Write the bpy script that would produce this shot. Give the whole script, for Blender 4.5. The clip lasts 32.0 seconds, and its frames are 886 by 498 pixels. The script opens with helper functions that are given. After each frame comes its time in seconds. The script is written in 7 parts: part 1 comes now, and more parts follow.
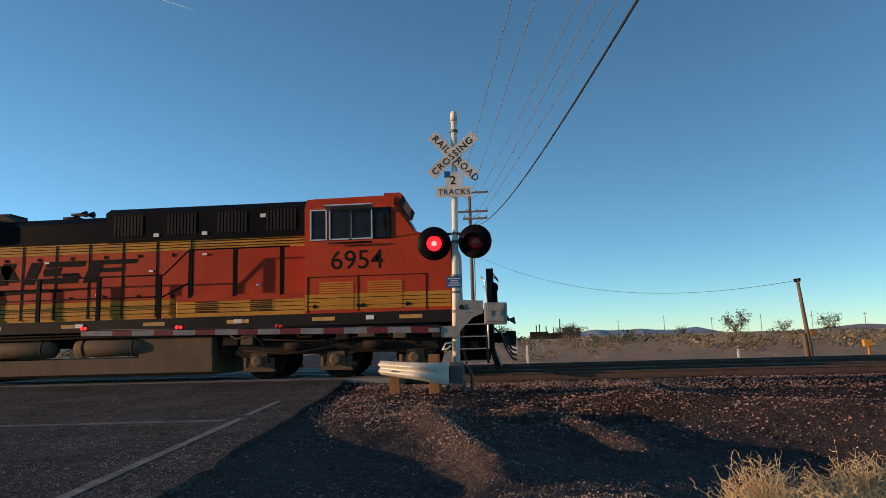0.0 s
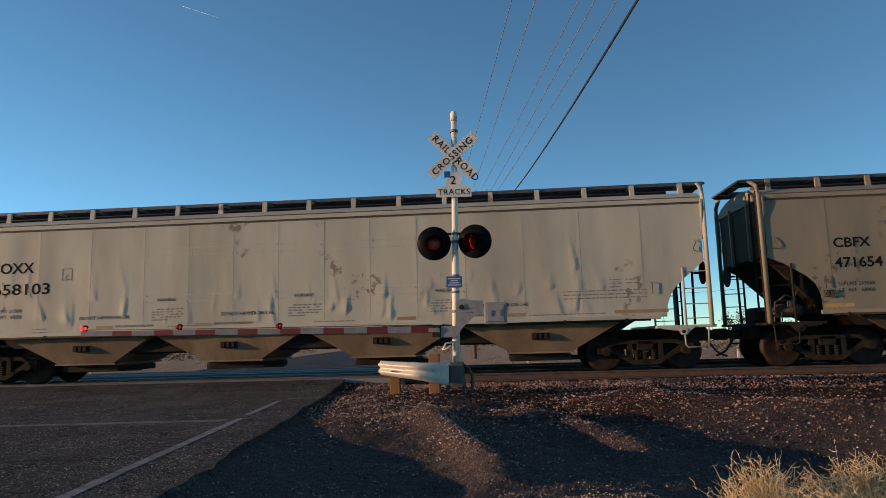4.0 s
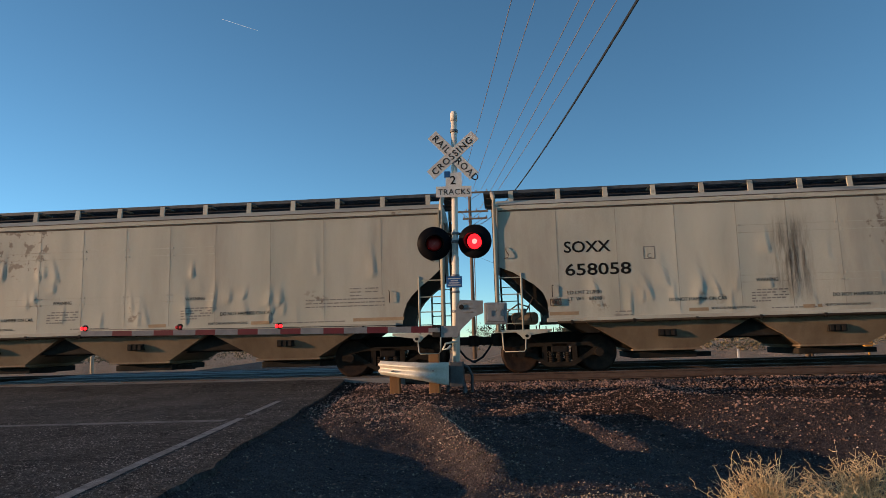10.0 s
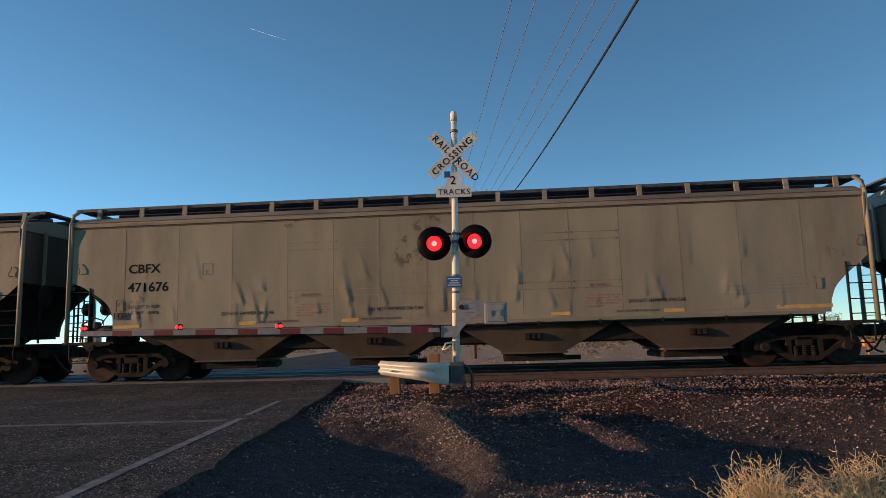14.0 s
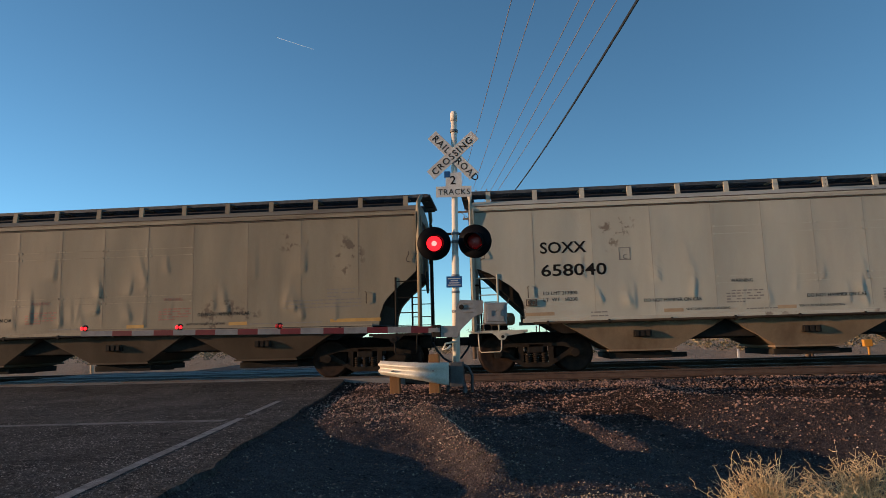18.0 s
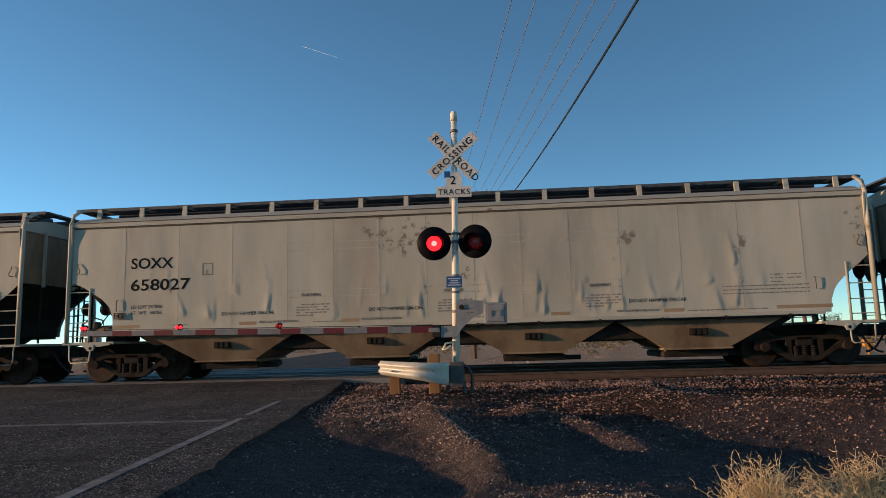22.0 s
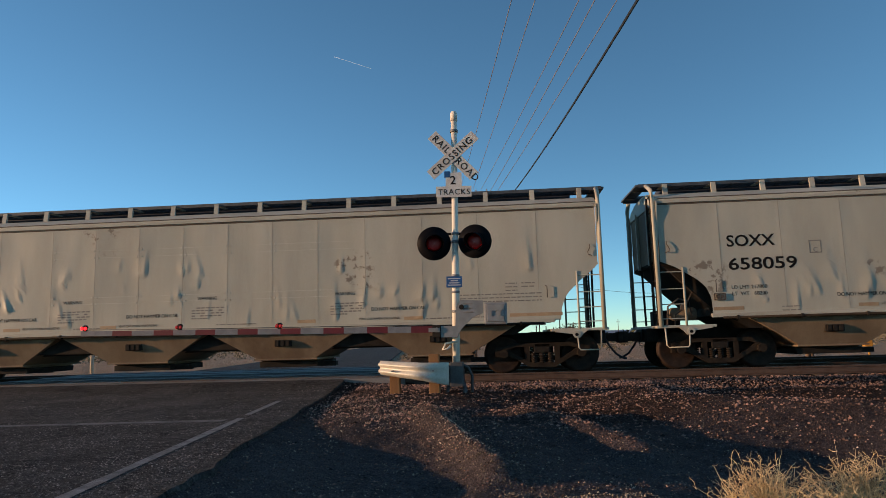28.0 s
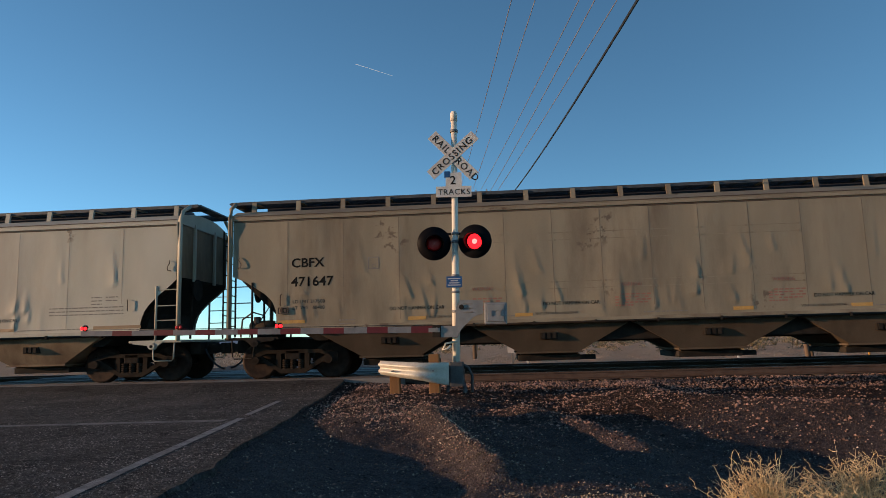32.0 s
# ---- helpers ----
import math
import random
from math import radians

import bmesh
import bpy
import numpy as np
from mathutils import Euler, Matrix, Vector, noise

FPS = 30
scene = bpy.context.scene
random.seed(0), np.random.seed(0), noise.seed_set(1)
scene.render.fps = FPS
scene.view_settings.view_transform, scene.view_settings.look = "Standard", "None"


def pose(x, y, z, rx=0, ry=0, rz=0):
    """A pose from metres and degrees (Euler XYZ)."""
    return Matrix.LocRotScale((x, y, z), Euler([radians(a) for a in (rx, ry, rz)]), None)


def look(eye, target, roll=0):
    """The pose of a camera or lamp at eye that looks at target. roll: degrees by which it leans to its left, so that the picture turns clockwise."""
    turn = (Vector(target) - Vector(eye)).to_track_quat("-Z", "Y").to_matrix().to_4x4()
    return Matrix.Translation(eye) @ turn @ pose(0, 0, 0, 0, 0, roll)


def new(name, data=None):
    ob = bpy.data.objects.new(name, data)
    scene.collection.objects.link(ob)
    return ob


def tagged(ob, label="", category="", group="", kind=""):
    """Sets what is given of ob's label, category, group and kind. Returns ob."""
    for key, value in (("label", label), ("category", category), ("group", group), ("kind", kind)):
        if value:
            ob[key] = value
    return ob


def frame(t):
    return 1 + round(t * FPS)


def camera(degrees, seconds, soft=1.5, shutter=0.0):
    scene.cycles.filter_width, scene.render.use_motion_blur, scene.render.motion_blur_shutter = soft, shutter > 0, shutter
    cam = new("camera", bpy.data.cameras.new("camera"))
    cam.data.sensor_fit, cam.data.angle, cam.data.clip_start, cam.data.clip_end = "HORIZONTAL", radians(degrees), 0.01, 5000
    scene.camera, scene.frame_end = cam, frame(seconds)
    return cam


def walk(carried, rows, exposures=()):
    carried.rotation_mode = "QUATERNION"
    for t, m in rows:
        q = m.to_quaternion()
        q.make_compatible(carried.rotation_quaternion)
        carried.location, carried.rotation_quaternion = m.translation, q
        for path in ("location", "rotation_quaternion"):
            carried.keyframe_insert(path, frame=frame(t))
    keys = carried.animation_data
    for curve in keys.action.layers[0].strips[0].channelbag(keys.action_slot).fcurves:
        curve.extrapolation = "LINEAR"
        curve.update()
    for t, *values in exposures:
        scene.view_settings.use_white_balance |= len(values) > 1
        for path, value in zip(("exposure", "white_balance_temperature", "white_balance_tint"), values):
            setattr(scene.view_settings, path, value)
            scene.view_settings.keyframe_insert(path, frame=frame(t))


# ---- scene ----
# The ground frame: x runs along the tracks, y away from the eye, z = 0 is the top of the rails.
EYE = Vector((0.0, 0.0, 0.858))
TRACK = (17.615, 21.885)          # centre lines of the two tracks
YAW, PITCH, ROLL = 4.552, 7.721, -1.617

cam = camera(67.0, 32.0, soft=0.6)


def heading(eye, yaw, pitch):
    a, b = radians(yaw), radians(pitch)
    return eye + Vector((-math.sin(a) * math.cos(b), math.cos(a) * math.cos(b), math.sin(b)))


SEAT = look(EYE, heading(EYE, YAW, PITCH), ROLL)
walk(cam, [(0.0, SEAT), (32.0, SEAT)], exposures=[(0.0, 0.38, 6000, 10), (32.0, 0.38, 6000, 10)])

# ---- sun and sky ----
SUN_EL, SUN_AZ = radians(7.0), radians(75.5)      # azimuth to the left of straight behind the eye
to_sun = Vector((-math.sin(SUN_AZ) * math.cos(SUN_EL), -math.cos(SUN_AZ) * math.cos(SUN_EL), math.sin(SUN_EL)))
world = bpy.data.worlds.new("sky")
scene.world = world
world.use_nodes = True
sky = world.node_tree.nodes.new("ShaderNodeTexSky")
sky.sky_type = "NISHITA"
sky.sun_disc = False
sky.sun_elevation = SUN_EL
sky.sun_rotation = math.pi - SUN_AZ
sky.altitude, sky.air_density, sky.dust_density, sky.ozone_density = 2600, 0.8, 0.0, 3.0
back = world.node_tree.nodes["Background"]
tint = world.node_tree.nodes.new("ShaderNodeMix")
tint.data_type, tint.blend_type = "RGBA", "MULTIPLY"
tint.inputs[0].default_value = 1.0
tint.inputs["B"].default_value = (1.05, 0.99, 0.735, 1)
world.node_tree.links.new(sky.outputs[0], tint.inputs["A"])
world.node_tree.links.new(tint.outputs["Result"], back.inputs[0])
back.inputs[1].default_value = 0.198
sun = new("sun", bpy.data.lights.new("sun", "SUN"))
sun.data.energy, sun.data.angle, sun.data.color = 4.2, radians(0.5), (1.0, 0.60, 0.33)
sun.matrix_world = look(to_sun * 50, (0, 0, 0))


# ---- materials ----
def node(nt, kind, **values):
    n = nt.nodes.new(kind)
    for k, v in values.items():
        if k in n.inputs:
            n.inputs[k].default_value = v
    return n


def surface(name, a, b, rough=0.7, metal=0.0, scale=3.0, grain=40.0, bump=0.15, dirt=None, dirt_amount=0.0,
            streak=(1, 1, 1), vary=0.0, coords="Object", spec=0.4, depth=0.02, scuff=None, speck_amount=0.45):
    """A surface of two tones a and b mixed by large stains, with fine grain, relief and a dirt tone in streaks."""
    m = bpy.data.materials.new(name)
    m.use_nodes = True
    nt = m.node_tree
    link = nt.links.new
    bsdf = nt.nodes["Principled BSDF"]
    bsdf.inputs["Metallic"].default_value = metal
    bsdf.inputs["Specular IOR Level"].default_value = spec
    tc = node(nt, "ShaderNodeTexCoord")
    info = node(nt, "ShaderNodeObjectInfo")
    shift = node(nt, "ShaderNodeVectorMath")
    shift.operation = "ADD"
    mul = node(nt, "ShaderNodeMath")
    mul.operation = "MULTIPLY"
    mul.inputs[1].default_value = 91.7
    link(info.outputs["Random"], mul.inputs[0])
    link(tc.outputs[coords], shift.inputs[0])
    if vary > 0:
        link(mul.outputs[0], shift.inputs[1])
    stretch = node(nt, "ShaderNodeMapping")
    stretch.inputs["Scale"].default_value = streak
    link(shift.outputs[0], stretch.inputs["Vector"])
    big = node(nt, "ShaderNodeTexNoise", Scale=scale, Detail=6.0, Roughness=0.6)
    link(stretch.outputs[0], big.inputs["Vector"])
    fine = node(nt, "ShaderNodeTexNoise", Scale=grain, Detail=4.0, Roughness=0.65)
    link(shift.outputs[0], fine.inputs["Vector"])
    ramp = node(nt, "ShaderNodeValToRGB")
    ramp.color_ramp.elements[0].position, ramp.color_ramp.elements[1].position = 0.35, 0.65
    ramp.color_ramp.elements[0].color, ramp.color_ramp.elements[1].color = (*a, 1), (*b, 1)
    link(big.outputs["Fac"], ramp.inputs[0])
    last = ramp.outputs[0]
    speck = node(nt, "ShaderNodeMix")
    speck.data_type, speck.blend_type = "RGBA", "OVERLAY"
    speck.inputs[0].default_value = speck_amount
    link(last, speck.inputs["A"])
    link(fine.outputs["Fac"], speck.inputs["B"])
    last = speck.outputs["Result"]
    if dirt:
        patch = node(nt, "ShaderNodeTexNoise", Scale=scale * 0.45, Detail=7.0, Roughness=0.68)
        link(stretch.outputs[0], patch.inputs["Vector"])
        edge = node(nt, "ShaderNodeValToRGB")
        edge.color_ramp.elements[0].position, edge.color_ramp.elements[1].position = 0.48, 0.75
        link(patch.outputs["Fac"], edge.inputs[0])
        amount = node(nt, "ShaderNodeMath")
        amount.operation = "MULTIPLY"
        amount.inputs[1].default_value = dirt_amount
        if vary > 0:
            own = node(nt, "ShaderNodeMapRange")
            own.inputs["To Min"].default_value, own.inputs["To Max"].default_value = 0.35, 1.5
            link(info.outputs["Random"], own.inputs[0])
            more = node(nt, "ShaderNodeMath")
            more.operation = "MULTIPLY"
            more.use_clamp = True
            link(edge.outputs[0], more.inputs[0])
            link(own.outputs[0], more.inputs[1])
            link(more.outputs[0], amount.inputs[0])
        else:
            link(edge.outputs[0], amount.inputs[0])
        mix = node(nt, "ShaderNodeMix")
        mix.data_type = "RGBA"
        link(amount.outputs[0], mix.inputs[0])
        link(last, mix.inputs["A"])
        mix.inputs["B"].default_value = (*dirt, 1)
        last = mix.outputs["Result"]
    if scuff:
        where = node(nt, "ShaderNodeTexNoise", Scale=0.55, Detail=1.0)
        marks = node(nt, "ShaderNodeTexNoise", Scale=4.5, Detail=7.0, Roughness=0.62)
        link(shift.outputs[0], where.inputs["Vector"])
        link(shift.outputs[0], marks.inputs["Vector"])
        w_edge, m_edge = node(nt, "ShaderNodeMapRange"), node(nt, "ShaderNodeMapRange")
        w_edge.inputs["From Min"].default_value, w_edge.inputs["From Max"].default_value = 0.665, 0.70
        m_edge.inputs["From Min"].default_value, m_edge.inputs["From Max"].default_value = 0.54, 0.60
        link(where.outputs["Fac"], w_edge.inputs[0])
        link(marks.outputs["Fac"], m_edge.inputs[0])
        both_ = node(nt, "ShaderNodeMath")
        both_.operation = "MULTIPLY"
        link(w_edge.outputs[0], both_.inputs[0])
        link(m_edge.outputs[0], both_.inputs[1])
        soft_ = node(nt, "ShaderNodeMath")
        soft_.operation = "MULTIPLY"
        soft_.inputs[1].default_value = 0.75
        link(both_.outputs[0], soft_.inputs[0])
        rub = node(nt, "ShaderNodeMix")
        rub.data_type = "RGBA"
        link(soft_.outputs[0], rub.inputs[0])
        link(last, rub.inputs["A"])
        rub.inputs["B"].default_value = (*scuff, 1)
        last = rub.outputs["Result"]
    if vary > 0:
        hsv = node(nt, "ShaderNodeHueSaturation")
        span = node(nt, "ShaderNodeMapRange")
        span.inputs["To Min"].default_value, span.inputs["To Max"].default_value = 1 - vary, 1 + vary
        link(info.outputs["Random"], span.inputs[0])
        link(span.outputs[0], hsv.inputs["Value"])
        link(last, hsv.inputs["Color"])
        last = hsv.outputs[0]
    link(last, bsdf.inputs["Base Color"])
    r = node(nt, "ShaderNodeMapRange")
    r.inputs["To Min"].default_value, r.inputs["To Max"].default_value = max(0.03, rough - 0.12), min(1, rough + 0.12)
    link(big.outputs["Fac"], r.inputs[0])
    link(r.outputs[0], bsdf.inputs["Roughness"])
    if bump > 0:
        bn = node(nt, "ShaderNodeBump", Strength=bump, Distance=depth)
        link(fine.outputs["Fac"], bn.inputs["Height"])
        link(bn.outputs[0], bsdf.inputs["Normal"])
    return m


def asphalt():
    """Old asphalt: dark binder, pale chippings in clusters, worn patches and fine cracks."""
    m = bpy.data.materials.new("asphalt")
    m.use_nodes = True
    nt = m.node_tree
    link = nt.links.new
    bsdf = nt.nodes["Principled BSDF"]
    bsdf.inputs["Specular IOR Level"].default_value = 0.18
    tc = node(nt, "ShaderNodeTexCoord")
    big = node(nt, "ShaderNodeTexNoise", Scale=0.7, Detail=5.0, Roughness=0.6)
    mid = node(nt, "ShaderNodeTexNoise", Scale=9.0, Detail=9.0, Roughness=0.8)
    chips = node(nt, "ShaderNodeTexVoronoi", Scale=42.0)
    warp = node(nt, "ShaderNodeTexNoise", Scale=1.6, Detail=6.0, Roughness=0.7)
    for n in (big, mid, chips, warp):
        link(tc.outputs["Object"], n.inputs["Vector"])
    bent = node(nt, "ShaderNodeMix")
    bent.data_type, bent.blend_type = "RGBA", "LINEAR_LIGHT"
    bent.inputs[0].default_value = 0.35
    link(tc.outputs["Object"], bent.inputs["A"])
    link(warp.outputs["Color"], bent.inputs["B"])
    crack = node(nt, "ShaderNodeTexVoronoi", Scale=0.55)
    crack.feature = "DISTANCE_TO_EDGE"
    link(bent.outputs["Result"], crack.inputs["Vector"])

    def ramp(src, stops):
        r = node(nt, "ShaderNodeValToRGB")
        for e, (p, c) in zip(r.color_ramp.elements, stops):
            e.position, e.color = p, (*c, 1)
        link(src, r.inputs[0])
        return r.outputs[0]

    def mix(f, a, b, kind="MIX"):
        x = node(nt, "ShaderNodeMix")
        x.data_type, x.blend_type = "RGBA", kind
        if isinstance(f, float):
            x.inputs[0].default_value = f
        else:
            link(f, x.inputs[0])
        link(a, x.inputs["A"])
        link(b, x.inputs["B"])
        return x.outputs["Result"]
    binder = ramp(mid.outputs["Fac"], [(0.36, (0.008, 0.0076, 0.0073)), (0.66, (0.056, 0.051, 0.047))])
    worn = ramp(mid.outputs["Fac"], [(0.36, (0.020, 0.0185, 0.017)), (0.64, (0.098, 0.090, 0.082))])
    c = mix(ramp(big.outputs["Fac"], [(0.42, (0, 0, 0)), (0.66, (1, 1, 1))]), binder, worn)
    pale = ramp(chips.outputs["Color"], [(0.62, (0.0, 0.0, 0.0)), (0.95, (0.10, 0.092, 0.085))])
    c = mix(0.6, c, pale, "ADD")
    lines = ramp(crack.outputs["Distance"], [(0.004, (0.3, 0.3, 0.3)), (0.014, (1, 1, 1))])
    c = mix(1.0, c, lines, "MULTIPLY")
    link(c, bsdf.inputs["Base Color"])
    bsdf.inputs["Roughness"].default_value = 0.9
    b1 = node(nt, "ShaderNodeBump", Strength=0.9, Distance=0.03)
    link(mid.outputs["Fac"], b1.inputs["Height"])
    b2 = node(nt, "ShaderNodeBump", Strength=0.8, Distance=0.012)
    link(chips.outputs["Distance"], b2.inputs["Height"])
    link(b1.outputs[0], b2.inputs["Normal"])
    link(b2.outputs[0], bsdf.inputs["Normal"])
    return m


def glow(name, color, strength):
    m = bpy.data.materials.new(name)
    m.use_nodes = True
    b = m.node_tree.nodes["Principled BSDF"]
    b.inputs["Base Color"].default_value = (*color, 1)
    b.inputs["Emission Color"].default_value = (*color, 1)
    b.inputs["Emission Strength"].default_value = strength
    return m


def glass(name, tint, rough=0.03):
    m = bpy.data.materials.new(name)
    m.use_nodes = True
    b = m.node_tree.nodes["Principled BSDF"]
    b.inputs["Base Color"].default_value = (*tint, 1)
    b.inputs["Roughness"].default_value = rough
    b.inputs["Transmission Weight"].default_value = 0.85
    return m


M_CREAM = surface("cream_paint", (0.37, 0.345, 0.268), (0.46, 0.43, 0.34), 0.55, 0, 0.8, 60, 0.012, (0.22, 0.18, 0.14), 0.6, (1, 1, 0.22), 0.08, scuff=(0.13, 0.09, 0.06), speck_amount=0.22)
M_TAN = surface("tan_paint", (0.21, 0.174, 0.115), (0.285, 0.238, 0.16), 0.6, 0, 0.8, 60, 0.012, (0.10, 0.068, 0.042), 0.95, (1, 1, 0.22), 0.12, scuff=(0.09, 0.06, 0.04), speck_amount=0.25)
# darker paints: soot and rust on the bays, grime and shade on the ends
M_CREAM_LOW = surface("cream_paint_soot_and_shade", (0.195, 0.14, 0.088), (0.27, 0.198, 0.126), 0.65, 0, 1.3, 60, 0.08, (0.085, 0.052, 0.034), 1.0, (1, 1, 0.4), 0.10, spec=0.12)
M_TAN_LOW = surface("tan_paint_soot_and_shade", (0.075, 0.055, 0.037), (0.115, 0.085, 0.058), 0.7, 0, 1.0, 60, 0.08, (0.05, 0.038, 0.028), 0.9, (1, 1, 0.5), 0.10, spec=0.12)
def soot_stain():
    """Soot that thins out to the edges of its patch and breaks up in upright runs."""
    m = surface("soot_stain", (0.05, 0.042, 0.035), (0.09, 0.075, 0.06), 0.8, 0, 3, 50, 0)
    nt = m.node_tree
    link = nt.links.new
    tc = node(nt, "ShaderNodeTexCoord")
    sep = node(nt, "ShaderNodeSeparateXYZ")
    link(tc.outputs["Generated"], sep.inputs[0])
    mapping = node(nt, "ShaderNodeMapping")
    mapping.inputs["Scale"].default_value = (9, 1, 0.8)
    link(tc.outputs["Object"], mapping.inputs["Vector"])
    runs = node(nt, "ShaderNodeTexNoise", Scale=1.6, Detail=6.0, Roughness=0.65)
    link(mapping.outputs[0], runs.inputs["Vector"])

    def math_(op, a, b):
        n = node(nt, "ShaderNodeMath")
        n.operation = op
        for k, v in enumerate((a, b)):
            if isinstance(v, float):
                n.inputs[k].default_value = v
            else:
                link(v, n.inputs[k])
        return n.outputs[0]
    u = math_("MULTIPLY", math_("SUBTRACT", sep.outputs["X"], 0.5), 2.0)
    side = math_("SUBTRACT", 1.0, math_("MULTIPLY", u, u))
    w = math_("MULTIPLY", math_("SUBTRACT", sep.outputs["Z"], 0.5), 2.0)
    ends = math_("SUBTRACT", 1.0, math_("MULTIPLY", w, w))
    a = math_("MULTIPLY", side, ends)
    r = node(nt, "ShaderNodeMapRange")
    r.inputs["From Min"].default_value, r.inputs["From Max"].default_value = 0.38, 0.66
    link(runs.outputs["Fac"], r.inputs[0])
    a = math_("MULTIPLY", math_("MULTIPLY", a, r.outputs[0]), 0.85)
    link(a, nt.nodes["Principled BSDF"].inputs["Alpha"])
    return m


M_STAIN = soot_stain()
# real sooty fittings, and shade painted dark inside the hopper ends and bays
M_STEEL_DARK = surface("soot_and_shade_steel", (0.016, 0.014, 0.012), (0.03, 0.025, 0.021), 0.75, 0, 4, 70, 0.15, (0.06, 0.045, 0.03), 0.5, spec=0.08)
M_BROWN = surface("dusty_brown_iron", (0.018, 0.014, 0.011), (0.036, 0.027, 0.019), 0.85, 0, 5, 70, 0.2, (0.02, 0.016, 0.013), 0.7, spec=0.08)
M_TREAD = surface("worn_wheel_steel", (0.02, 0.013, 0.010), (0.045, 0.028, 0.019), 0.6, 0.3, 6, 60, 0.05, spec=0.15)
M_GALV = surface("galvanised_steel", (0.19, 0.188, 0.182), (0.26, 0.255, 0.245), 0.5, 0.2, 6, 90, 0.08, (0.25, 0.22, 0.18), 0.5)
M_WALK = surface("dark_grating", (0.05, 0.055, 0.06), (0.09, 0.095, 0.10), 0.6, 0.3, 6, 80, 0.1)
M_INK = surface("black_lettering", (0.008, 0.008, 0.008), (0.016, 0.015, 0.014), 0.75, 0, 5, 60, 0, spec=0.08)
M_INK_SOFT = surface("worn_black_lettering", (0.05, 0.046, 0.042), (0.09, 0.082, 0.074), 0.75, 0, 9, 60, 0, spec=0.1)
M_SEAM = surface("rusty_seam", (0.06, 0.042, 0.032), (0.11, 0.082, 0.062), 0.8, 0, 3, 60, 0.1)
M_INK_RED = surface("faded_red_lettering", (0.26, 0.11, 0.08), (0.32, 0.15, 0.11), 0.7, 0, 5, 60, 0)
M_INK_GREY = surface("faded_grey_lettering", (0.17, 0.15, 0.13), (0.22, 0.2, 0.17), 0.7, 0, 5, 60, 0)
M_WELD = surface("weld_line", (0.265, 0.24, 0.185), (0.33, 0.30, 0.24), 0.7, 0, 5, 60, 0)
M_WELD_TAN = surface("weld_line_tan", (0.13, 0.105, 0.075), (0.18, 0.145, 0.105), 0.7, 0, 5, 60, 0)
# dark colour carries the shade that the hatch sides lie in
M_HATCH = surface("shaded_hatch_cover", (0.035, 0.037, 0.042), (0.06, 0.062, 0.068), 0.6, 0, 3, 60, 0.05, spec=0.2)
M_SPRAY_RED = surface("red_spray_paint", (0.38, 0.06, 0.05), (0.45, 0.09, 0.07), 0.6, 0, 6, 60, 0)
M_STRIP = surface("orange_reflector", (0.44, 0.25, 0.06), (0.52, 0.31, 0.09), 0.5, 0, 5, 60, 0, (0.25, 0.16, 0.07), 0.5, vary=0.15)
M_STRIP_DULL = surface("dull_reflector", (0.30, 0.20, 0.11), (0.36, 0.25, 0.14), 0.5, 0, 5, 60, 0, (0.2, 0.14, 0.09), 0.5, vary=0.15)
M_ORANGE = surface("orange_paint", (0.33, 0.032, 0.008), (0.42, 0.047, 0.011), 0.5, 0, 1.2, 60, 0.04, (0.24, 0.035, 0.014), 0.5, (1, 1, 0.4), 0.05, spec=0.2)
M_YELLOW = surface("yellow_paint", (0.43, 0.19, 0.02), (0.52, 0.24, 0.03), 0.5, 0, 1.5, 60, 0.04, (0.22, 0.115, 0.03), 0.5, (1, 1, 0.4), 0.05, spec=0.2)
M_BLACK = surface("black_paint", (0.004, 0.004, 0.0055), (0.0075, 0.0073, 0.0088), 0.5, 0, 1.5, 60, 0.06, (0.014, 0.013, 0.012), 0.5, spec=0.05)
M_BLACK_DUSTY = surface("dusty_black_paint", (0.011, 0.0104, 0.010), (0.019, 0.0178, 0.016), 0.6, 0, 1.5, 60, 0.06, (0.036, 0.03, 0.024), 0.6, spec=0.12)
M_WHITE = surface("white_paint", (0.62, 0.60, 0.56), (0.72, 0.70, 0.66), 0.5, 0, 3, 60, 0.05, (0.4, 0.36, 0.3), 0.4)
M_TANK = surface("dusty_tank", (0.095, 0.066, 0.041), (0.14, 0.098, 0.062), 0.7, 0, 1.5, 60, 0.06, (0.10, 0.07, 0.045), 0.7, (1, 1, 0.5), spec=0.12)
M_ALU = surface("bright_frame", (0.55, 0.52, 0.47), (0.65, 0.62, 0.57), 0.35, 0.6, 5, 60, 0.03)
M_WINDOW = surface("dark_window", (0.012, 0.015, 0.02), (0.02, 0.025, 0.03), 0.15, 0, 2, 30, 0, spec=0.12)
M_MAST = surface("mast_aluminium", (0.70, 0.62, 0.49), (0.78, 0.70, 0.57), 0.45, 0.0, 4, 70, 0.05, (0.45, 0.42, 0.38), 0.4)
M_SIGN = surface("sign_white", (0.50, 0.48, 0.44), (0.60, 0.58, 0.53), 0.5, 0, 3, 60, 0.03, (0.5, 0.48, 0.44), 0.3)
# the arm's white and red are darker than those of the signs
M_ARM_WHITE = surface("arm_white_sheeting", (0.13, 0.13, 0.137), (0.19, 0.19, 0.195), 0.5, 0, 5, 60, 0.05, (0.12, 0.11, 0.10), 0.5)
M_ARM_RED = surface("arm_red_sheeting", (0.085, 0.007, 0.011), (0.12, 0.010, 0.015), 0.5, 0, 5, 60, 0.05)
M_BLUE = surface("sign_blue", (0.015, 0.07, 0.20), (0.02, 0.09, 0.25), 0.4, 0, 4, 60, 0)
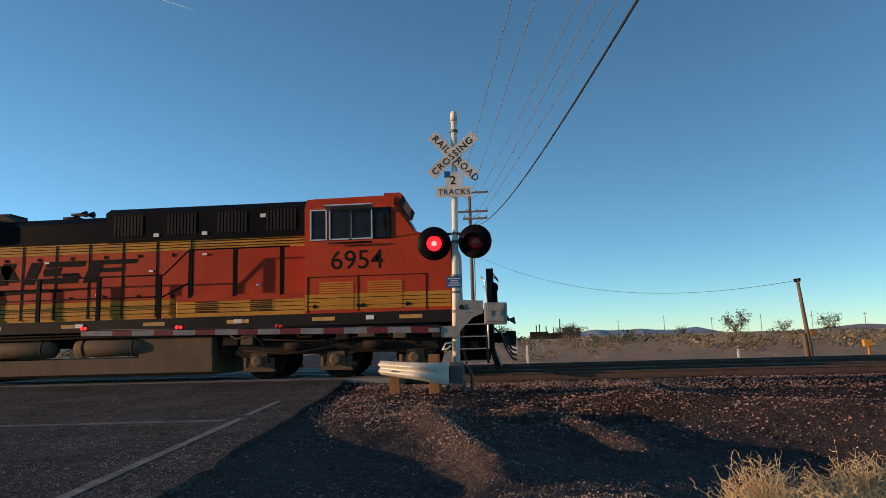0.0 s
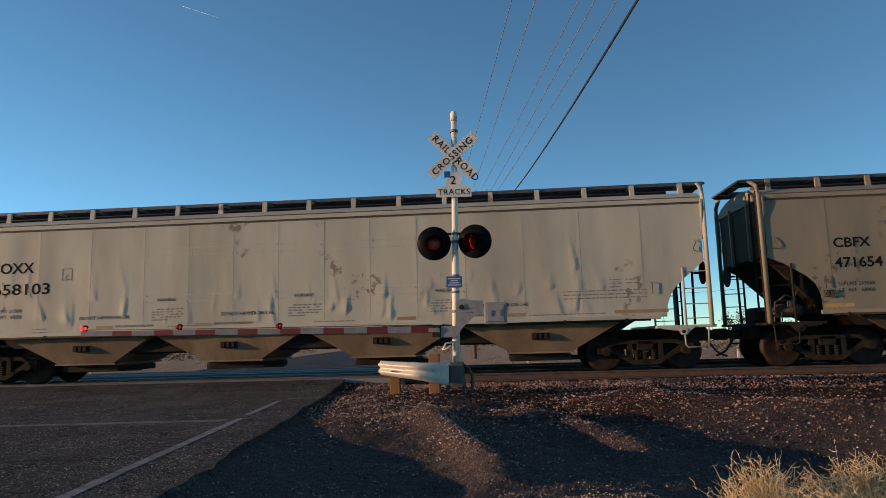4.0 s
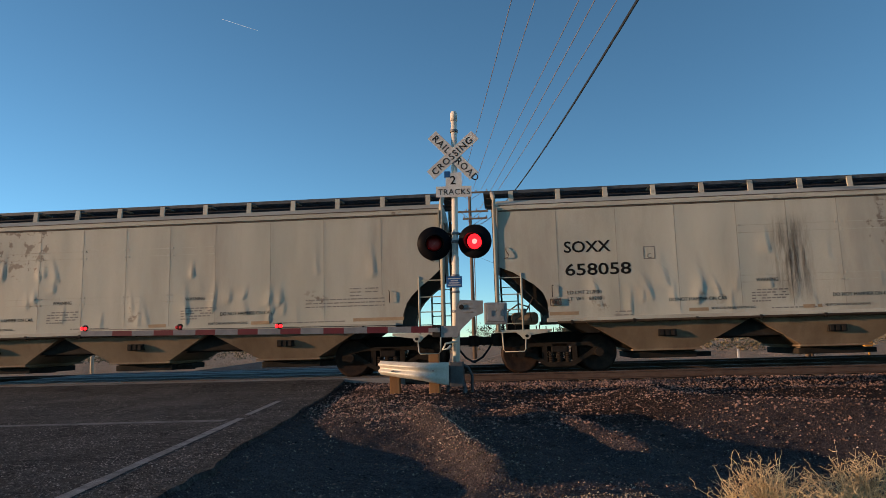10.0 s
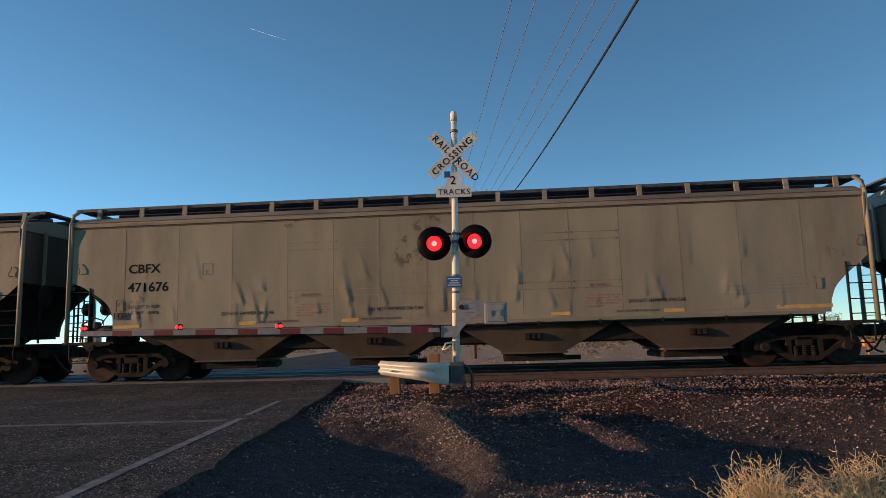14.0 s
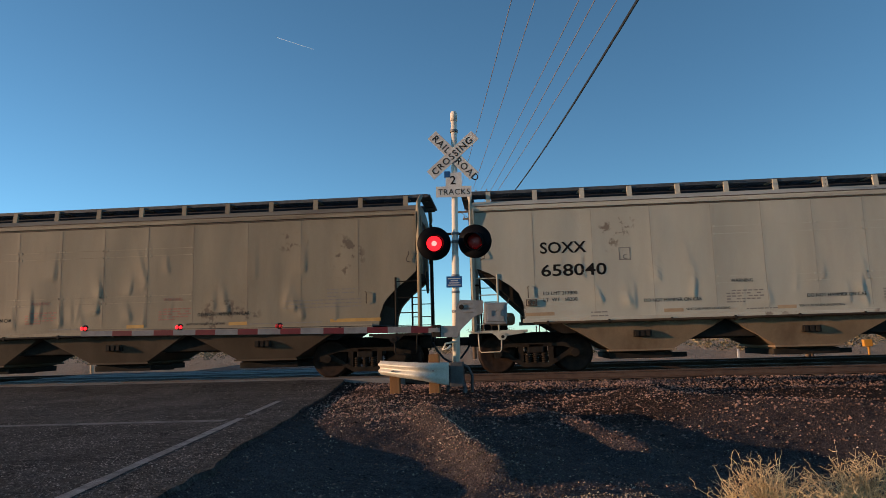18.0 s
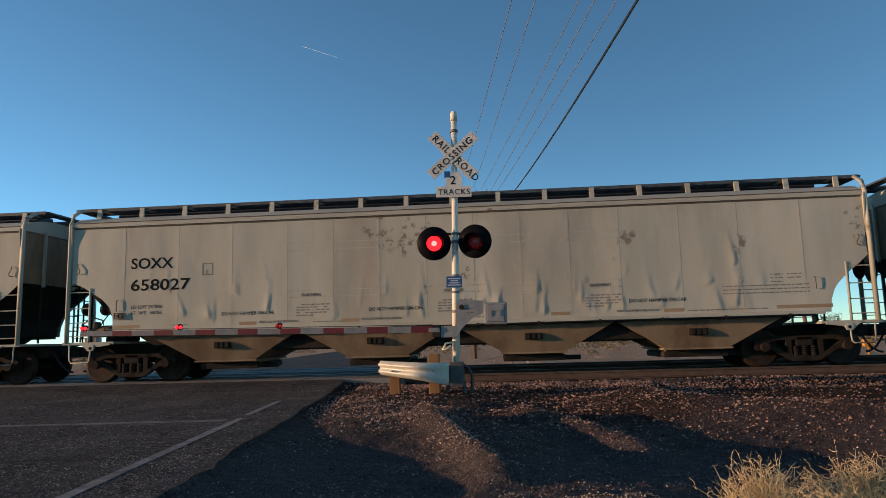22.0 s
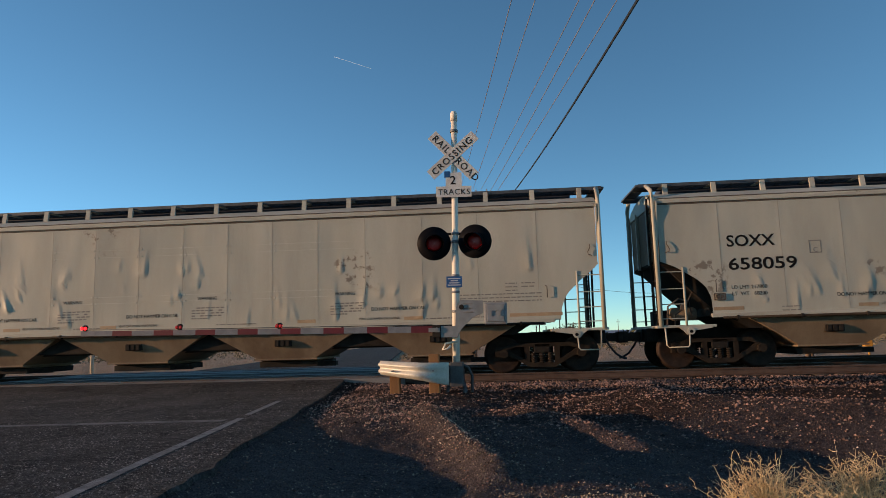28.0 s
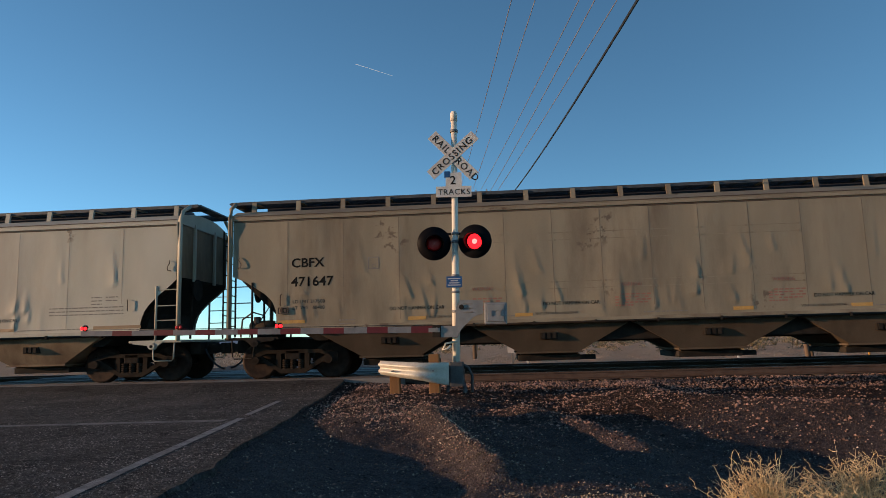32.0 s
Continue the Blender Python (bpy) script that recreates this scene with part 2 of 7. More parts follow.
M_RED = surface("red_sheeting", (0.42, 0.035, 0.04), (0.50, 0.05, 0.05), 0.4, 0, 5, 60, 0.02)
M_LENS = glow("lit_red_lens", (1.0, 0.010, 0.014), 2.3)
M_LENS_CORE = glow("lamp_core_glow", (1.0, 0.15, 0.12), 3.0)
M_LENS_OFF = surface("dark_red_lens", (0.42, 0.02, 0.02), (0.55, 0.03, 0.025), 0.25, 0, 8, 60, 0.2, spec=0.5)
M_POST = surface("treated_post", (0.21, 0.095, 0.03), (0.28, 0.14, 0.05), 0.85, 0, 6, 50, 0.3, (0.18, 0.10, 0.05), 0.5, (1, 1, 0.15))
M_POLE = surface("weathered_pole", (0.13, 0.09, 0.06), (0.19, 0.135, 0.09), 0.9, 0, 3, 40, 0.3, (0.07, 0.05, 0.035), 0.5, (1, 1, 0.1))
M_CABLE = surface("black_cable", (0.018, 0.02, 0.024), (0.03, 0.032, 0.036), 0.6, 0, 3, 40, 0)
M_WIRE = surface("grey_wire", (0.27, 0.24, 0.25), (0.33, 0.30, 0.31), 0.5, 0.4, 3, 40, 0)
M_RAIL = surface("rusty_rail", (0.075, 0.045, 0.032), (0.11, 0.07, 0.05), 0.75, 0.2, 6, 60, 0.15)
M_RAILTOP = surface("polished_railhead", (0.10, 0.095, 0.09), (0.15, 0.14, 0.135), 0.5, 0.7, 6, 60, 0.02)
M_TIE = surface("creosoted_tie", (0.05, 0.038, 0.028), (0.08, 0.062, 0.046), 0.9, 0, 6, 40, 0.3, vary=0.2)
M_ASPHALT = asphalt()
M_CONCRETE = surface("crossing_panel", (0.16, 0.15, 0.14), (0.21, 0.195, 0.18), 0.85, 0, 2, 40, 0.4)
M_LINE = surface("worn_road_paint", (0.15, 0.145, 0.14), (0.24, 0.235, 0.23), 0.8, 0, 7, 60, 0.6, (0.03, 0.028, 0.026), 0.95, depth=0.02, speck_amount=0.9)
M_STOP = surface("rubbed_road_paint", (0.11, 0.105, 0.10), (0.20, 0.195, 0.19), 0.85, 0, 9, 60, 0.6, (0.028, 0.026, 0.024), 1.0, depth=0.02, speck_amount=0.9)
# the trail glows by itself, in place of sunlight on it
M_CONTRAIL = glow("vapour_sun_glow", (0.62, 0.68, 0.74), 0.2)


# ---- mesh helpers ----
def box(bm, x0, x1, y0, y1, z0, z1, bevel=0.0):
    vs = [bm.verts.new((x, y, z)) for z in (z0, z1) for y in (y0, y1) for x in (x0, x1)]
    fs = [bm.faces.new([vs[i] for i in q]) for q in
          ((0, 2, 3, 1), (4, 5, 7, 6), (0, 1, 5, 4), (2, 6, 7, 3), (0, 4, 6, 2), (1, 3, 7, 5))]
    if bevel > 0:
        edges = list({e for f in fs for e in f.edges})
        bmesh.ops.bevel(bm, geom=edges, offset=bevel, segments=2, affect="EDGES", profile=0.6)
    return bm


def prism(bm, outline, axis, a, b):
    """A flat outline pushed along an axis from a to b; the outline is in the two other axes, in order."""
    def place(p, d):
        if axis == "x":
            return (d, p[0], p[1])
        if axis == "y":
            return (p[0], d, p[1])
        return (p[0], p[1], d)
    lo = [bm.verts.new(place(p, a)) for p in outline]
    hi = [bm.verts.new(place(p, b)) for p in outline]
    n = len(outline)
    faces = [bm.faces.new(lo), bm.faces.new(hi)]
    for i in range(n):
        faces.append(bm.faces.new((lo[i], lo[(i + 1) % n], hi[(i + 1) % n], hi[i])))
    bmesh.ops.recalc_face_normals(bm, faces=faces)
    return bm


def tube(bm, points, r, sides=6, r_end=None, caps=True):
    """A round bar along a line of points."""
    pts = [Vector(p) for p in points]
    rings = []
    for i, p in enumerate(pts):
        d = (pts[min(i + 1, len(pts) - 1)] - pts[max(i - 1, 0)]).normalized()
        up = Vector((0, 0, 1)) if abs(d.z) < 0.9 else Vector((1, 0, 0))
        u = d.cross(up).normalized()
        v = u.cross(d)
        k = r if r_end is None else r + (r_end - r) * i / (len(pts) - 1)
        rings.append([bm.verts.new(p + (u * math.cos(a) + v * math.sin(a)) * k)
                      for a in (2 * math.pi * j / sides for j in range(sides))])
    for s, t in zip(rings, rings[1:]):
        for j in range(sides):
            f = bm.faces.new((s[j], s[(j + 1) % sides], t[(j + 1) % sides], t[j]))
            f.smooth = sides > 5
    if caps:
        bm.faces.new(rings[0][::-1])
        bm.faces.new(rings[-1])
    return bm


def spin(bm, profile, axis="y", at=(0, 0, 0), sides=24):
    """A turned body: profile rows of (distance along the axis, radius)."""
    rings = []
    for d, r in profile:
        ring = []
        for j in range(sides):
            a = 2 * math.pi * j / sides
            c, s = math.cos(a) * r, math.sin(a) * r
            p = {"y": (c, d, s), "x": (d, c, s), "z": (c, s, d)}[axis]
            ring.append(bm.verts.new(Vector(p) + Vector(at)))
        rings.append(ring)
    fs = []
    for s, t in zip(rings, rings[1:]):
        for j in range(sides):
            f = bm.faces.new((s[j], s[(j + 1) % sides], t[(j + 1) % sides], t[j]))
            f.smooth = True
            fs.append(f)
    fs += [bm.faces.new(rings[0][::-1]), bm.faces.new(rings[-1])]
    bmesh.ops.recalc_face_normals(bm, faces=fs)
    return bm


def finish(bm, name, material):
    me = bpy.data.meshes.new(name)
    bm.to_mesh(me)
    bm.free()
    me.materials.append(material)
    return me


def part(name, bm, material, parent=None, label="", at=None):
    """Links a bmesh, or a mesh that is already made, as one mesh object under a thing or a part."""
    me = bm if isinstance(bm, bpy.types.Mesh) else finish(bm, name, material)
    ob = new(name, me)
    ob.parent = parent
    if at is not None:
        ob.matrix_basis = at
    return tagged(ob, label)


def thing(name, at, label, category, group="", kind=""):
    ob = new(name)
    ob.empty_display_size = 0.3
    ob.matrix_basis = at
    return tagged(ob, label, category, group, kind)


def B():
    return bmesh.new()


LETTERS = {}


def letters(text, size, material, thick=0.0012, bold=0.0, spacing=1.0, shear=0.0):
    """Writing as a mesh in the x, z plane that faces -y, its lower left corner at the origin; size is the capitals' height."""
    key = (text, size, material.name, bold, spacing, shear)
    if key not in LETTERS:
        cu = bpy.data.curves.new("writing", "FONT")
        cu.body, cu.size, cu.extrude, cu.offset = text, size / 0.70, thick, bold
        cu.space_character, cu.shear, cu.resolution_u = spacing, shear, 3
        ob = bpy.data.objects.new("writing", cu)
        scene.collection.objects.link(ob)
        me = bpy.data.meshes.new_from_object(ob.evaluated_get(bpy.context.evaluated_depsgraph_get()))
        bpy.data.objects.remove(ob)
        me.transform(Matrix.Rotation(radians(90), 4, "X"))
        me.materials.clear()
        me.materials.append(material)
        LETTERS[key] = me
    return LETTERS[key]


# the writing is made first, while the scene is small
MARKS = [("CBFX", "471654", "tan"), ("SOXX", "658103", "cream"), ("SOXX", "658150", "cream"), ("SOXX", "658144", "cream"),
         ("CBFX", "471687", "tan"), ("CBFX", "471679", "tan"), ("SOXX", "658064", "cream"), ("SOXX", "658058", "cream"),
         ("SOXX", "658131", "cream"), ("CBFX", "471662", "tan"), ("SOXX", "658067", "cream"), ("SOXX", "658118", "cream"),
         ("CBFX", "471676", "tan"), ("CBFX", "471669", "tan"), ("CBFX", "471674", "tan"), ("SOXX", "658148", "cream"),
         ("SOXX", "658040", "cream"), ("CBFX", "471656", "tan"), ("CBFX", "471631", "tan"), ("SOXX", "658110", "cream"),
         ("SOXX", "658019", "cream"), ("SOXX", "658027", "cream"), ("SOXX", "658151", "cream"), ("CBFX", "471675", "tan"),
         ("SOXX", "658108", "cream"), ("SOXX", "658188", "cream"), ("CBFX", "471640", "tan"), ("SOXX", "658059", "cream"),
         ("SOXX", "658155", "cream"), ("CBFX", "471694", "tan"), ("SOXX", "658072", "cream"), ("SOXX", "658136", "cream"),
         ("CBFX", "471647", "tan"), ("SOXX", "658092", "cream"), ("SOXX", "658085", "cream")]
for owner, number, tone in MARKS:
    h = 0.30 if tone == "cream" else 0.25
    letters(owner, h, M_INK, bold=0.006)
    letters(number, h, M_INK, bold=0.006)


# ---- ground, road and tracks ----
def road_x(y):
    """Where the white edge line of the road runs at y."""
    return -3.044 - 0.124 * (y - 4.565)


def bank(x, y, line, width, height):
    """A low bank of gravel along a line of points."""
    best = 9.0
    for (ax, ay), (bx, by) in zip(line, line[1:]):
        ux, uy = bx - ax, by - ay
        k = max(0.0, min(1.0, ((x - ax) * ux + (y - ay) * uy) / (ux * ux + uy * uy)))
        best = min(best, math.hypot(x - ax - k * ux, y - ay - k * uy))
    return height * math.exp(-(best / width) ** 2)


def lee(x, x0, x1):
    """How far x lies past x0, up to x1: the run of a gentle fall away from the road."""
    return min(max(x - x0, 0.0), x1 - x0)


def fade(v, a, b):
    """A smooth step from 0 at a to 1 at b."""
    k = min(1.0, max(0.0, (v - a) / (b - a)))
    return k * k * (3 - 2 * k)


def land(x, y):
    """Height of the ground: a dip beside the road, low gravel banks, a rise to the tracks, flat desert beyond."""
    z = -0.36
    if 0 < y < 16 and -6 < x < 3:          # a swale beside the road that runs out towards the tracks
        side = min(1.0, max(0.0, (1.0 - x) / 1.8))
        z += 0.20 * min(1.0, max(0.0, (y - 7.2) / 1.8)) * side * min(1.0, max(0.0, (15.5 - y) / 4.0))
        z -= 0.08 * min(1.0, max(0.0, (7.6 - y) / 1.6)) * side
    if y < 27 and x > -40:
        rise = min(1.0, max(0.0, (y - 10.5) / 5.0))
        z += 0.17 * rise * rise * (3 - 2 * rise)
        z += noise.noise((x * 0.35, y * 0.35, 3.1)) * 0.05 + noise.noise((x * 1.3, y * 1.3, 7.7)) * 0.025
        if -5 < x < 9 and 4 < y < 15:
            z += noise.noise((x * 2.9, y * 2.9, 2.2)) * 0.032 + noise.noise((x * 6.5, y * 6.5, 4.4)) * 0.016
        if y > 2:
            z += bank(x, y, ((-1.05, 9.2), (-0.60, 7.9), (-0.08, 6.25)), 0.19, 0.21)
            z += bank(x, y, ((0.05, 4.85), (0.9, 4.7)), 0.25, 0.16)
            z += bank(x, y, ((0.35, 10.2), (0.95, 8.9), (1.45, 7.7)), 0.36, 0.19)
            z += bank(x, y, ((2.3, 11.9), (3.9, 10.2), (5.6, 8.6), (9.0, 7.2)), 0.80, 0.26)
            z += bank(x, y, ((-2.9, 12.6), (-2.2, 10.9), (-1.5, 9.6)), 0.60, 0.035)
            z -= lee(x, 0.1, 4.0) * fade(y, 4.6, 5.6) * fade(y, 9.4, 7.2) * 0.125
            z += bank(x, y, ((2.6, 12.6), (2.9, 13.4), (3.1, 14.0)), 0.40, 0.10)
            z -= lee(x, 3.1, 5.2) * fade(y, 11.8, 12.9) * fade(y, 16.0, 15.0) * 0.07
    if y > 26:
        z -= 0.12 * min(1.0, (y - 26) / 6.0)
        if y < 60 and abs(x) < 60:
            z += 0.10 * noise.noise((x * 0.7, y * 0.7, 5.5)) * fade(y, 26.0, 28.0)
    if y > 60:
        z += 0.15 * noise.noise((x * 0.02, y * 0.02, 1.3))
    edge = abs(x - (road_x(y) - 4.36)) - 5.0
    if edge < 1.6:          # the bed of the road lies just below its slab
        k = min(1.0, max(0.0, 1 - edge / 1.6))
        z = z * (1 - k) + (road_top(y) - 0.025 - 0.05 * min(1.0, max(0.0, edge / 0.3))) * k
        if edge < 0:
            z = road_top(y) - 0.10
    return z


def road_top(y):
    if y < 14.5:
        return -0.15
    if y < 16.1:
        return -0.15 + 0.14 * (y - 14.5) / 1.6
    if y < 24.0:
        return -0.012
    return -0.012 - 0.4 * min(1.0, (y - 24.0) / 8.0)


def ground_mesh():
    xs = sorted({-3000, -1500, -800, -400, -200, -120, -80, -60, -45, *[-35 + i for i in range(25)], *[-10 + 0.25 * i for i in range(105)], *[round(-4.0 + 0.08 * i, 3) for i in range(125)],
                 *[16.5 + 1.5 * i for i in range(16)], 45, 60, 80, 120, 200, 400, 800, 1500, 3000})
    ys = sorted({-3000, -1000, -400, -150, -60, -30, -15, -8, -4, *[0.25 * i for i in range(66)], *[round(4.6 + 0.08 * i, 3) for i in range(105)], *[16.5 + 1.0 * i for i in range(30)],
                 50, 55, 60, 70, 80, 95, 110, 130, 160, 200, 260, 340, 450, 600, 900, 1400, 2200, 3600})
    verts = [(x, y, land(x, y)) for y in ys for x in xs]
    n = len(xs)
    faces = [(j * n + i, j * n + i + 1, (j + 1) * n + i + 1, (j + 1) * n + i) for j in range(len(ys) - 1) for i in range(n - 1)]
    me = bpy.data.meshes.new("ground")
    me.from_pydata(verts, [], faces)
    for p in me.polygons:
        p.use_smooth = True
    return me


def ground_surface():
    """Dark ash gravel near the road, reddish stones by the tracks, pale desert sand beyond."""
    m = bpy.data.materials.new("desert_ground")
    m.use_nodes = True
    nt = m.node_tree
    link = nt.links.new
    bsdf = nt.nodes["Principled BSDF"]
    bsdf.inputs["Roughness"].default_value = 0.95
    bsdf.inputs["Specular IOR Level"].default_value = 0.15
    tc = node(nt, "ShaderNodeTexCoord")
    sep = node(nt, "ShaderNodeSeparateXYZ")
    link(tc.outputs["Object"], sep.inputs[0])
    big = node(nt, "ShaderNodeTexNoise", Scale=0.5, Detail=6.0, Roughness=0.6)
    mid = node(nt, "ShaderNodeTexNoise", Scale=6.0, Detail=6.0, Roughness=0.7)
    cells = node(nt, "ShaderNodeTexVoronoi", Scale=28.0)
    cells2 = node(nt, "ShaderNodeTexVoronoi", Scale=75.0)
    for n in (big, mid, cells, cells2):
        link(tc.outputs["Object"], n.inputs["Vector"])

    def ramp(src, stops):
        r = node(nt, "ShaderNodeValToRGB")
        while len(r.color_ramp.elements) < len(stops):
            r.color_ramp.elements.new(0.5)
        for e, (p, c) in zip(r.color_ramp.elements, stops):
            e.position, e.color = p, (*c, 1)
        link(src, r.inputs[0])
        return r.outputs[0]

    def mix(f, a, b, kind="MIX"):
        x = node(nt, "ShaderNodeMix")
        x.data_type, x.blend_type = "RGBA", kind
        if isinstance(f, float):
            x.inputs[0].default_value = f
        else:
            link(f, x.inputs[0])
        link(a, x.inputs["A"])
        link(b, x.inputs["B"])
        return x.outputs["Result"]
    sand = ramp(mid.outputs["Fac"], [(0.3, (0.52, 0.34, 0.21)), (0.7, (0.70, 0.48, 0.31))])
    ash = ramp(mid.outputs["Fac"], [(0.3, (0.060, 0.050, 0.052)), (0.7, (0.175, 0.143, 0.140))])
    stone = ramp(cells.outputs["Color"], [(0.0, (0.014, 0.011, 0.0095)), (0.5, (0.036, 0.024, 0.02)), (1.0, (0.11, 0.07, 0.053))])
    grit = ramp(cells2.outputs["Color"], [(0.0, (0.020, 0.0165, 0.017)), (0.75, (0.15, 0.119, 0.110)), (1.0, (0.40, 0.32, 0.26))])
    near = mix(0.5, ash, grit)
    depth = node(nt, "ShaderNodeMath")
    depth.operation = "MULTIPLY_ADD"
    depth.inputs[1].default_value, depth.inputs[2].default_value = 0.25, -2.55
    wob = node(nt, "ShaderNodeMath")
    wob.operation = "MULTIPLY_ADD"
    wob.inputs[1].default_value = 6.0
    link(big.outputs["Fac"], wob.inputs[0])
    link(sep.outputs["Y"], wob.inputs[2])
    link(wob.outputs[0], depth.inputs[0])
    depth.use_clamp = True
    c = mix(depth.outputs[0], near, stone)
    far = node(nt, "ShaderNodeMapRange")
    far.inputs["From Min"].default_value, far.inputs["From Max"].default_value = 24.5, 27.0
    link(sep.outputs["Y"], far.inputs[0])
    c = mix(far.outputs[0], c, sand)
    link(c, bsdf.inputs["Base Color"])
    b1 = node(nt, "ShaderNodeBump", Strength=1.0, Distance=0.05)
    link(cells.outputs["Distance"], b1.inputs["Height"])
    b2 = node(nt, "ShaderNodeBump", Strength=1.0, Distance=0.03)
    link(cells2.outputs["Distance"], b2.inputs["Height"])
    link(b1.outputs[0], b2.inputs["Normal"])
    hummock = node(nt, "ShaderNodeTexNoise", Scale=0.9, Detail=5.0, Roughness=0.65)
    link(tc.outputs["Object"], hummock.inputs["Vector"])
    swell = node(nt, "ShaderNodeMath")
    swell.operation = "MULTIPLY"
    link(hummock.outputs["Fac"], swell.inputs[0])
    link(far.outputs[0], swell.inputs[1])
    b3 = node(nt, "ShaderNodeBump", Strength=1.0, Distance=1.1)
    link(swell.outputs[0], b3.inputs["Height"])
    link(b2.outputs[0], b3.inputs["Normal"])
    link(b3.outputs[0], bsdf.inputs["Normal"])
    return m


M_GROUND = ground_surface()
g = ground_mesh()
g.materials.append(M_GROUND)
tagged(new("ground", g), "dark gravel shoulder running into pale desert sand", "ground", kind="structure")


def strip(name, left, right, ys, top, thick, material):
    """A slab between two edges given by functions of y, with a top height given by a function of y."""
    bm = B()
    rows = []
    for y in ys:
        l, r, z = left(y), right(y), top(y)
        rows.append([bm.verts.new(p) for p in ((l, y, z - thick), (l, y, z), (r, y, z), (r + 0.05, y, z - thick))])
    for a, b in zip(rows, rows[1:]):
        for i in range(3):
            bm.faces.new((a[i], a[i + 1], b[i + 1], b[i]))
    bmesh.ops.recalc_face_normals(bm, faces=bm.faces[:])
    return finish(bm, name, material)


def wobble(y):
    return 0.10 * noise.noise((y * 0.8, 2.0, 0.0)) + 0.045 * noise.noise((y * 3.3, 5.0, 0.0)) + 0.02 * noise.noise((y * 9, 1.0, 0.0))


road = tagged(new("road", strip("road", lambda y: road_x(y) - 9.4, lambda y: road_x(y) + 0.68 + wobble(y),
              [-200, -60, -20, -5, *[0.1 * i for i in range(156)], 15.6, 15.9, 16.10], road_top, 0.16, M_ASPHALT)),
              "grey asphalt road with a worn stop line", "road", kind="structure")
tagged(new("road", strip("road", lambda y: road_x(y) - 9.4, lambda y: road_x(y) + 0.68 + wobble(y),
           [23.40, 25, 26, 28, 30, 33, 36, 40, 50, 70, 100, 200, 400, 800], road_top, 0.16, M_ASPHALT)),
       "grey asphalt road beyond the tracks", "road", kind="structure")


def paint_line(name, pts, width, lift=0.004, paint=None):
    bm = B()
    n = len(pts)
    rows = []
    for i, (x, y) in enumerate(pts):
        a, b = pts[max(0, i - 1)], pts[min(n - 1, i + 1)]
        d = Vector((b[0] - a[0], b[1] - a[1])).normalized()
        w = width * (0.5 + 0.08 * noise.noise((x * 3, y * 3, 0)))
        rows.append([bm.verts.new((x - d.y * w * s, y + d.x * w * s, road_top(y) + lift)) for s in (1, -1)])
    for a, b in zip(rows, rows[1:]):
        bm.faces.new((a[0], a[1], b[1], b[0]))
    bmesh.ops.recalc_face_normals(bm, faces=bm.faces[:])
    return part(name, bm, paint or M_LINE, road)


paint_line("edge_line", [(road_x(y), y) for y in [0.3 * i for i in range(1, 32)]], 0.11)
paint_line("edge_line", [(road_x(y) - 0.02, y) for y in [9.75 + 0.25 * i for i in range(10)]], 0.10)
paint_line("stop_line", [(-3.76 - 0.3 * i, 9.06 - 0.016 * i) for i in range(15)], 0.22, paint=M_STOP)

# crossing slabs between and beside the rails
crossing = thing("level_crossing", Matrix(), "concrete crossing panels between the rails", "crossing", kind="structure")
for track in TRACK:
    for y0, y1 in ((track - 1.50, track - 0.80), (track - 0.66, track + 0.66), (track + 0.80, track + 1.50)):
        for i in range(5):
            bm = B()
            x0 = -14.6 + i * 2.45
            box(bm, x0, x0 + 2.43, y0, y1, -0.2, -0.01 + 0.003 * (i % 2), 0.01)
            part("panel", bm, M_CONCRETE, crossing)
bm = B()
box(bm, -14.6, -2.36, TRACK[0] + 1.51, TRACK[1] - 1.51, -0.2, -0.012)
part("infill", bm, M_ASPHALT, crossing)


def rail_profile():
    return [(-0.076, -0.186), (0.076, -0.186), (0.076, -0.170), (0.012, -0.150), (0.012, -0.045), (0.036, -0.038), (0.036, -0.006),
            (0.028, 0.0), (-0.028, 0.0), (-0.036, -0.006), (-0.036, -0.038), (-0.012, -0.045), (-0.012, -0.150), (-0.076, -0.170)]


M_BALLAST = surface("ballast_stone", (0.045, 0.033, 0.028), (0.10, 0.072, 0.058), 0.95, 0, 14, 45, 1.0, (0.28, 0.21, 0.17), 0.5, depth=0.05)
tie_mesh = finish(box(B(), -0.115, 0.115, -1.30, 1.30, -0.37, -0.19, 0.012), "tie", M_TIE)
for t, centre in enumerate(TRACK):
    track = thing("railway_track", pose(0, centre, 0), "railway track with rusty rails on a stone ballast bed", "railway track",
                  "parallel tracks", "structure")
    for s in (-1, 1):
        bm = B()
        prism(bm, [(s * 0.7535 + p[0], p[1]) for p in rail_profile()], "x", -400, 500)
        rail = part("rail", bm, M_RAIL, track)
        bm = B()
        box(bm, -400, 500, s * 0.7535 - 0.030, s * 0.7535 + 0.030, -0.003, 0.002)
        part("running_band", bm, M_RAILTOP, rail, "polished running surface of the rail")
    bm = B()
    prism(bm, [(-3.0, -0.75), (-1.75, -0.25), (-1.2, -0.22), (1.2, -0.22), (1.75, -0.25), (3.0, -0.75)], "x", -400, 500)
    part("ballast_bed", bm, M_BALLAST, track)
    for i in range(150 if t == 0 else 60):
        x = (-3 + i * 0.5) if t == 0 else (-2 + i * 0.5)
        part("tie", tie_mesh, None, track, at=pose(x, 0.02 * math.sin(i * 7.3), 0))



# ---- crossing signal ----
MAST = (-0.86, 13.2)


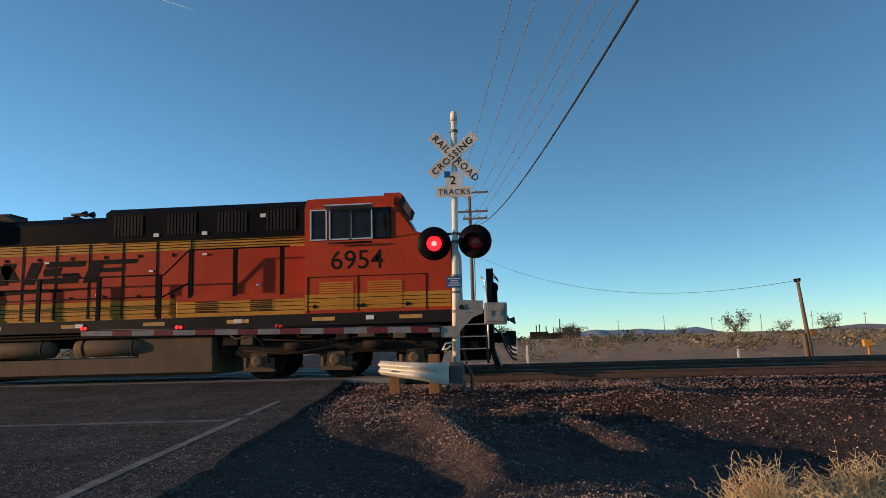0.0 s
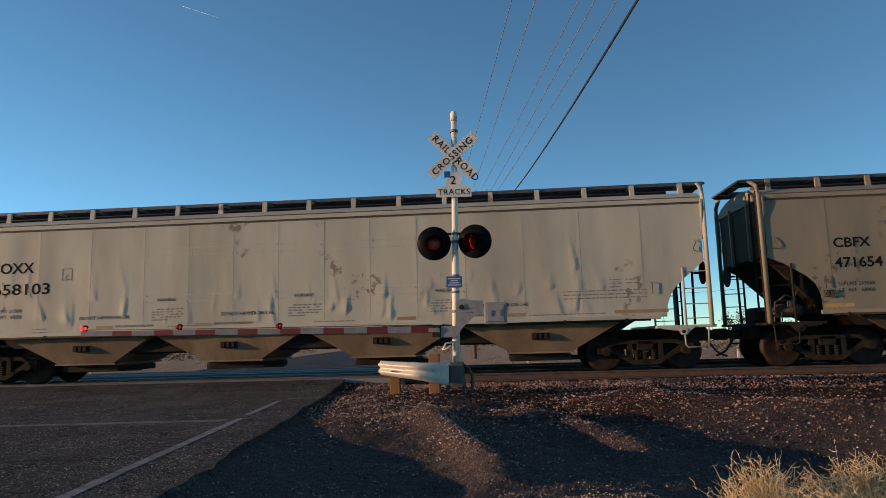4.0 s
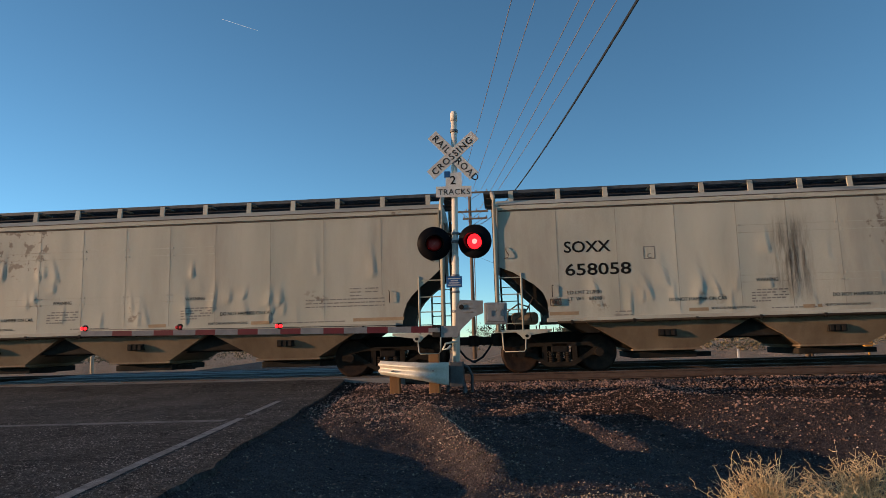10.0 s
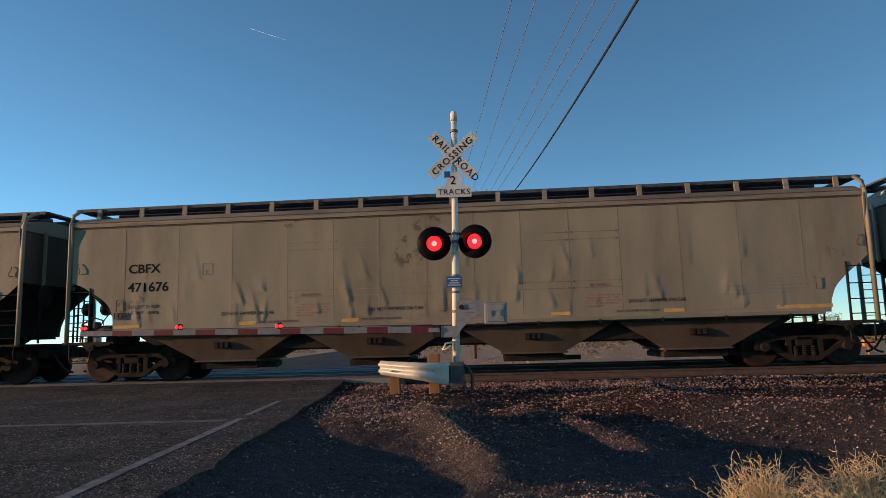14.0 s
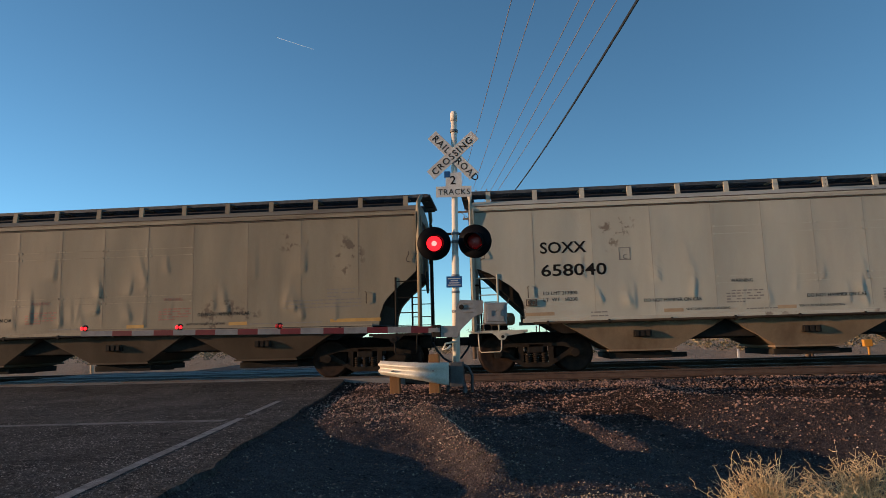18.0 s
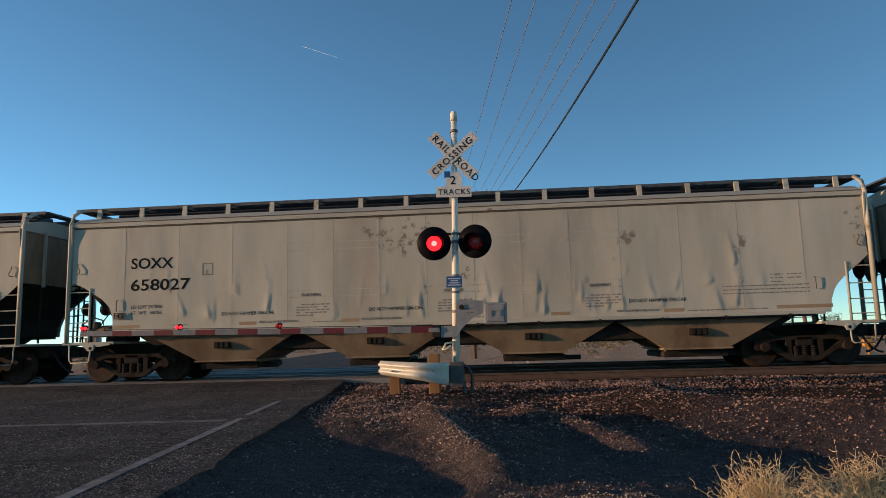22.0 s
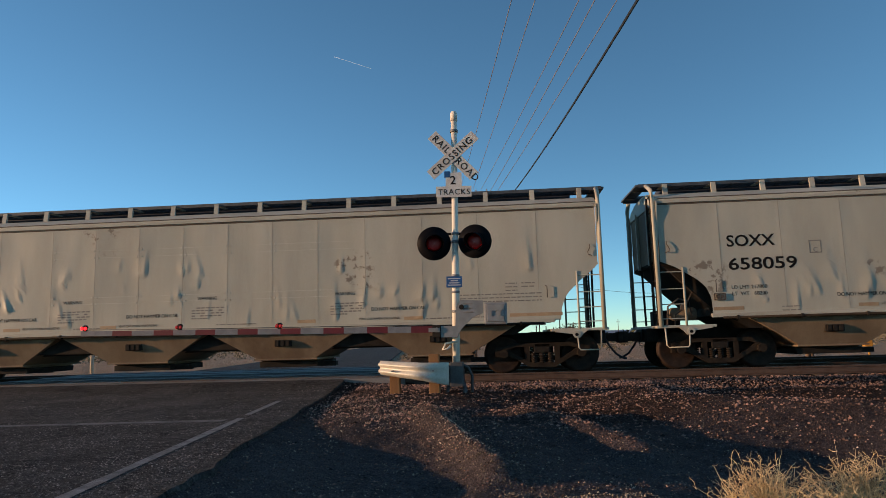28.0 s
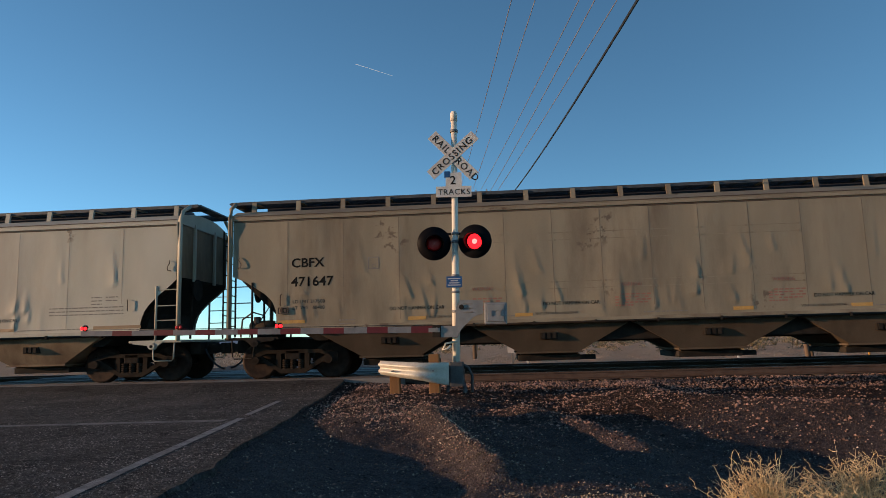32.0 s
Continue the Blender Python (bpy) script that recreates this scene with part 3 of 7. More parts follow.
def crossing_signal():
    top = thing("crossing_signal", pose(MAST[0], MAST[1], -0.12, 0, 1.1, 0),
                "white crossing signal mast with crossbuck, red lamps and lowered gate", "crossing signal")
    bm = B()
    spin(bm, [(0.10, 0.075), (2.6, 0.073), (2.62, 0.063), (5.40, 0.060)], "z", sides=20)
    mast = part("mast", bm, M_MAST, top)
    part("mast_cap", spin(B(), [(5.40, 0.072), (5.56, 0.072), (5.60, 0.05), (5.61, 0.01)], "z", sides=20), M_MAST, mast)
    for z in (5.16, 4.02, 3.05, 2.88, 2.20, 1.88, 1.5):
        part("clamp", spin(B(), [(z, 0.082), (z + 0.05, 0.082)], "z", sides=16), M_GALV, mast)
    # foundation with splayed feet, and conduit
    bm = B()
    box(bm, -0.15, 0.15, -0.15, 0.15, 0.20, 0.42, 0.02)
    part("base", bm, M_STEEL_GREY, top, "grey cast base")
    for x, y in ((-0.17, -0.17), (0.17, -0.17), (-0.17, 0.17), (0.17, 0.17)):
        part("foot", tube(B(), [(x * 0.7, y * 0.7, 0.24), (x * 1.25, y * 1.25, -0.25)], 0.035, 6), M_STEEL_GREY, top)
    bm = B()
    tube(bm, [(0.30, 0.05, -0.3), (0.30, 0.05, 0.28), (0.22, 0.02, 0.44), (0.08, 0, 0.52)], 0.03, 8)
    part("conduit", bm, M_STEEL_GREY, top)
    bm = B()
    tube(bm, [(-0.10, -0.10, 0.86), (-0.16, -0.14, 0.80), (-0.26, -0.12, 0.78), (-0.20, -0.1, 0.9), (0.02, -0.09, 0.94)], 0.022, 6)
    part("cable_loop", bm, M_MAST, top)
    # crossbuck
    cz, y = 4.66, -0.10
    buck = new("crossbuck")
    buck.parent = top
    for text, ang in (("CROSSING", 42), ("RAIL  ROAD", -46)):
        dy = 0.0 if ang > 0 else 0.012
        bm = B()
        box(bm, -0.61, 0.61, y - 0.004 + dy, y + 0.004 + dy, -0.115, 0.115, 0.003)
        at = pose(-0.02, 0, cz, 0, -ang, 0)
        blade = part("blade", bm, M_SIGN, buck, at=at)
        if ang > 0:
            part("lettering", letters("CROSSING", 0.135, M_INK, 0.001, 0.001, 1.18), None, blade, at=pose(-0.55, y - 0.008, -0.067))
        else:
            part("lettering", letters("RAIL", 0.135, M_INK, 0.001, 0.001, 1.18), None, blade, at=pose(-0.55, y - 0.006 + dy, -0.067))
            part("lettering", letters("ROAD", 0.135, M_INK, 0.001, 0.001, 1.18), None, blade, at=pose(0.11, y - 0.006 + dy, -0.067))
        for bx in (-0.04, 0.04):
            part("bolt", tube(B(), [(bx, y - 0.012 + dy, 0.0), (bx, y, 0.0)], 0.010, 6), M_GALV, blade)
    bm = B()
    prism(bm, [(-0.17, 4.30), (0.15, 4.30), (0.15, 4.02), (0.345, 4.02), (0.345, 3.80), (-0.365, 3.80), (-0.365, 4.02), (-0.17, 4.02)], "y", y - 0.004, y + 0.004)
    plaque = part("track_count_plaque", bm, M_SIGN, top, "white plaque reading 2 TRACKS")
    part("lettering", letters("2", 0.17, M_INK, 0.001, 0.003), None, plaque, at=pose(-0.085, y - 0.007, 4.06))
    part("lettering", letters("TRACKS", 0.115, M_INK, 0.001, 0.0, 1.10), None, plaque, at=pose(-0.33, y - 0.007, 3.85))
    bm = B()
    box(bm, -0.20, -0.08, y - 0.01, y + 0.02, 4.20, 4.33, 0.01)
    part("reflector_tab", bm, M_BLUE, top)
    # blue notice
    bm = B()
    box(bm, -0.175, 0.135, -0.095, -0.085, 1.99, 2.21, 0.008)
    note = part("notice_plate", bm, M_BLUE, top, "small blue notice plate with white lines")
    for i in range(4):
        bm = B()
        w = (0.24, 0.14, 0.2, 0.25)[i]
        box(bm, -0.02 - w / 2, -0.02 + w / 2, -0.0985, -0.0955, 2.155 - i * 0.042, 2.172 - i * 0.042)
        part("line", bm, M_SIGN, note)
    # lamp arm with a pair of lamps
    bm = B()
    tube(bm, [(-0.36, 0.0, 3.07), (0.36, 0.0, 3.07)], 0.025, 8)
    part("lamp_arm", bm, M_BLACK, top)
    shutters = []
    for sx, sz, turn in ((-0.41, 2.86, 8), (0.40, 2.89, -10)):
        lamp = part("flashing_lamp", spin(B(), [(0.02, 0.13), (0.0, 0.335), (-0.012, 0.335), (-0.016, 0.15), (-0.02, 0.1)], "y", sides=40),
                    M_BLACK, top, "round black lamp with a red lens", at=pose(sx, -0.14, sz, 4, 0, turn))
        part("housing", spin(B(), [(0.0, 0.17), (0.12, 0.16), (0.20, 0.09)], "y", sides=24), M_BLACK, lamp)
        lens = part("lens", spin(B(), [(0.0, 0.150), (-0.012, 0.125), (-0.020, 0.07), (-0.023, 0.01)], "y", sides=32), M_LENS_OFF, lamp,
                    "red lens that turns between a dark and a lit face", at=pose(0, -0.022, 0))
        lit = part("lit_face", spin(B(), [(0.003, 0.150), (0.012, 0.125), (0.020, 0.07), (0.023, 0.01)], "y", sides=32), M_LENS, lens)
        part("lit_core", spin(B(), [(0.0215, 0.052), (0.0238, 0.032), (0.0247, 0.008)], "y", sides=24), M_LENS_CORE, lens)
        shutters.append((lens, "left" if sx < 0 else "right"))
        # hood: an open visor, long above and short below
        bm = B()
        n = 40
        inner, outer = [], []
        for j in range(n):
            a = 2 * math.pi * j / n
            up = (math.sin(a) + 1) / 2
            reach = -0.02 - 0.30 * up ** 0.8 - 0.03
            for r, store in ((0.172, inner), (0.180, outer)):
                store.append((bm.verts.new((r * math.cos(a), -0.012, r * math.sin(a))),
                              bm.verts.new((r * 1.03 * math.cos(a), reach, r * 1.03 * math.sin(a) - 0.03 * up))))
        for j in range(n):
            k = (j + 1) % n
            bm.faces.new((outer[j][0], outer[k][0], outer[k][1], outer[j][1]))
            bm.faces.new((inner[k][0], inner[j][0], inner[j][1], inner[k][1]))
            bm.faces.new((outer[j][1], outer[k][1], inner[k][1], inner[j][1]))
        part("visor", bm, M_BLACK, lamp)
    # gate mechanism
    bm = B()
    prism(bm, [(-0.30, 1.02), (0.04, 1.02), (0.10, 1.16), (0.34, 1.40), (0.54, 1.48), (0.54, 1.72), (0.10, 1.74), (0.02, 1.60), (0.0, 1.24), (-0.30, 1.24)],
          "y", -0.20, -0.13)
    mech = part("gate_bracket", bm, M_GALV, top, "grey cast gate bracket")
    bm = B()
    box(bm, 0.56, 1.00, -0.24, 0.16, 1.26, 1.68, 0.03)
    case = part("gate_motor_box", bm, M_GALV, top, "grey gate motor box with a latched door")
    bm = B()
    box(bm, 0.61, 0.95, -0.256, -0.236, 1.31, 1.64, 0.012)
    part("box_door", bm, M_GALV, case)
    part("latch", box(B(), 0.66, 0.90, -0.275, -0.258, 1.52, 1.545), M_GALV, case)
    part("latch", box(B(), 0.69, 0.705, -0.275, -0.258, 1.42, 1.52), M_GALV, case)
    part("latch", box(B(), 0.86, 0.875, -0.275, -0.258, 1.42, 1.52), M_GALV, case)
    for i, z in enumerate((1.66, 1.58, 1.50)):
        part("bolt_row", box(B(), 0.16, 0.34, -0.212, -0.20, z - 0.008, z + 0.008), M_INK_GREY, mech)
    part("pivot", spin(B(), [(-0.23, 0.045), (-0.20, 0.05)], "y", at=(0.12, 0, 1.60), sides=16), M_STEEL_DARK, mech)
    # counterweight tail, hub and the barrier arm that lies across the road
    bm = B()
    box(bm, -0.45, -0.28, -0.22, -0.06, 1.02, 1.26, 0.02)
    hub = part("arm_hub", bm, M_STEEL_DARK, top)
    part("hub_bolt", tube(B(), [(-0.36, -0.25, 1.18), (-0.36, -0.21, 1.18)], 0.03, 8), M_GALV, hub)
    part("hub_strap", box(B(), -0.52, -0.30, -0.235, -0.222, 1.12, 1.2), M_GALV, hub)
    arm = new("gate_arm")
    arm.parent = top
    arm.matrix_basis = pose(-0.45, -0.14, 1.175, 0, -0.15, 0)
    tagged(arm, "red and white striped barrier arm lying lowered across the road")
    length, x, i = 7.18, 0.0, 0
    edges = [0.0, 0.42]
    while edges[-1] < length - 0.3:
        edges.append(edges[-1] + (0.41 if len(edges) % 2 else 0.46))
    edges[-1] = length
    for a, b in zip(edges, edges[1:]):
        hgt = 0.062 - 0.012 * (a / length)
        bm = B()
        prism(bm, [(-a, -hgt), (-b, -hgt + 0.001), (-b, hgt - 0.001), (-a, hgt)], "y", -0.016, 0.016)
        part("stripe_panel", bm, M_ARM_RED if i % 2 == 0 else M_ARM_WHITE, arm)
        i += 1
    part("arm_rib", box(B(), -length, 0, 0.016, 0.03, -0.02, 0.02), M_GALV, arm)
    bm = B()
    tube(bm, [(-length + 0.05, 0.0, 0.075), (-4.6, 0, 0.07), (-3.0, 0, 0.075), (0.0, 0.0, 0.09)], 0.008, 6)
    part("arm_cable", bm, M_CABLE, arm)
    for k, d in enumerate((7.10, 5.10, 3.05)):
        bm = B()
        box(bm, -d - 0.035, -d + 0.035, -0.035, 0.035, 0.05, 0.10, 0.012)
        spin(bm, [(0.10, 0.05), (0.14, 0.06), (0.17, 0.03)], "z", at=(-d, 0, 0), sides=14)
        body = part("arm_lamp", bm, M_STEEL_DARK, arm, "small red lamp on the barrier arm")
        for s in (-0.040, 0.040):
            if k == 0:
                part("lit_lens", spin(B(), [(-0.055, 0.036), (-0.07, 0.02)], "y", at=(-d + s, 0, 0.105), sides=14), M_LENS, body)
            else:
                eye = part("lens", spin(B(), [(0.0, 0.036), (-0.012, 0.02)], "y", sides=14), M_LENS_OFF, body, at=pose(-d + s, -0.06, 0.105))
                part("lit_face", spin(B(), [(0.001, 0.036), (0.013, 0.02)], "y", sides=14), M_LENS, eye)
                shutters.append((eye, "left" if k == 1 else "right"))
    return top, shutters


M_GUARD = surface("weathered_guard_steel", (0.46, 0.43, 0.36), (0.58, 0.55, 0.47), 0.5, 0.2, 5, 90, 0.08, (0.26, 0.22, 0.16), 0.6)
M_STEEL_GREY = surface("painted_grey_steel", (0.05, 0.051, 0.053), (0.08, 0.081, 0.083), 0.55, 0.2, 5, 90, 0.08)
signal, LENSES = crossing_signal()


# ---- curved steel guard with its posts ----
def guard_rail():
    top = thing("guard_rail", pose(-1.62, 12.9, -0.15), "curved galvanised steel guard rail end on short wooden posts", "guard rail")
    w = [(-1.0, 0.0), (-0.84, -0.012), (-0.62, -0.085), (-0.34, -0.09), (-0.12, -0.02), (0.12, -0.02), (0.34, -0.09), (0.62, -0.085), (0.84, -0.012), (1.0, 0.0)]
    bm = B()
    rows = []
    n = 30
    for i in range(n + 1):
        u = i / n
        x = -0.73 + 1.38 * u
        y = 0.34 - 0.60 * math.sin(math.pi * (0.02 + 0.62 * u)) + 0.22 * max(0.0, u - 0.6)
        z = 0.50 - 0.11 * u - 0.05 * max(0.0, u - 0.55)
        half = 0.135 + 0.05 * u + 0.08 * max(0.0, u - 0.62)
        depth = 1.0 if u < 0.55 else max(0.12, 1 - (u - 0.55) * 3.2)
        rows.append([bm.verts.new((x + 0.3 * o * (1 - u), y + o * depth, z + h * half)) for h, o in w])
    for a, b in zip(rows, rows[1:]):
        for j in range(len(w) - 1):
            f = bm.faces.new((a[j], b[j], b[j + 1], a[j + 1]))
            f.smooth = True
    bmesh.ops.recalc_face_normals(bm, faces=bm.faces[:])
    bmesh.ops.solidify(bm, geom=bm.faces[:], thickness=0.006)
    part("beam", bm, M_GUARD, top)
    bm = B()
    box(bm, 0.66, 0.92, -0.04, 0.18, 0.12, 0.58, 0.02)
    part("end_block", bm, M_STEEL_GREY, top)
    for x, y, h in ((-0.43, 0.16, 0.36), (0.36, -0.04, 0.74)):
        bm = B()
        box(bm, x - 0.10, x + 0.10, y, y + 0.19, -0.5, h, 0.012)
        part("post", bm, M_POST, top)
    for x, y in ((-0.43, -0.10), (0.36, -0.20)):
        part("bolt", tube(B(), [(x, y - 0.04, 0.44), (x, y + 0.2, 0.44)], 0.018, 6), M_GALV, top)
    return top


guard_rail()


# ---- covered hopper cars ----
HALF, SIDE = 9.70, 1.55          # end post from the middle, side sheet from the middle
PITCH_CAR, PITCH_LOCO, SPEED = 20.70, 22.10, 23.2
CUT = [(9.64, 2.66), (9.30, 2.52), (9.05, 2.36), (8.80, 2.20), (8.62, 2.02), (8.52, 1.78), (8.50, 1.36)]
CUT_AHEAD = [(9.64, 2.66), (9.40, 2.44), (9.14, 2.24), (8.92, 2.02), (8.82, 1.88), (8.73, 1.64), (8.70, 1.36)]          # the leading end is cut straighter
BAYS = (-5.74, -1.90, 1.93, 5.77)


LEVELS = ((0, 0.5, 1.36, 2.66, 3.868, 3.992, 4.67, 5.0), (0, 0.48, 1.25, 2.55, 3.90, 4.045, 4.54, 4.87))
SEAMS = (-8.23, -6.83, -5.45, -4.04, -2.89, -1.74, -0.59, 0.56, 1.70, 2.85, 4.03, 5.43, 6.78, 8.21)


CREASES = {}


def creases(seed):
    """Torn-drop bulges low on the side: place, height, width, depth and lean of each."""
    if seed not in CREASES:
        r = random.Random(1000 + seed)
        CREASES[seed] = [(r.uniform(-7.9, 8.2), r.choice((1.75, 1.9, 2.0, 2.15, 2.3, 2.6, 3.0)) + r.uniform(-0.12, 0.12), r.uniform(0.16, 0.50), r.uniform(0.12, 0.48),
                          r.uniform(0.010, 0.036), r.uniform(-0.35, 0.2)) for _ in range(50)]
    return CREASES[seed]


def bisect(x):
    """How many welded seams lie before x."""
    return sum(1 for v in SEAMS if v < x)


def dents(x, z, seed):
    """Pushed-in and bulged sheet: broad waves between the ribs and sharp upright creases low on the side."""
    d = 0.011 * noise.noise((x * 0.9 + seed * 31.7, z * 0.8, seed)) + 0.006 * noise.noise((x * 2.3, z * 1.1, seed * 5.1))
    k = bisect(x)
    if 0 < k < len(SEAMS):          # each panel bellies a little between its welds
        u = (x - SEAMS[k - 1]) / (SEAMS[k] - SEAMS[k - 1])
        d += (0.012 * noise.noise((k * 3.7, seed * 2.9, 0.5)) - 0.004) * math.sin(math.pi * u) * math.sin(math.pi * min(1.0, max(0.0, (z - 1.36) / 2.59)))
    for cx, cz, ch, cw, amp, tilt in creases(seed):
        v = (z - cz) / ch
        if abs(v) < 1:
            u = (x - cx - tilt * (z - cz)) / cw
            if -1 < u < 0.11:
                edge_ = (1 - v) / 2 if v > -0.8 else 0.9 * (v + 1) / 0.2
                d += amp * edge_ * ((u + 1) ** 1.6 if u < 0 else 1 - u / 0.11)
    return d


def side_sheet(seed, y, out):
    """The side sheet of a hopper car as a fine grid with dents and welded seams; out is -1 or 1."""
    nx, nz = 420, 40
    verts, faces = [], []
    for j in range(nz + 1):
        z = 1.36 + (3.95 - 1.36) * j / nz
        lim, ahead = 9.62, 9.62
        for (xa, za), (xb, zb), (xc, _), (xd, _) in zip(CUT, CUT[1:], CUT_AHEAD, CUT_AHEAD[1:]):
            if zb <= z <= za:
                lim = xb + (xa - xb) * (z - zb) / (za - zb)
                ahead = float(np.interp(z, [q[1] for q in reversed(CUT_AHEAD)], [q[0] for q in reversed(CUT_AHEAD)]))
        for i in range(nx + 1):
            x = -lim + (lim + ahead) * i / nx
            e = min(1.0, (x + lim) / 0.5, (ahead - x) / 0.5, (z - 1.36) / 0.25, (3.95 - z) / 0.3)
            seam = 0.003 if min(abs(x - v) for v in SEAMS) < 0.024 else 0.0
            verts.append((x, y + out * (dents(x, z, seed) * max(0.0, e) + seam), z))
    n = nx + 1
    for j in range(nz):
        for i in range(nx):
            q = (j * n + i, j * n + i + 1, (j + 1) * n + i + 1, (j + 1) * n + i)
            faces.append(q if out < 0 else q[::-1])
    me = bpy.data.meshes.new("side_sheet")
    me.from_pydata(verts, [], faces)
    for p in me.polygons:
        p.use_smooth = True
    return me


def sheet_y(x, z, seed):
    """The outer face of the near side sheet at a true height z."""
    z0 = float(np.interp(z, LEVELS[1], LEVELS[0]))
    e = max(0.0, min(1.0, (9.62 - abs(x)) / 0.5, (z0 - 1.36) / 0.25, (3.95 - z0) / 0.3))
    return -SIDE - dents(x, z0, seed) * e - 0.0025


def conform(me, at, seed, name):
    """A copy of flat lettering laid onto the dented side sheet."""
    bm = B()
    bm.from_mesh(me)
    for _ in range(2):
        bmesh.ops.triangulate(bm, faces=[f for f in bm.faces if len(f.verts) > 3])
        long_ = [e for e in bm.edges if e.calc_length() > 0.07]
        if long_:
            bmesh.ops.subdivide_edges(bm, edges=long_, cuts=1)
    m = me.copy()
    bm.to_mesh(m)
    bm.free()
    m.transform(at)
    for v in m.vertices:
        deep = v.co.y - at.translation.y
        v.co.y = sheet_y(v.co.x, v.co.z, seed) - 0.002 + deep * 0.5
    return m


STENCILS = {}


def stencil(text, size, mat, x, z, seed, spacing=1.0, bold=0.0, wide=0.0):
    """Writing laid onto the side sheet, stretched to a width where one is given."""
    key = (text, mat.name, x, z, seed)
    if key not in STENCILS:
        me = letters(text, size, mat, bold=bold, spacing=spacing)
        if wide > 0:
            me = me.copy()
            lo, hi = min(v.co.x for v in me.vertices), max(v.co.x for v in me.vertices)
            me.transform(Matrix.Diagonal((wide / (hi - lo), 1, 1, 1)))
        STENCILS[key] = conform(me, pose(x, 0, z), seed, "lettering")
    return STENCILS[key]


def truck_parts(dusty):
    """Meshes of a two-axle truck: side frame, bolster, spring, wheelset."""
    frames = []
    for s in (-1, 1):
        y0 = s * 1.00
        frame_bm = B()
        prism(frame_bm, [(-1.14, 0.62), (-1.14, 0.40), (-0.74, 0.40), (-0.30, 0.14), (0.30, 0.14), (0.74, 0.40), (1.14, 0.40), (1.14, 0.62), (0.95, 0.66),
                         (0.74, 0.52), (0.30, 0.26), (-0.30, 0.26), (-0.74, 0.52), (-0.95, 0.66)], "y", y0 - 0.07, y0 + 0.07)
        prism(frame_bm, [(-1.0, 0.62), (-0.72, 0.72), (0.72, 0.72), (1.0, 0.62), (0.9, 0.56), (0.66, 0.63), (-0.66, 0.63), (-0.9, 0.56)], "y", y0 - 0.08, y0 + 0.08)
        for x in (-0.36, 0.36):
            box(frame_bm, x - 0.06, x + 0.06, y0 - 0.06, y0 + 0.06, 0.22, 0.66)
        for x in (-0.93, 0.93):
            spin(frame_bm, [(-0.10, 0.10), (0.10, 0.10)], "y", at=(x, y0 + s * 0.08, 0.47), sides=16)
        frames.append(finish(frame_bm, "side_frame", M_BROWN))
    bol = B()
    box(bol, -0.20, 0.20, -1.08, 1.08, 0.48, 0.72, 0.03)
    bolster = finish(bol, "bolster", M_STEEL_DARK)
    springs = []
    for s in (-1, 1):
        sp = B()
        for x in (-0.20, 0.0, 0.20):
            for k in range(5):
                spin(sp, [(0.24 + k * 0.05, 0.075), (0.262 + k * 0.05, 0.085), (0.284 + k * 0.05, 0.075)], "z", at=(x, s * 1.0, 0), sides=10)
        springs.append(finish(sp, "springs", M_BROWN))
    wh = B()
    for s in (-1, 1):
        spin(wh, [(s * 0.80, 0.10), (s * 0.795, 0.40), (s * 0.805, 0.457), (s * 0.70, 0.462), (s * 0.685, 0.485), (s * 0.665, 0.485),
                  (s * 0.66, 0.40), (s * 0.69, 0.2), (s * 0.66, 0.10)], "y", sides=32)
    tube(wh, [(0, -0.95, 0), (0, 0.95, 0)], 0.075, 10)
    wheel = finish(wh, "wheelset", M_TREAD if dusty else M_STEEL_DARK)
    return frames, bolster, springs, wheel


TRUCK = truck_parts(True)


def add_truck(car, x, wheels, name="truck"):
    frames, bolster, springs, wheel = TRUCK
    t = new(name)
    t.parent = car
    t.matrix_basis = pose(x, 0, 0)
    for f in frames:
        part("side_frame", f, None, t)
    part("bolster", bolster, None, t)
    for g in springs:
        tagged(part("spring_pack", g, None, t), kind="stuff")
    for dx in (-0.93, 0.93):
        w = part("wheelset", wheel, None, t, at=pose(dx, 0, 0.46))
        wheels.append(w)
    return t


def level(z):
    """The heights of this kind of car, from even steps to the true ones."""
    return float(np.interp(z, *LEVELS))


def settle(me):
    for v in me.vertices:
        v.co.z = level(v.co.z)


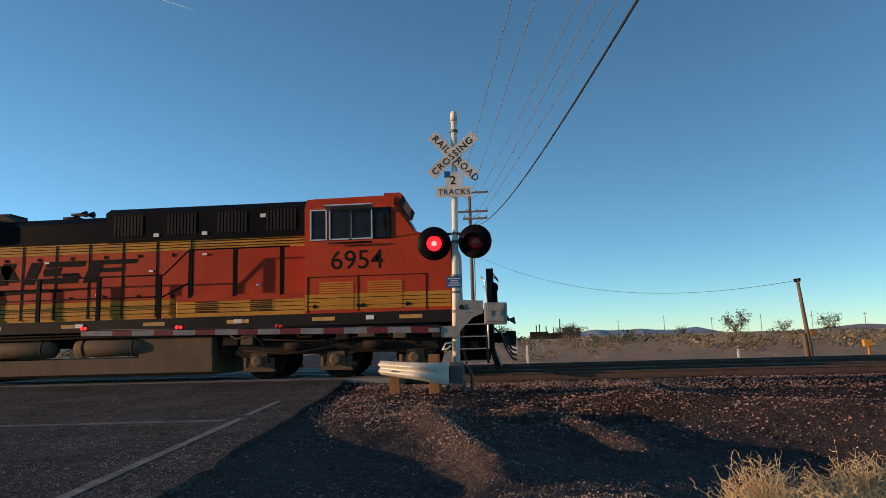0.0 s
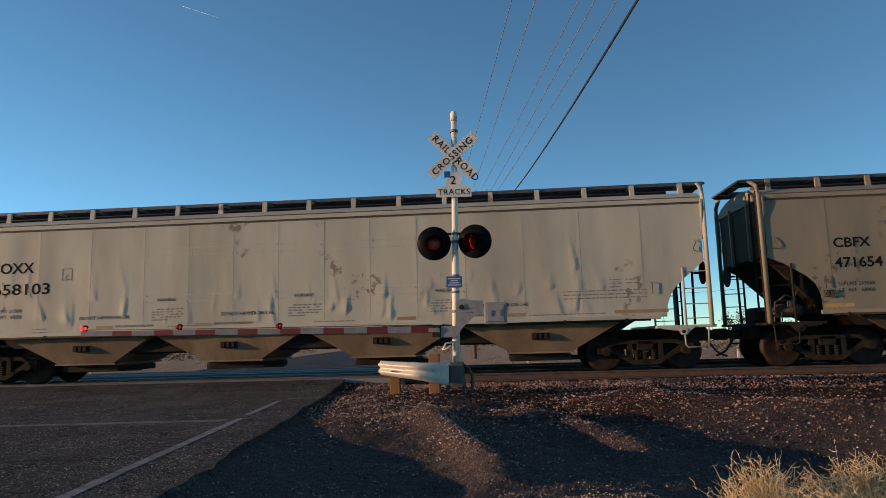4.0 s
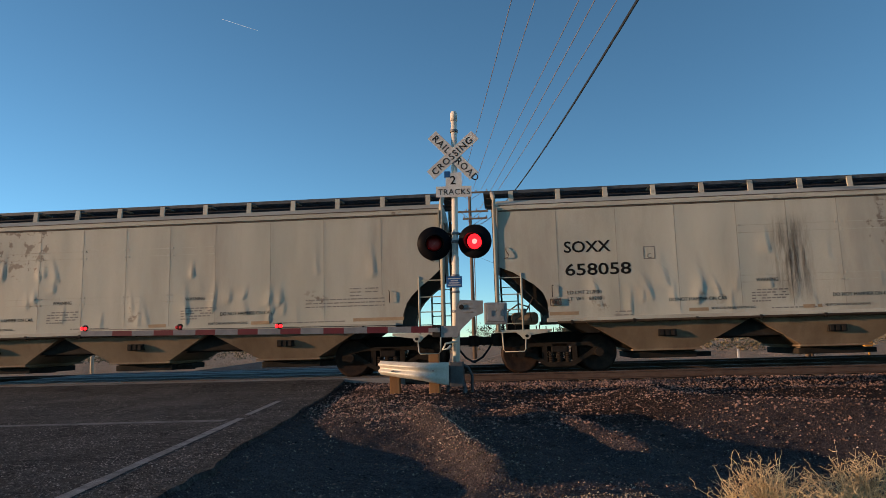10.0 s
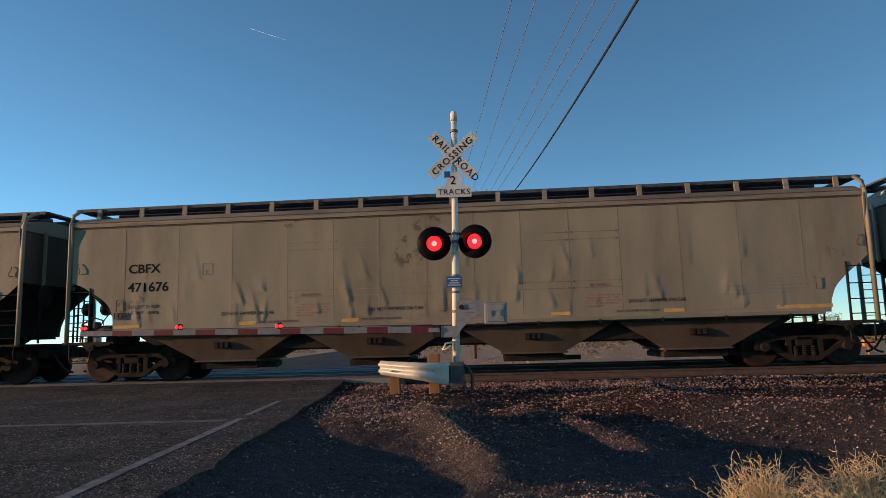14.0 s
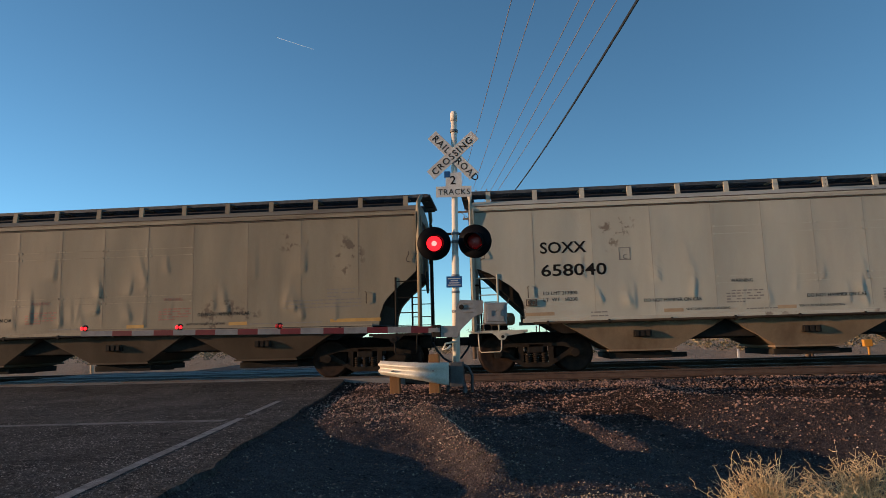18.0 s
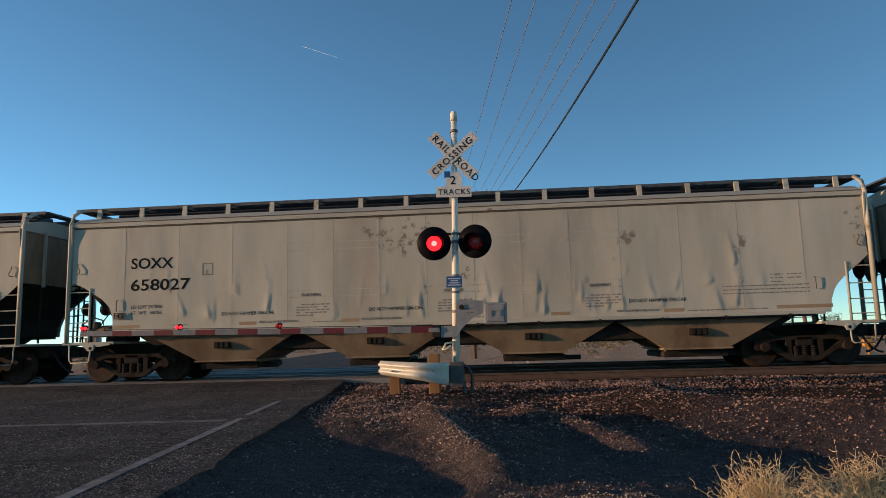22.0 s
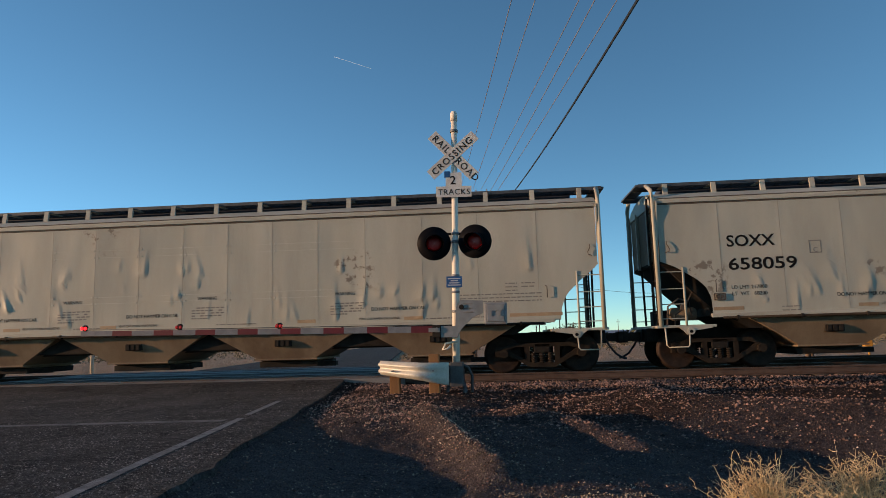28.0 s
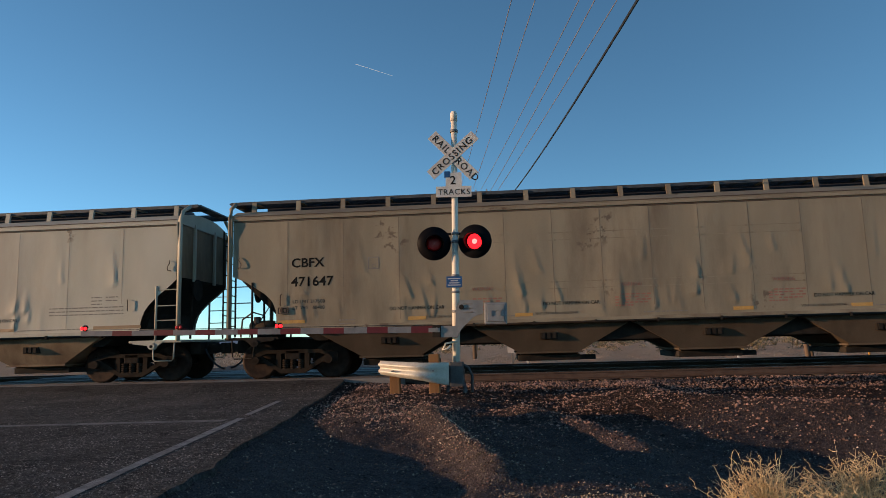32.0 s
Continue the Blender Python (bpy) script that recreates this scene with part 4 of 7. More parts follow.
def hopper_kit(tone):
    """All meshes of one paint tone of hopper car."""
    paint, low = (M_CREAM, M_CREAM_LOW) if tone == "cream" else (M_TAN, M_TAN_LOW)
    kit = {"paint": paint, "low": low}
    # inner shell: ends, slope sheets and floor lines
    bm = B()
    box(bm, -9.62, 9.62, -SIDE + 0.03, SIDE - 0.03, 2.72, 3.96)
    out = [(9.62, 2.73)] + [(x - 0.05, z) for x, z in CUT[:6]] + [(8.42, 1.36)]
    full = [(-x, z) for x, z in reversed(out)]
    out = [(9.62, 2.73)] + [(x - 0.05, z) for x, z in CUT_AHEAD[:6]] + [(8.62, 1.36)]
    # end walls wear the darker paint: grime and their shade in one colour
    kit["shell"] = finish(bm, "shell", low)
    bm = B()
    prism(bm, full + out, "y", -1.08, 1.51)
    # dark steel instead of the car's paint: shade behind the cut ends
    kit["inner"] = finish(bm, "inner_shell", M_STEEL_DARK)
    fittings = paint if tone == "cream" else M_STEEL_DARK
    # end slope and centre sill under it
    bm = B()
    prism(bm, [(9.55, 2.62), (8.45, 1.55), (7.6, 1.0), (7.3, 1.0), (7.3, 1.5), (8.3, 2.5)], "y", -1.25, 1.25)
    # dark steel here too, for the shade under the slope
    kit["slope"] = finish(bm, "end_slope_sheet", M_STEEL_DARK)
    # roof, rounded to the hatches
    bm = B()
    ring = [(-SIDE - 0.02, 3.93), (-SIDE - 0.02, 4.02), (-SIDE + 0.05, 4.06), (-1.25, 4.22), (-0.8, 4.36), (-0.3, 4.42), (0.3, 4.42), (0.8, 4.36),
            (1.25, 4.22), (SIDE - 0.05, 4.06), (SIDE + 0.02, 4.02), (SIDE + 0.02, 3.93)]
    prism(bm, ring, "x", -9.66, 9.66)
    kit["roof"] = finish(bm, "roof", paint)
    bm = B()
    for s in (-1, 1):
        box(bm, -9.64, 9.64, s * SIDE + min(0, s * 0.045), s * SIDE + max(0, s * 0.045), 3.90, 3.955)
    kit["eave"] = finish(bm, "eave_angle", paint)
    bm = B()
    for z in (3.868, 3.992):
        box(bm, -9.60, 9.60, -SIDE - (0.014 if z < 3.9 else 0.032), -SIDE, z, z + 0.022)
    kit["seam"] = finish(bm, "roof_seam", M_SEAM)
    bm = B()
    for s in (-1, 1):
        box(bm, -8.55, 8.55, s * SIDE + min(0, s * 0.06), s * SIDE + max(0, s * 0.06), 1.30, 1.40, 0.01)
    kit["sill"] = finish(bm, "side_sill", paint)
    # hatch trough and walkways
    bm = B()
    box(bm, -9.2, 9.2, -0.30, 0.30, 4.38, 4.72, 0.03)
    for i in range(-8, 9):
        box(bm, i * 1.1 - 0.03, i * 1.1 + 0.03, -0.33, 0.33, 4.66, 4.75)
    kit["hatch"] = finish(bm, "hatch_cover", M_HATCH)
    bm = B()
    for s in (-1, 1):
        ya, yb = sorted((s * 0.46, s * 1.02))
        for k in range(9):
            y = ya + (yb - ya) * k / 8
            box(bm, -9.90, 9.90, y - 0.012, y + 0.012, 4.56 if k in (0, 8) else 4.62, 4.67)
        for x in [-9.87 + 0.58 * i for i in range(35)]:
            box(bm, x - 0.015, x + 0.015, ya, yb, 4.61, 4.63)
    box(bm, 9.66, 9.96, -1.0, 1.0, 4.60, 4.66)
    box(bm, -9.96, -9.66, -1.0, 1.0, 4.60, 4.66)
    kit["walk"] = finish(bm, "roof_walkway", M_WALK)
    bm = B()
    prism(bm, [(-1.10, 4.24), (-1.04, 4.24), (-1.01, 4.60), (-0.45, 4.60), (-0.45, 4.63), (-1.06, 4.63)], "x", -0.058, 0.058)
    kit["bracket"] = finish(bm, "walkway_bracket", paint)
    # discharge bay
    bm = B()
    t, b = [(-1.98, -1.45), (1.98, -1.45), (1.98, 1.45), (-1.98, 1.45)], [(-0.68, -0.85), (0.68, -0.85), (0.68, 0.85), (-0.68, 0.85)]
    mid = [(-0.72, -1.15), (0.72, -1.15), (0.72, 1.15), (-0.72, 1.15)]
    rings = [[bm.verts.new((x, y, z)) for x, y in r] for r, z in ((t, 1.37), ([(p[0] * 0.93, p[1]) for p in t], 1.24), (mid, 0.52), (b, 0.44))]
    for r0, r1 in zip(rings, rings[1:]):
        for k in range(4):
            bm.faces.new((r0[k], r0[(k + 1) % 4], r1[(k + 1) % 4], r1[k]))
    bm.faces.new(rings[0])
    bm.faces.new(rings[-1])
    bmesh.ops.recalc_face_normals(bm, faces=bm.faces[:])
    box(bm, -0.80, 0.80, -1.20, 1.20, 0.49, 0.535)
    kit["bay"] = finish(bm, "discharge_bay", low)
    bm = B()
    box(bm, -0.75, 0.75, -0.95, 0.95, 0.30, 0.45, 0.02)
    box(bm, 0.6, 1.15, -0.7, -0.5, 0.30, 0.42)
    kit["outlet"] = finish(bm, "outlet_gate", M_STEEL_DARK)
    bm = B()
    s = -1
    box(bm, -0.22, 0.20, s * 1.30 - 0.09, s * 1.30 + 0.09, 0.86, 1.04, 0.015)
    for k in range(3):
        box(bm, -0.19 + k * 0.13, -0.11 + k * 0.13, s * 1.40 - 0.02, s * 1.40 + 0.02, 0.88, 1.02)
    kit["vibrator"] = finish(bm, "vibrator_bracket", M_STEEL_DARK)
    # underframe
    bm = B()
    box(bm, -9.9, 9.9, -0.30, 0.30, 0.76, 1.06, 0.02)
    # dark boxes fill the gaps between bays, standing in for their shade
    box(bm, -5.8, 5.8, -1.20, 1.20, 0.80, 1.40, 0.02)
    box(bm, -7.4, 7.4, -0.62, 0.62, 0.98, 1.40, 0.02)
    for gap in (-3.82, 0.015, 3.85):          # dark filler between two bays, in place of the shade there
        ring = []
        for sy in (-1, 1):
            ring.append([bm.verts.new((gap + dx, sy * y, z)) for dx, y, z in ((-0.86, 0.92, 0.76), (0.86, 0.92, 0.76), (0.10, 1.02, 1.30), (-0.10, 1.02, 1.30))])
        fs = [bm.faces.new(ring[0]), bm.faces.new(ring[1])] + [bm.faces.new((ring[0][k], ring[0][(k + 1) % 4], ring[1][(k + 1) % 4], ring[1][k])) for k in range(4)]
        bmesh.ops.recalc_face_normals(bm, faces=fs)
    kit["centre"] = finish(bm, "centre_sill", M_STEEL_DARK)
    # end fittings, for the +x end
    bm = B()
    for n, y in (("near", -SIDE), ("far", SIDE)):
        bm = B()
        tube(bm, [(9.70, y, 1.1), (9.70, y, 4.0), (9.72, y * 0.94, 4.32), (9.74, y * 0.72, 4.58)], 0.056, 6)
        kit["post", n] = finish(bm, "end_post", paint)
        bm = B()
        a, b = sorted((y * 0.99, y * 1.052))
        prism(bm, [(a, 3.95), (b, 3.95), (b, 3.82), (a, 3.10)] if y > 0 else [(a, 3.95), (b, 3.95), (b, 3.10), (a, 3.82)], "x", 9.63, 9.66)
        kit["gusset", n] = finish(bm, "corner_gusset", paint)
        bm = B()
        tube(bm, [(9.12, y, 1.1), (9.12, y, 2.50)], 0.028, 6)
        for z in (1.30, 1.64, 2.0, 2.40):
            tube(bm, [(9.10, y, z), (9.72, y, z)], 0.014, 5)
        kit["ladder", n] = finish(bm, "side_ladder", fittings)
        bm = B()
        tube(bm, [(9.62, y, 1.1), (9.60, y, 0.62), (9.56, y, 0.56), (9.12, y, 0.56), (9.08, y, 0.62), (9.06, y, 1.1)], 0.018, 6)
        kit["stirrup", n] = finish(bm, "stirrup_step", fittings)
    bm = B()
    for y, top_ in ((1.06, 4.15), (1.46, 4.15)):
        tube(bm, [(9.74, y, 1.15), (9.74, y, top_)], 0.026, 5)
    for z in [1.45 + 0.38 * i for i in range(8)]:
        tube(bm, [(9.74, 1.06, z), (9.74, 1.46, z)], 0.015, 5)
    kit["end_ladder"] = finish(bm, "end_ladder", M_STEEL_DARK)
    bm = B()
    tube(bm, [(9.58, -0.62, 1.15), (9.60, -0.62, 2.62)], 0.03, 6)
    kit["end_strut"] = finish(bm, "end_strut", M_STEEL_DARK)
    for k, y in enumerate((-0.62, 0.62)):
        kit["stiffener", k] = finish(box(B(), 9.62, 9.69, y - 0.04, y + 0.04, 2.66, 4.02, 0.01), "end_stiffener", paint)
    bm = B()
    tube(bm, [(8.40, -SIDE - 0.02, 1.90), (8.40, -SIDE - 0.05, 1.92), (8.40, -SIDE - 0.05, 2.16), (8.37, -SIDE - 0.02, 2.18)], 0.011, 5)
    kit["grab", 0] = finish(bm, "grab_iron", M_SEAM)
    bm = B()
    tube(bm, [(9.50, -SIDE - 0.02, 2.84), (9.41, -SIDE - 0.045, 2.86), (9.40, -SIDE - 0.045, 2.92), (9.46, -SIDE - 0.045, 3.02), (9.45, -SIDE - 0.02, 3.08)], 0.010, 5)
    kit["grab", 1] = finish(bm, "grab_iron", M_SEAM)
    kit["lug"] = finish(prism(B(), [(9.04 + 0.09 * math.cos(a_), 0.97 + 0.09 * math.sin(a_)) for a_ in [0.4488 * k for k in range(14)]], "y", -SIDE - 0.05, -SIDE - 0.02), "jacking_lug", fittings)
    # a black disc on the solid lug stands for the dark of its hole
    kit["lug_hole"] = finish(prism(B(), [(9.04 + 0.042 * math.cos(a_), 0.96 + 0.042 * math.sin(a_)) for a_ in [0.6283 * k for k in range(10)]], "y", -SIDE - 0.053, -SIDE - 0.045), "lug_hole", M_INK)
    bm = B()
    for q in ((-8.46, -8.20, 1.70, 1.72), (-8.46, -8.20, 1.84, 1.86), (-8.46, -8.44, 1.70, 1.86), (-8.22, -8.20, 1.70, 1.86), (-8.41, -8.34, 1.74, 1.82), (-8.31, -8.25, 1.74, 1.82)):
        box(bm, q[0], q[1], -SIDE - 0.05, -SIDE - 0.02, q[2], q[3])
    kit["placard"] = finish(bm, "placard_holder", M_SEAM)
    bm = B()
    box(bm, 8.45, 9.80, -SIDE - 0.02, SIDE + 0.02, 1.06, 1.13, 0.01)
    for y in (-SIDE, SIDE):
        prism(bm, [(8.55, 1.10), (9.35, 1.10), (9.2, 0.98), (9.12, 0.88), (9.0, 0.88), (8.95, 0.98), (8.55, 1.04)], "y", y - 0.03, y + 0.03)
    kit["platform"] = finish(bm, "end_platform", fittings)
    bm = B()
    box(bm, 9.8, 10.32, -0.12, 0.12, 0.74, 0.98, 0.03)
    box(bm, 10.22, 10.36, -0.20, 0.20, 0.70, 1.02, 0.04)
    box(bm, 9.55, 9.86, -0.6, 0.6, 0.70, 1.06, 0.03)
    kit["coupler"] = finish(bm, "coupler", M_STEEL_DARK)
    bm = B()
    tube(bm, [(9.86, -0.35, 0.86), (9.98, -0.33, 0.62), (10.14, -0.30, 0.40), (10.30, -0.3, 0.30), (10.39, -0.3, 0.28)], 0.028, 8)
    kit["hose"] = finish(bm, "brake_hose", M_CABLE)
    bm = B()
    spin(bm, [(0, 0.28), (0.03, 0.28)], "x", at=(9.80, -0.75, 2.42), sides=20)
    tube(bm, [(9.60, -0.75, 2.42), (9.80, -0.75, 2.42)], 0.03, 6)
    kit["brake"] = finish(bm, "brake_wheel", M_STEEL_DARK)
    bm = B()
    spin(bm, [(8.72, 0.02), (8.74, 0.12), (8.80, 0.16), (9.30, 0.16), (9.36, 0.12), (9.38, 0.02)], "x", at=(0, -0.98, 1.42), sides=18)
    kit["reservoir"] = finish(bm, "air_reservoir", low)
    bm = B()
    tube(bm, [(9.50, -1.30, 1.14), (9.46, -1.30, 1.60), (9.20, -1.28, 1.78), (8.95, -1.25, 1.70), (8.90, -1.2, 1.35)], 0.022, 6)
    tube(bm, [(9.30, -1.22, 1.14), (9.28, -1.22, 1.40), (9.05, -1.20, 1.55), (8.80, -1.1, 1.98)], 0.016, 6)
    box(bm, 9.02, 9.16, -1.34, -1.2, 1.50, 1.66, 0.02)
    kit["pipe_run"] = finish(bm, "brake_pipe_run", M_SEAM)
    kit["brake_gear"] = finish(box(B(), 8.9, 9.5, -0.5, 0.2, 1.13, 1.55, 0.05), "brake_cylinder", M_STEEL_DARK)
    for s in range(5):
        me = side_sheet(s + (10 if tone == "tan" else 0), -SIDE, -1)
        me.materials.append(paint)
        kit["side", s] = me
    me = side_sheet(3, SIDE, 1)
    me.materials.append(paint)
    kit["far_side"] = me
    bm = B()
    for x0, x1 in ((-8.48, -7.80), (-5.26, -4.82), (-2.70, -2.28), (2.34, 2.79), (4.96, 5.42), (7.50, 8.74)):
        n = max(1, round((x1 - x0) / 0.2))
        for k in range(n):
            box(bm, x0 + (x1 - x0) * k / n, x0 + (x1 - x0) * (k + 1) / n, -SIDE - 0.034, -SIDE - 0.012, 1.465, 1.545)
    for q in range(5):
        kit["strips", q] = finish(bm.copy(), "reflector_strip", M_STRIP_DULL if tone == "cream" else M_STRIP)
    bm = B()
    for x in (-3.82, -0.34, 3.16):
        for r in range(5):
            w = (0.86, 0.80, 0.86, 0.78, 0.5)[r]
            for q in range(7):
                if (q * 5 + r * 3) % 7:
                    box(bm, x + q * w / 7, x + (q + 0.75) * w / 7, -SIDE - 0.034, -SIDE - 0.024, 1.90 - r * 0.065, 1.93 - r * 0.065)
    for q in range(5):
        kit["notice", q] = finish(bm.copy(), "notice_print", M_INK_GREY if tone == "cream" else M_INK_RED)
    bm = B()
    for x0, w, z, rows in ((-8.7, 0.0, 0, 0), (-3.4, 1.0, 1.475, 1), (0.3, 1.0, 1.475, 1), (5.5, 1.8, 1.47, 1), (6.32, 1.95, 2.00, 3), (7.42, 0.28, 2.25, 3), (7.80, 0.32, 2.25, 2), (-6.95, 0.4, 1.50, 2)):
        for r in range(rows):
            q = 0.0
            k = 0
            while q < w:
                step = 0.05 + 0.035 * ((k * 7 + r * 3) % 4)
                box(bm, x0 + q, x0 + min(w, q + step), -SIDE - 0.034, -SIDE - 0.024, z - r * 0.085, z + 0.026 - r * 0.085)
                q += step + 0.028
                k += 1
    for q in range(5):
        kit["small_print", q] = finish(bm.copy(), "small_print", M_INK_GREY)
    bm = B()
    for z in (3.36, 3.20, 2.26, 2.10):
        for x, x1 in zip(SEAMS[3:10], SEAMS[4:11]):
            for k in range(4):
                box(bm, x + (x1 - x) * k / 4 + 0.01, x + (x1 - x) * (k + 1) / 4 - 0.01, -SIDE - 0.033, -SIDE - 0.029, z - 0.006, z + 0.006)
            for u in (x + 0.06, x1 - 0.06):
                box(bm, u - 0.02, u + 0.02, -SIDE - 0.06, -SIDE - 0.02, z - 0.02, z + 0.02)
    for q in range(5):
        kit["rivets", q] = finish(bm.copy(), "rivet_line", paint)
    bm = B()
    for x in SEAMS:
        for k in range(24):
            z = 1.50 + 2.36 * k / 24
            if abs(x) > 8 and z < 2.0:
                continue
            box(bm, x - 0.006, x + 0.006, -SIDE - 0.031, -SIDE - 0.029, z, z + 2.36 / 24)
    for q in range(5):
        kit["welds", q] = finish(bm.copy(), "weld_seam", M_WELD if tone == "cream" else M_WELD_TAN)
    bm = B()
    tube(bm, [(-8.3, -SIDE - 0.07, 1.29), (0, -SIDE - 0.07, 1.29), (8.3, -SIDE - 0.07, 1.29)], 0.032, 6)
    for k in range(12):
        box(bm, -8.0 + k * 1.43, -7.95 + k * 1.43, -SIDE - 0.10, -SIDE, 1.24, 1.34)
    kit["conduit"] = finish(bm, "brake_pipe", M_STEEL_DARK)
    bm = B()
    x0, z0 = -6.22, 2.72
    for q in ((x0, x0 + 0.27, z0, z0 + 0.02), (x0, x0 + 0.27, z0 + 0.25, z0 + 0.27), (x0, x0 + 0.02, z0, z0 + 0.27), (x0 + 0.25, x0 + 0.27, z0, z0 + 0.27)):
        box(bm, q[0], q[1], -SIDE - 0.034, -SIDE - 0.024, q[2], q[3])
    for q in range(5):
        kit["frame", q] = finish(bm.copy(), "plate_frame", M_INK_GREY)
    for me in kit.values():
        if isinstance(me, bpy.types.Mesh):
            settle(me)
    for key, me in kit.items():
        if isinstance(key, tuple) and key[0] in ("strips", "notice", "small_print", "frame", "rivets", "welds"):
            sd = key[1] + (10 if tone == "tan" else 0)
            for v in me.vertices:
                v.co.y = sheet_y(v.co.x, v.co.z, sd) - 0.001 + (v.co.y + SIDE + 0.03) * 0.15
    return kit


KITS = {tone: hopper_kit(tone) for tone in ("cream", "tan")}
WHEELS = {}


def end_copy(name, mesh, car, flip, label=""):
    return part(name, mesh, None, car, label, at=pose(0, 0, 0, 0, 0, 180) if flip else Matrix())


def hopper(i, owner, number, tone):
    kit = KITS[tone]
    words = ("dusty cream steel covered hopper car with dented sides" if tone == "cream"
             else "grimy tan steel covered hopper car with dented sides")
    car = thing("hopper_car", Matrix(), words + ", marked " + owner + " " + number, "freight car", "cars of the train")
    wheels = []
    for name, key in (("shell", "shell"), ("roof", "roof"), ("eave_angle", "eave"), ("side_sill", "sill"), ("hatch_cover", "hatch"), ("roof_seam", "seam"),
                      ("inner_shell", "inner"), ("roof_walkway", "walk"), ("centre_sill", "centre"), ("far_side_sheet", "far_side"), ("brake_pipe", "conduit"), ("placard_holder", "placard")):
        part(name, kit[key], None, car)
    for name, key in (("reflector_strip", "strips"), ("notice_print", "notice"), ("small_print", "small_print"), ("plate_frame", "frame"), ("rivet_line", "rivets"), ("weld_seam", "welds")):
        tagged(part(name, kit[key, i % 5], None, car), kind="stuff")
    seed = i % 5 + (10 if tone == "tan" else 0)
    part("side_sheet", kit["side", i % 5], None, car)
    for k in range(17):
        part("walkway_bracket", kit["bracket"], None, car, at=pose(-9.27 + k * 1.163, 0, 0))
    for x in BAYS:
        bay = part("discharge_bay", kit["bay"], None, car, at=pose(x, 0, 0))
        part("outlet_gate", kit["outlet"], None, bay)
        part("vibrator_bracket", kit["vibrator"], None, bay)
    for flip in (False, True):
        for n in ("near", "far"):
            end_copy("end_post", kit["post", n], car, flip)
            end_copy("corner_gusset", kit["gusset", n], car, flip)
            end_copy("side_ladder", kit["ladder", n], car, flip)
            end_copy("stirrup_step", kit["stirrup", n], car, flip)
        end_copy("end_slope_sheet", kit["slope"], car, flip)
        end_copy("end_ladder", kit["end_ladder"], car, flip)
        end_copy("end_platform", kit["platform"], car, flip)
        end_copy("coupler", kit["coupler"], car, flip)
        end_copy("brake_hose", kit["hose"], car, flip)
        end_copy("end_strut", kit["end_strut"], car, flip)
        for k in (0, 1):
            end_copy("end_stiffener", kit["stiffener", k], car, flip)
            part("grab_iron", kit["grab", k], None, car, at=Matrix.Diagonal((-1, 1, 1, 1)) if flip else Matrix())
        lug = part("jacking_lug", kit["lug"], None, car, at=pose(-18.08, 0, 0) if flip else Matrix())
        part("lug_hole", kit["lug_hole"], None, lug)
    end_copy("brake_wheel", kit["brake"], car, i % 2 == 0)
    end_copy("brake_cylinder", kit["brake_gear"], car, True)
    for name, key in (("air_reservoir", "reservoir"), ("brake_pipe_run", "pipe_run")):
        part(name, kit[key], None, car, at=Matrix.Diagonal((-1, 1, 1, 1)))
    for x in (-8.25, 8.25):
        add_truck(car, x, wheels)
    h, z1, z2, x0, w1, w2 = (0.265, 2.84, 2.29, -8.08, 1.10, 1.54) if tone == "cream" else (0.22, 2.73, 2.26, -8.14, 0.83, 1.06)
    part("owner_mark", stencil(owner, h, M_INK, x0, z1, seed, bold=0.006, wide=w1), None, car)
    part("car_number", stencil(number, h * 1.04, M_INK, x0, z2, seed, bold=0.006, wide=w2), None, car)
    part("load_limit", stencil("LD LMT 217800" if tone == "cream" else "LD LMT 217600", 0.085, M_INK_SOFT, x0 + 0.03, 1.84, seed), None, car)
    part("light_weight", stencil("LT  WT   68200" if tone == "cream" else "LT  WT   68400", 0.085, M_INK_SOFT, x0 + 0.03, 1.69, seed), None, car)
    part("plate_letter", stencil("C", 0.11, M_INK_GREY, -6.14, 2.64, seed), None, car)
    for x in (-5.71, -2.03, 4.16):
        part("stencil", stencil("DO NOT HAMMER ON CAR", 0.085, M_INK, x, 1.60, seed, wide=1.32), None, car)
    for x in (-3.70, -0.20, 3.27):
        part("stencil", stencil("WARNING", 0.082, M_INK_SOFT if tone == "cream" else M_INK_RED, x, 2.00, seed, wide=0.50), None, car)
    for x in (-4.76, -2.22, 3.86):
        part("stencil", stencil("VENT CAR WHEN UNLOADING", 0.055, M_INK_SOFT, x, 1.385, seed, wide=1.0), None, car)
    WHEELS[car] = wheels
    return car


def strokes(car, seed, lines, width, mat, label):
    """Sprayed lines laid on the side sheet as flat bands."""
    for pts in lines:
        bm = B()
        fine = []
        for (x0, z0), (x1, z1) in zip(pts, pts[1:]):
            n = max(2, int(math.hypot(x1 - x0, z1 - z0) / 0.05))
            fine += [(x0 + (x1 - x0) * k / n, z0 + (z1 - z0) * k / n) for k in range(n)]
        fine.append(pts[-1])
        rows = []
        for k, (x, z) in enumerate(fine):
            a, b = fine[max(0, k - 1)], fine[min(len(fine) - 1, k + 1)]
            d = Vector((b[0] - a[0], b[1] - a[1])).normalized()
            w = width * (0.8 + 0.5 * abs(noise.noise((x * 1.3, z * 1.3, seed))))
            rows.append([bm.verts.new((px, sheet_y(px, pz, seed) - 0.003, pz)) for px, pz in ((x - d.y * w, z + d.x * w), (x + d.y * w, z - d.x * w))])
        for p, q in zip(rows, rows[1:]):
            bm.faces.new((p[0], p[1], q[1], q[0]))
        part("spray_stroke", bm, mat, car, label)


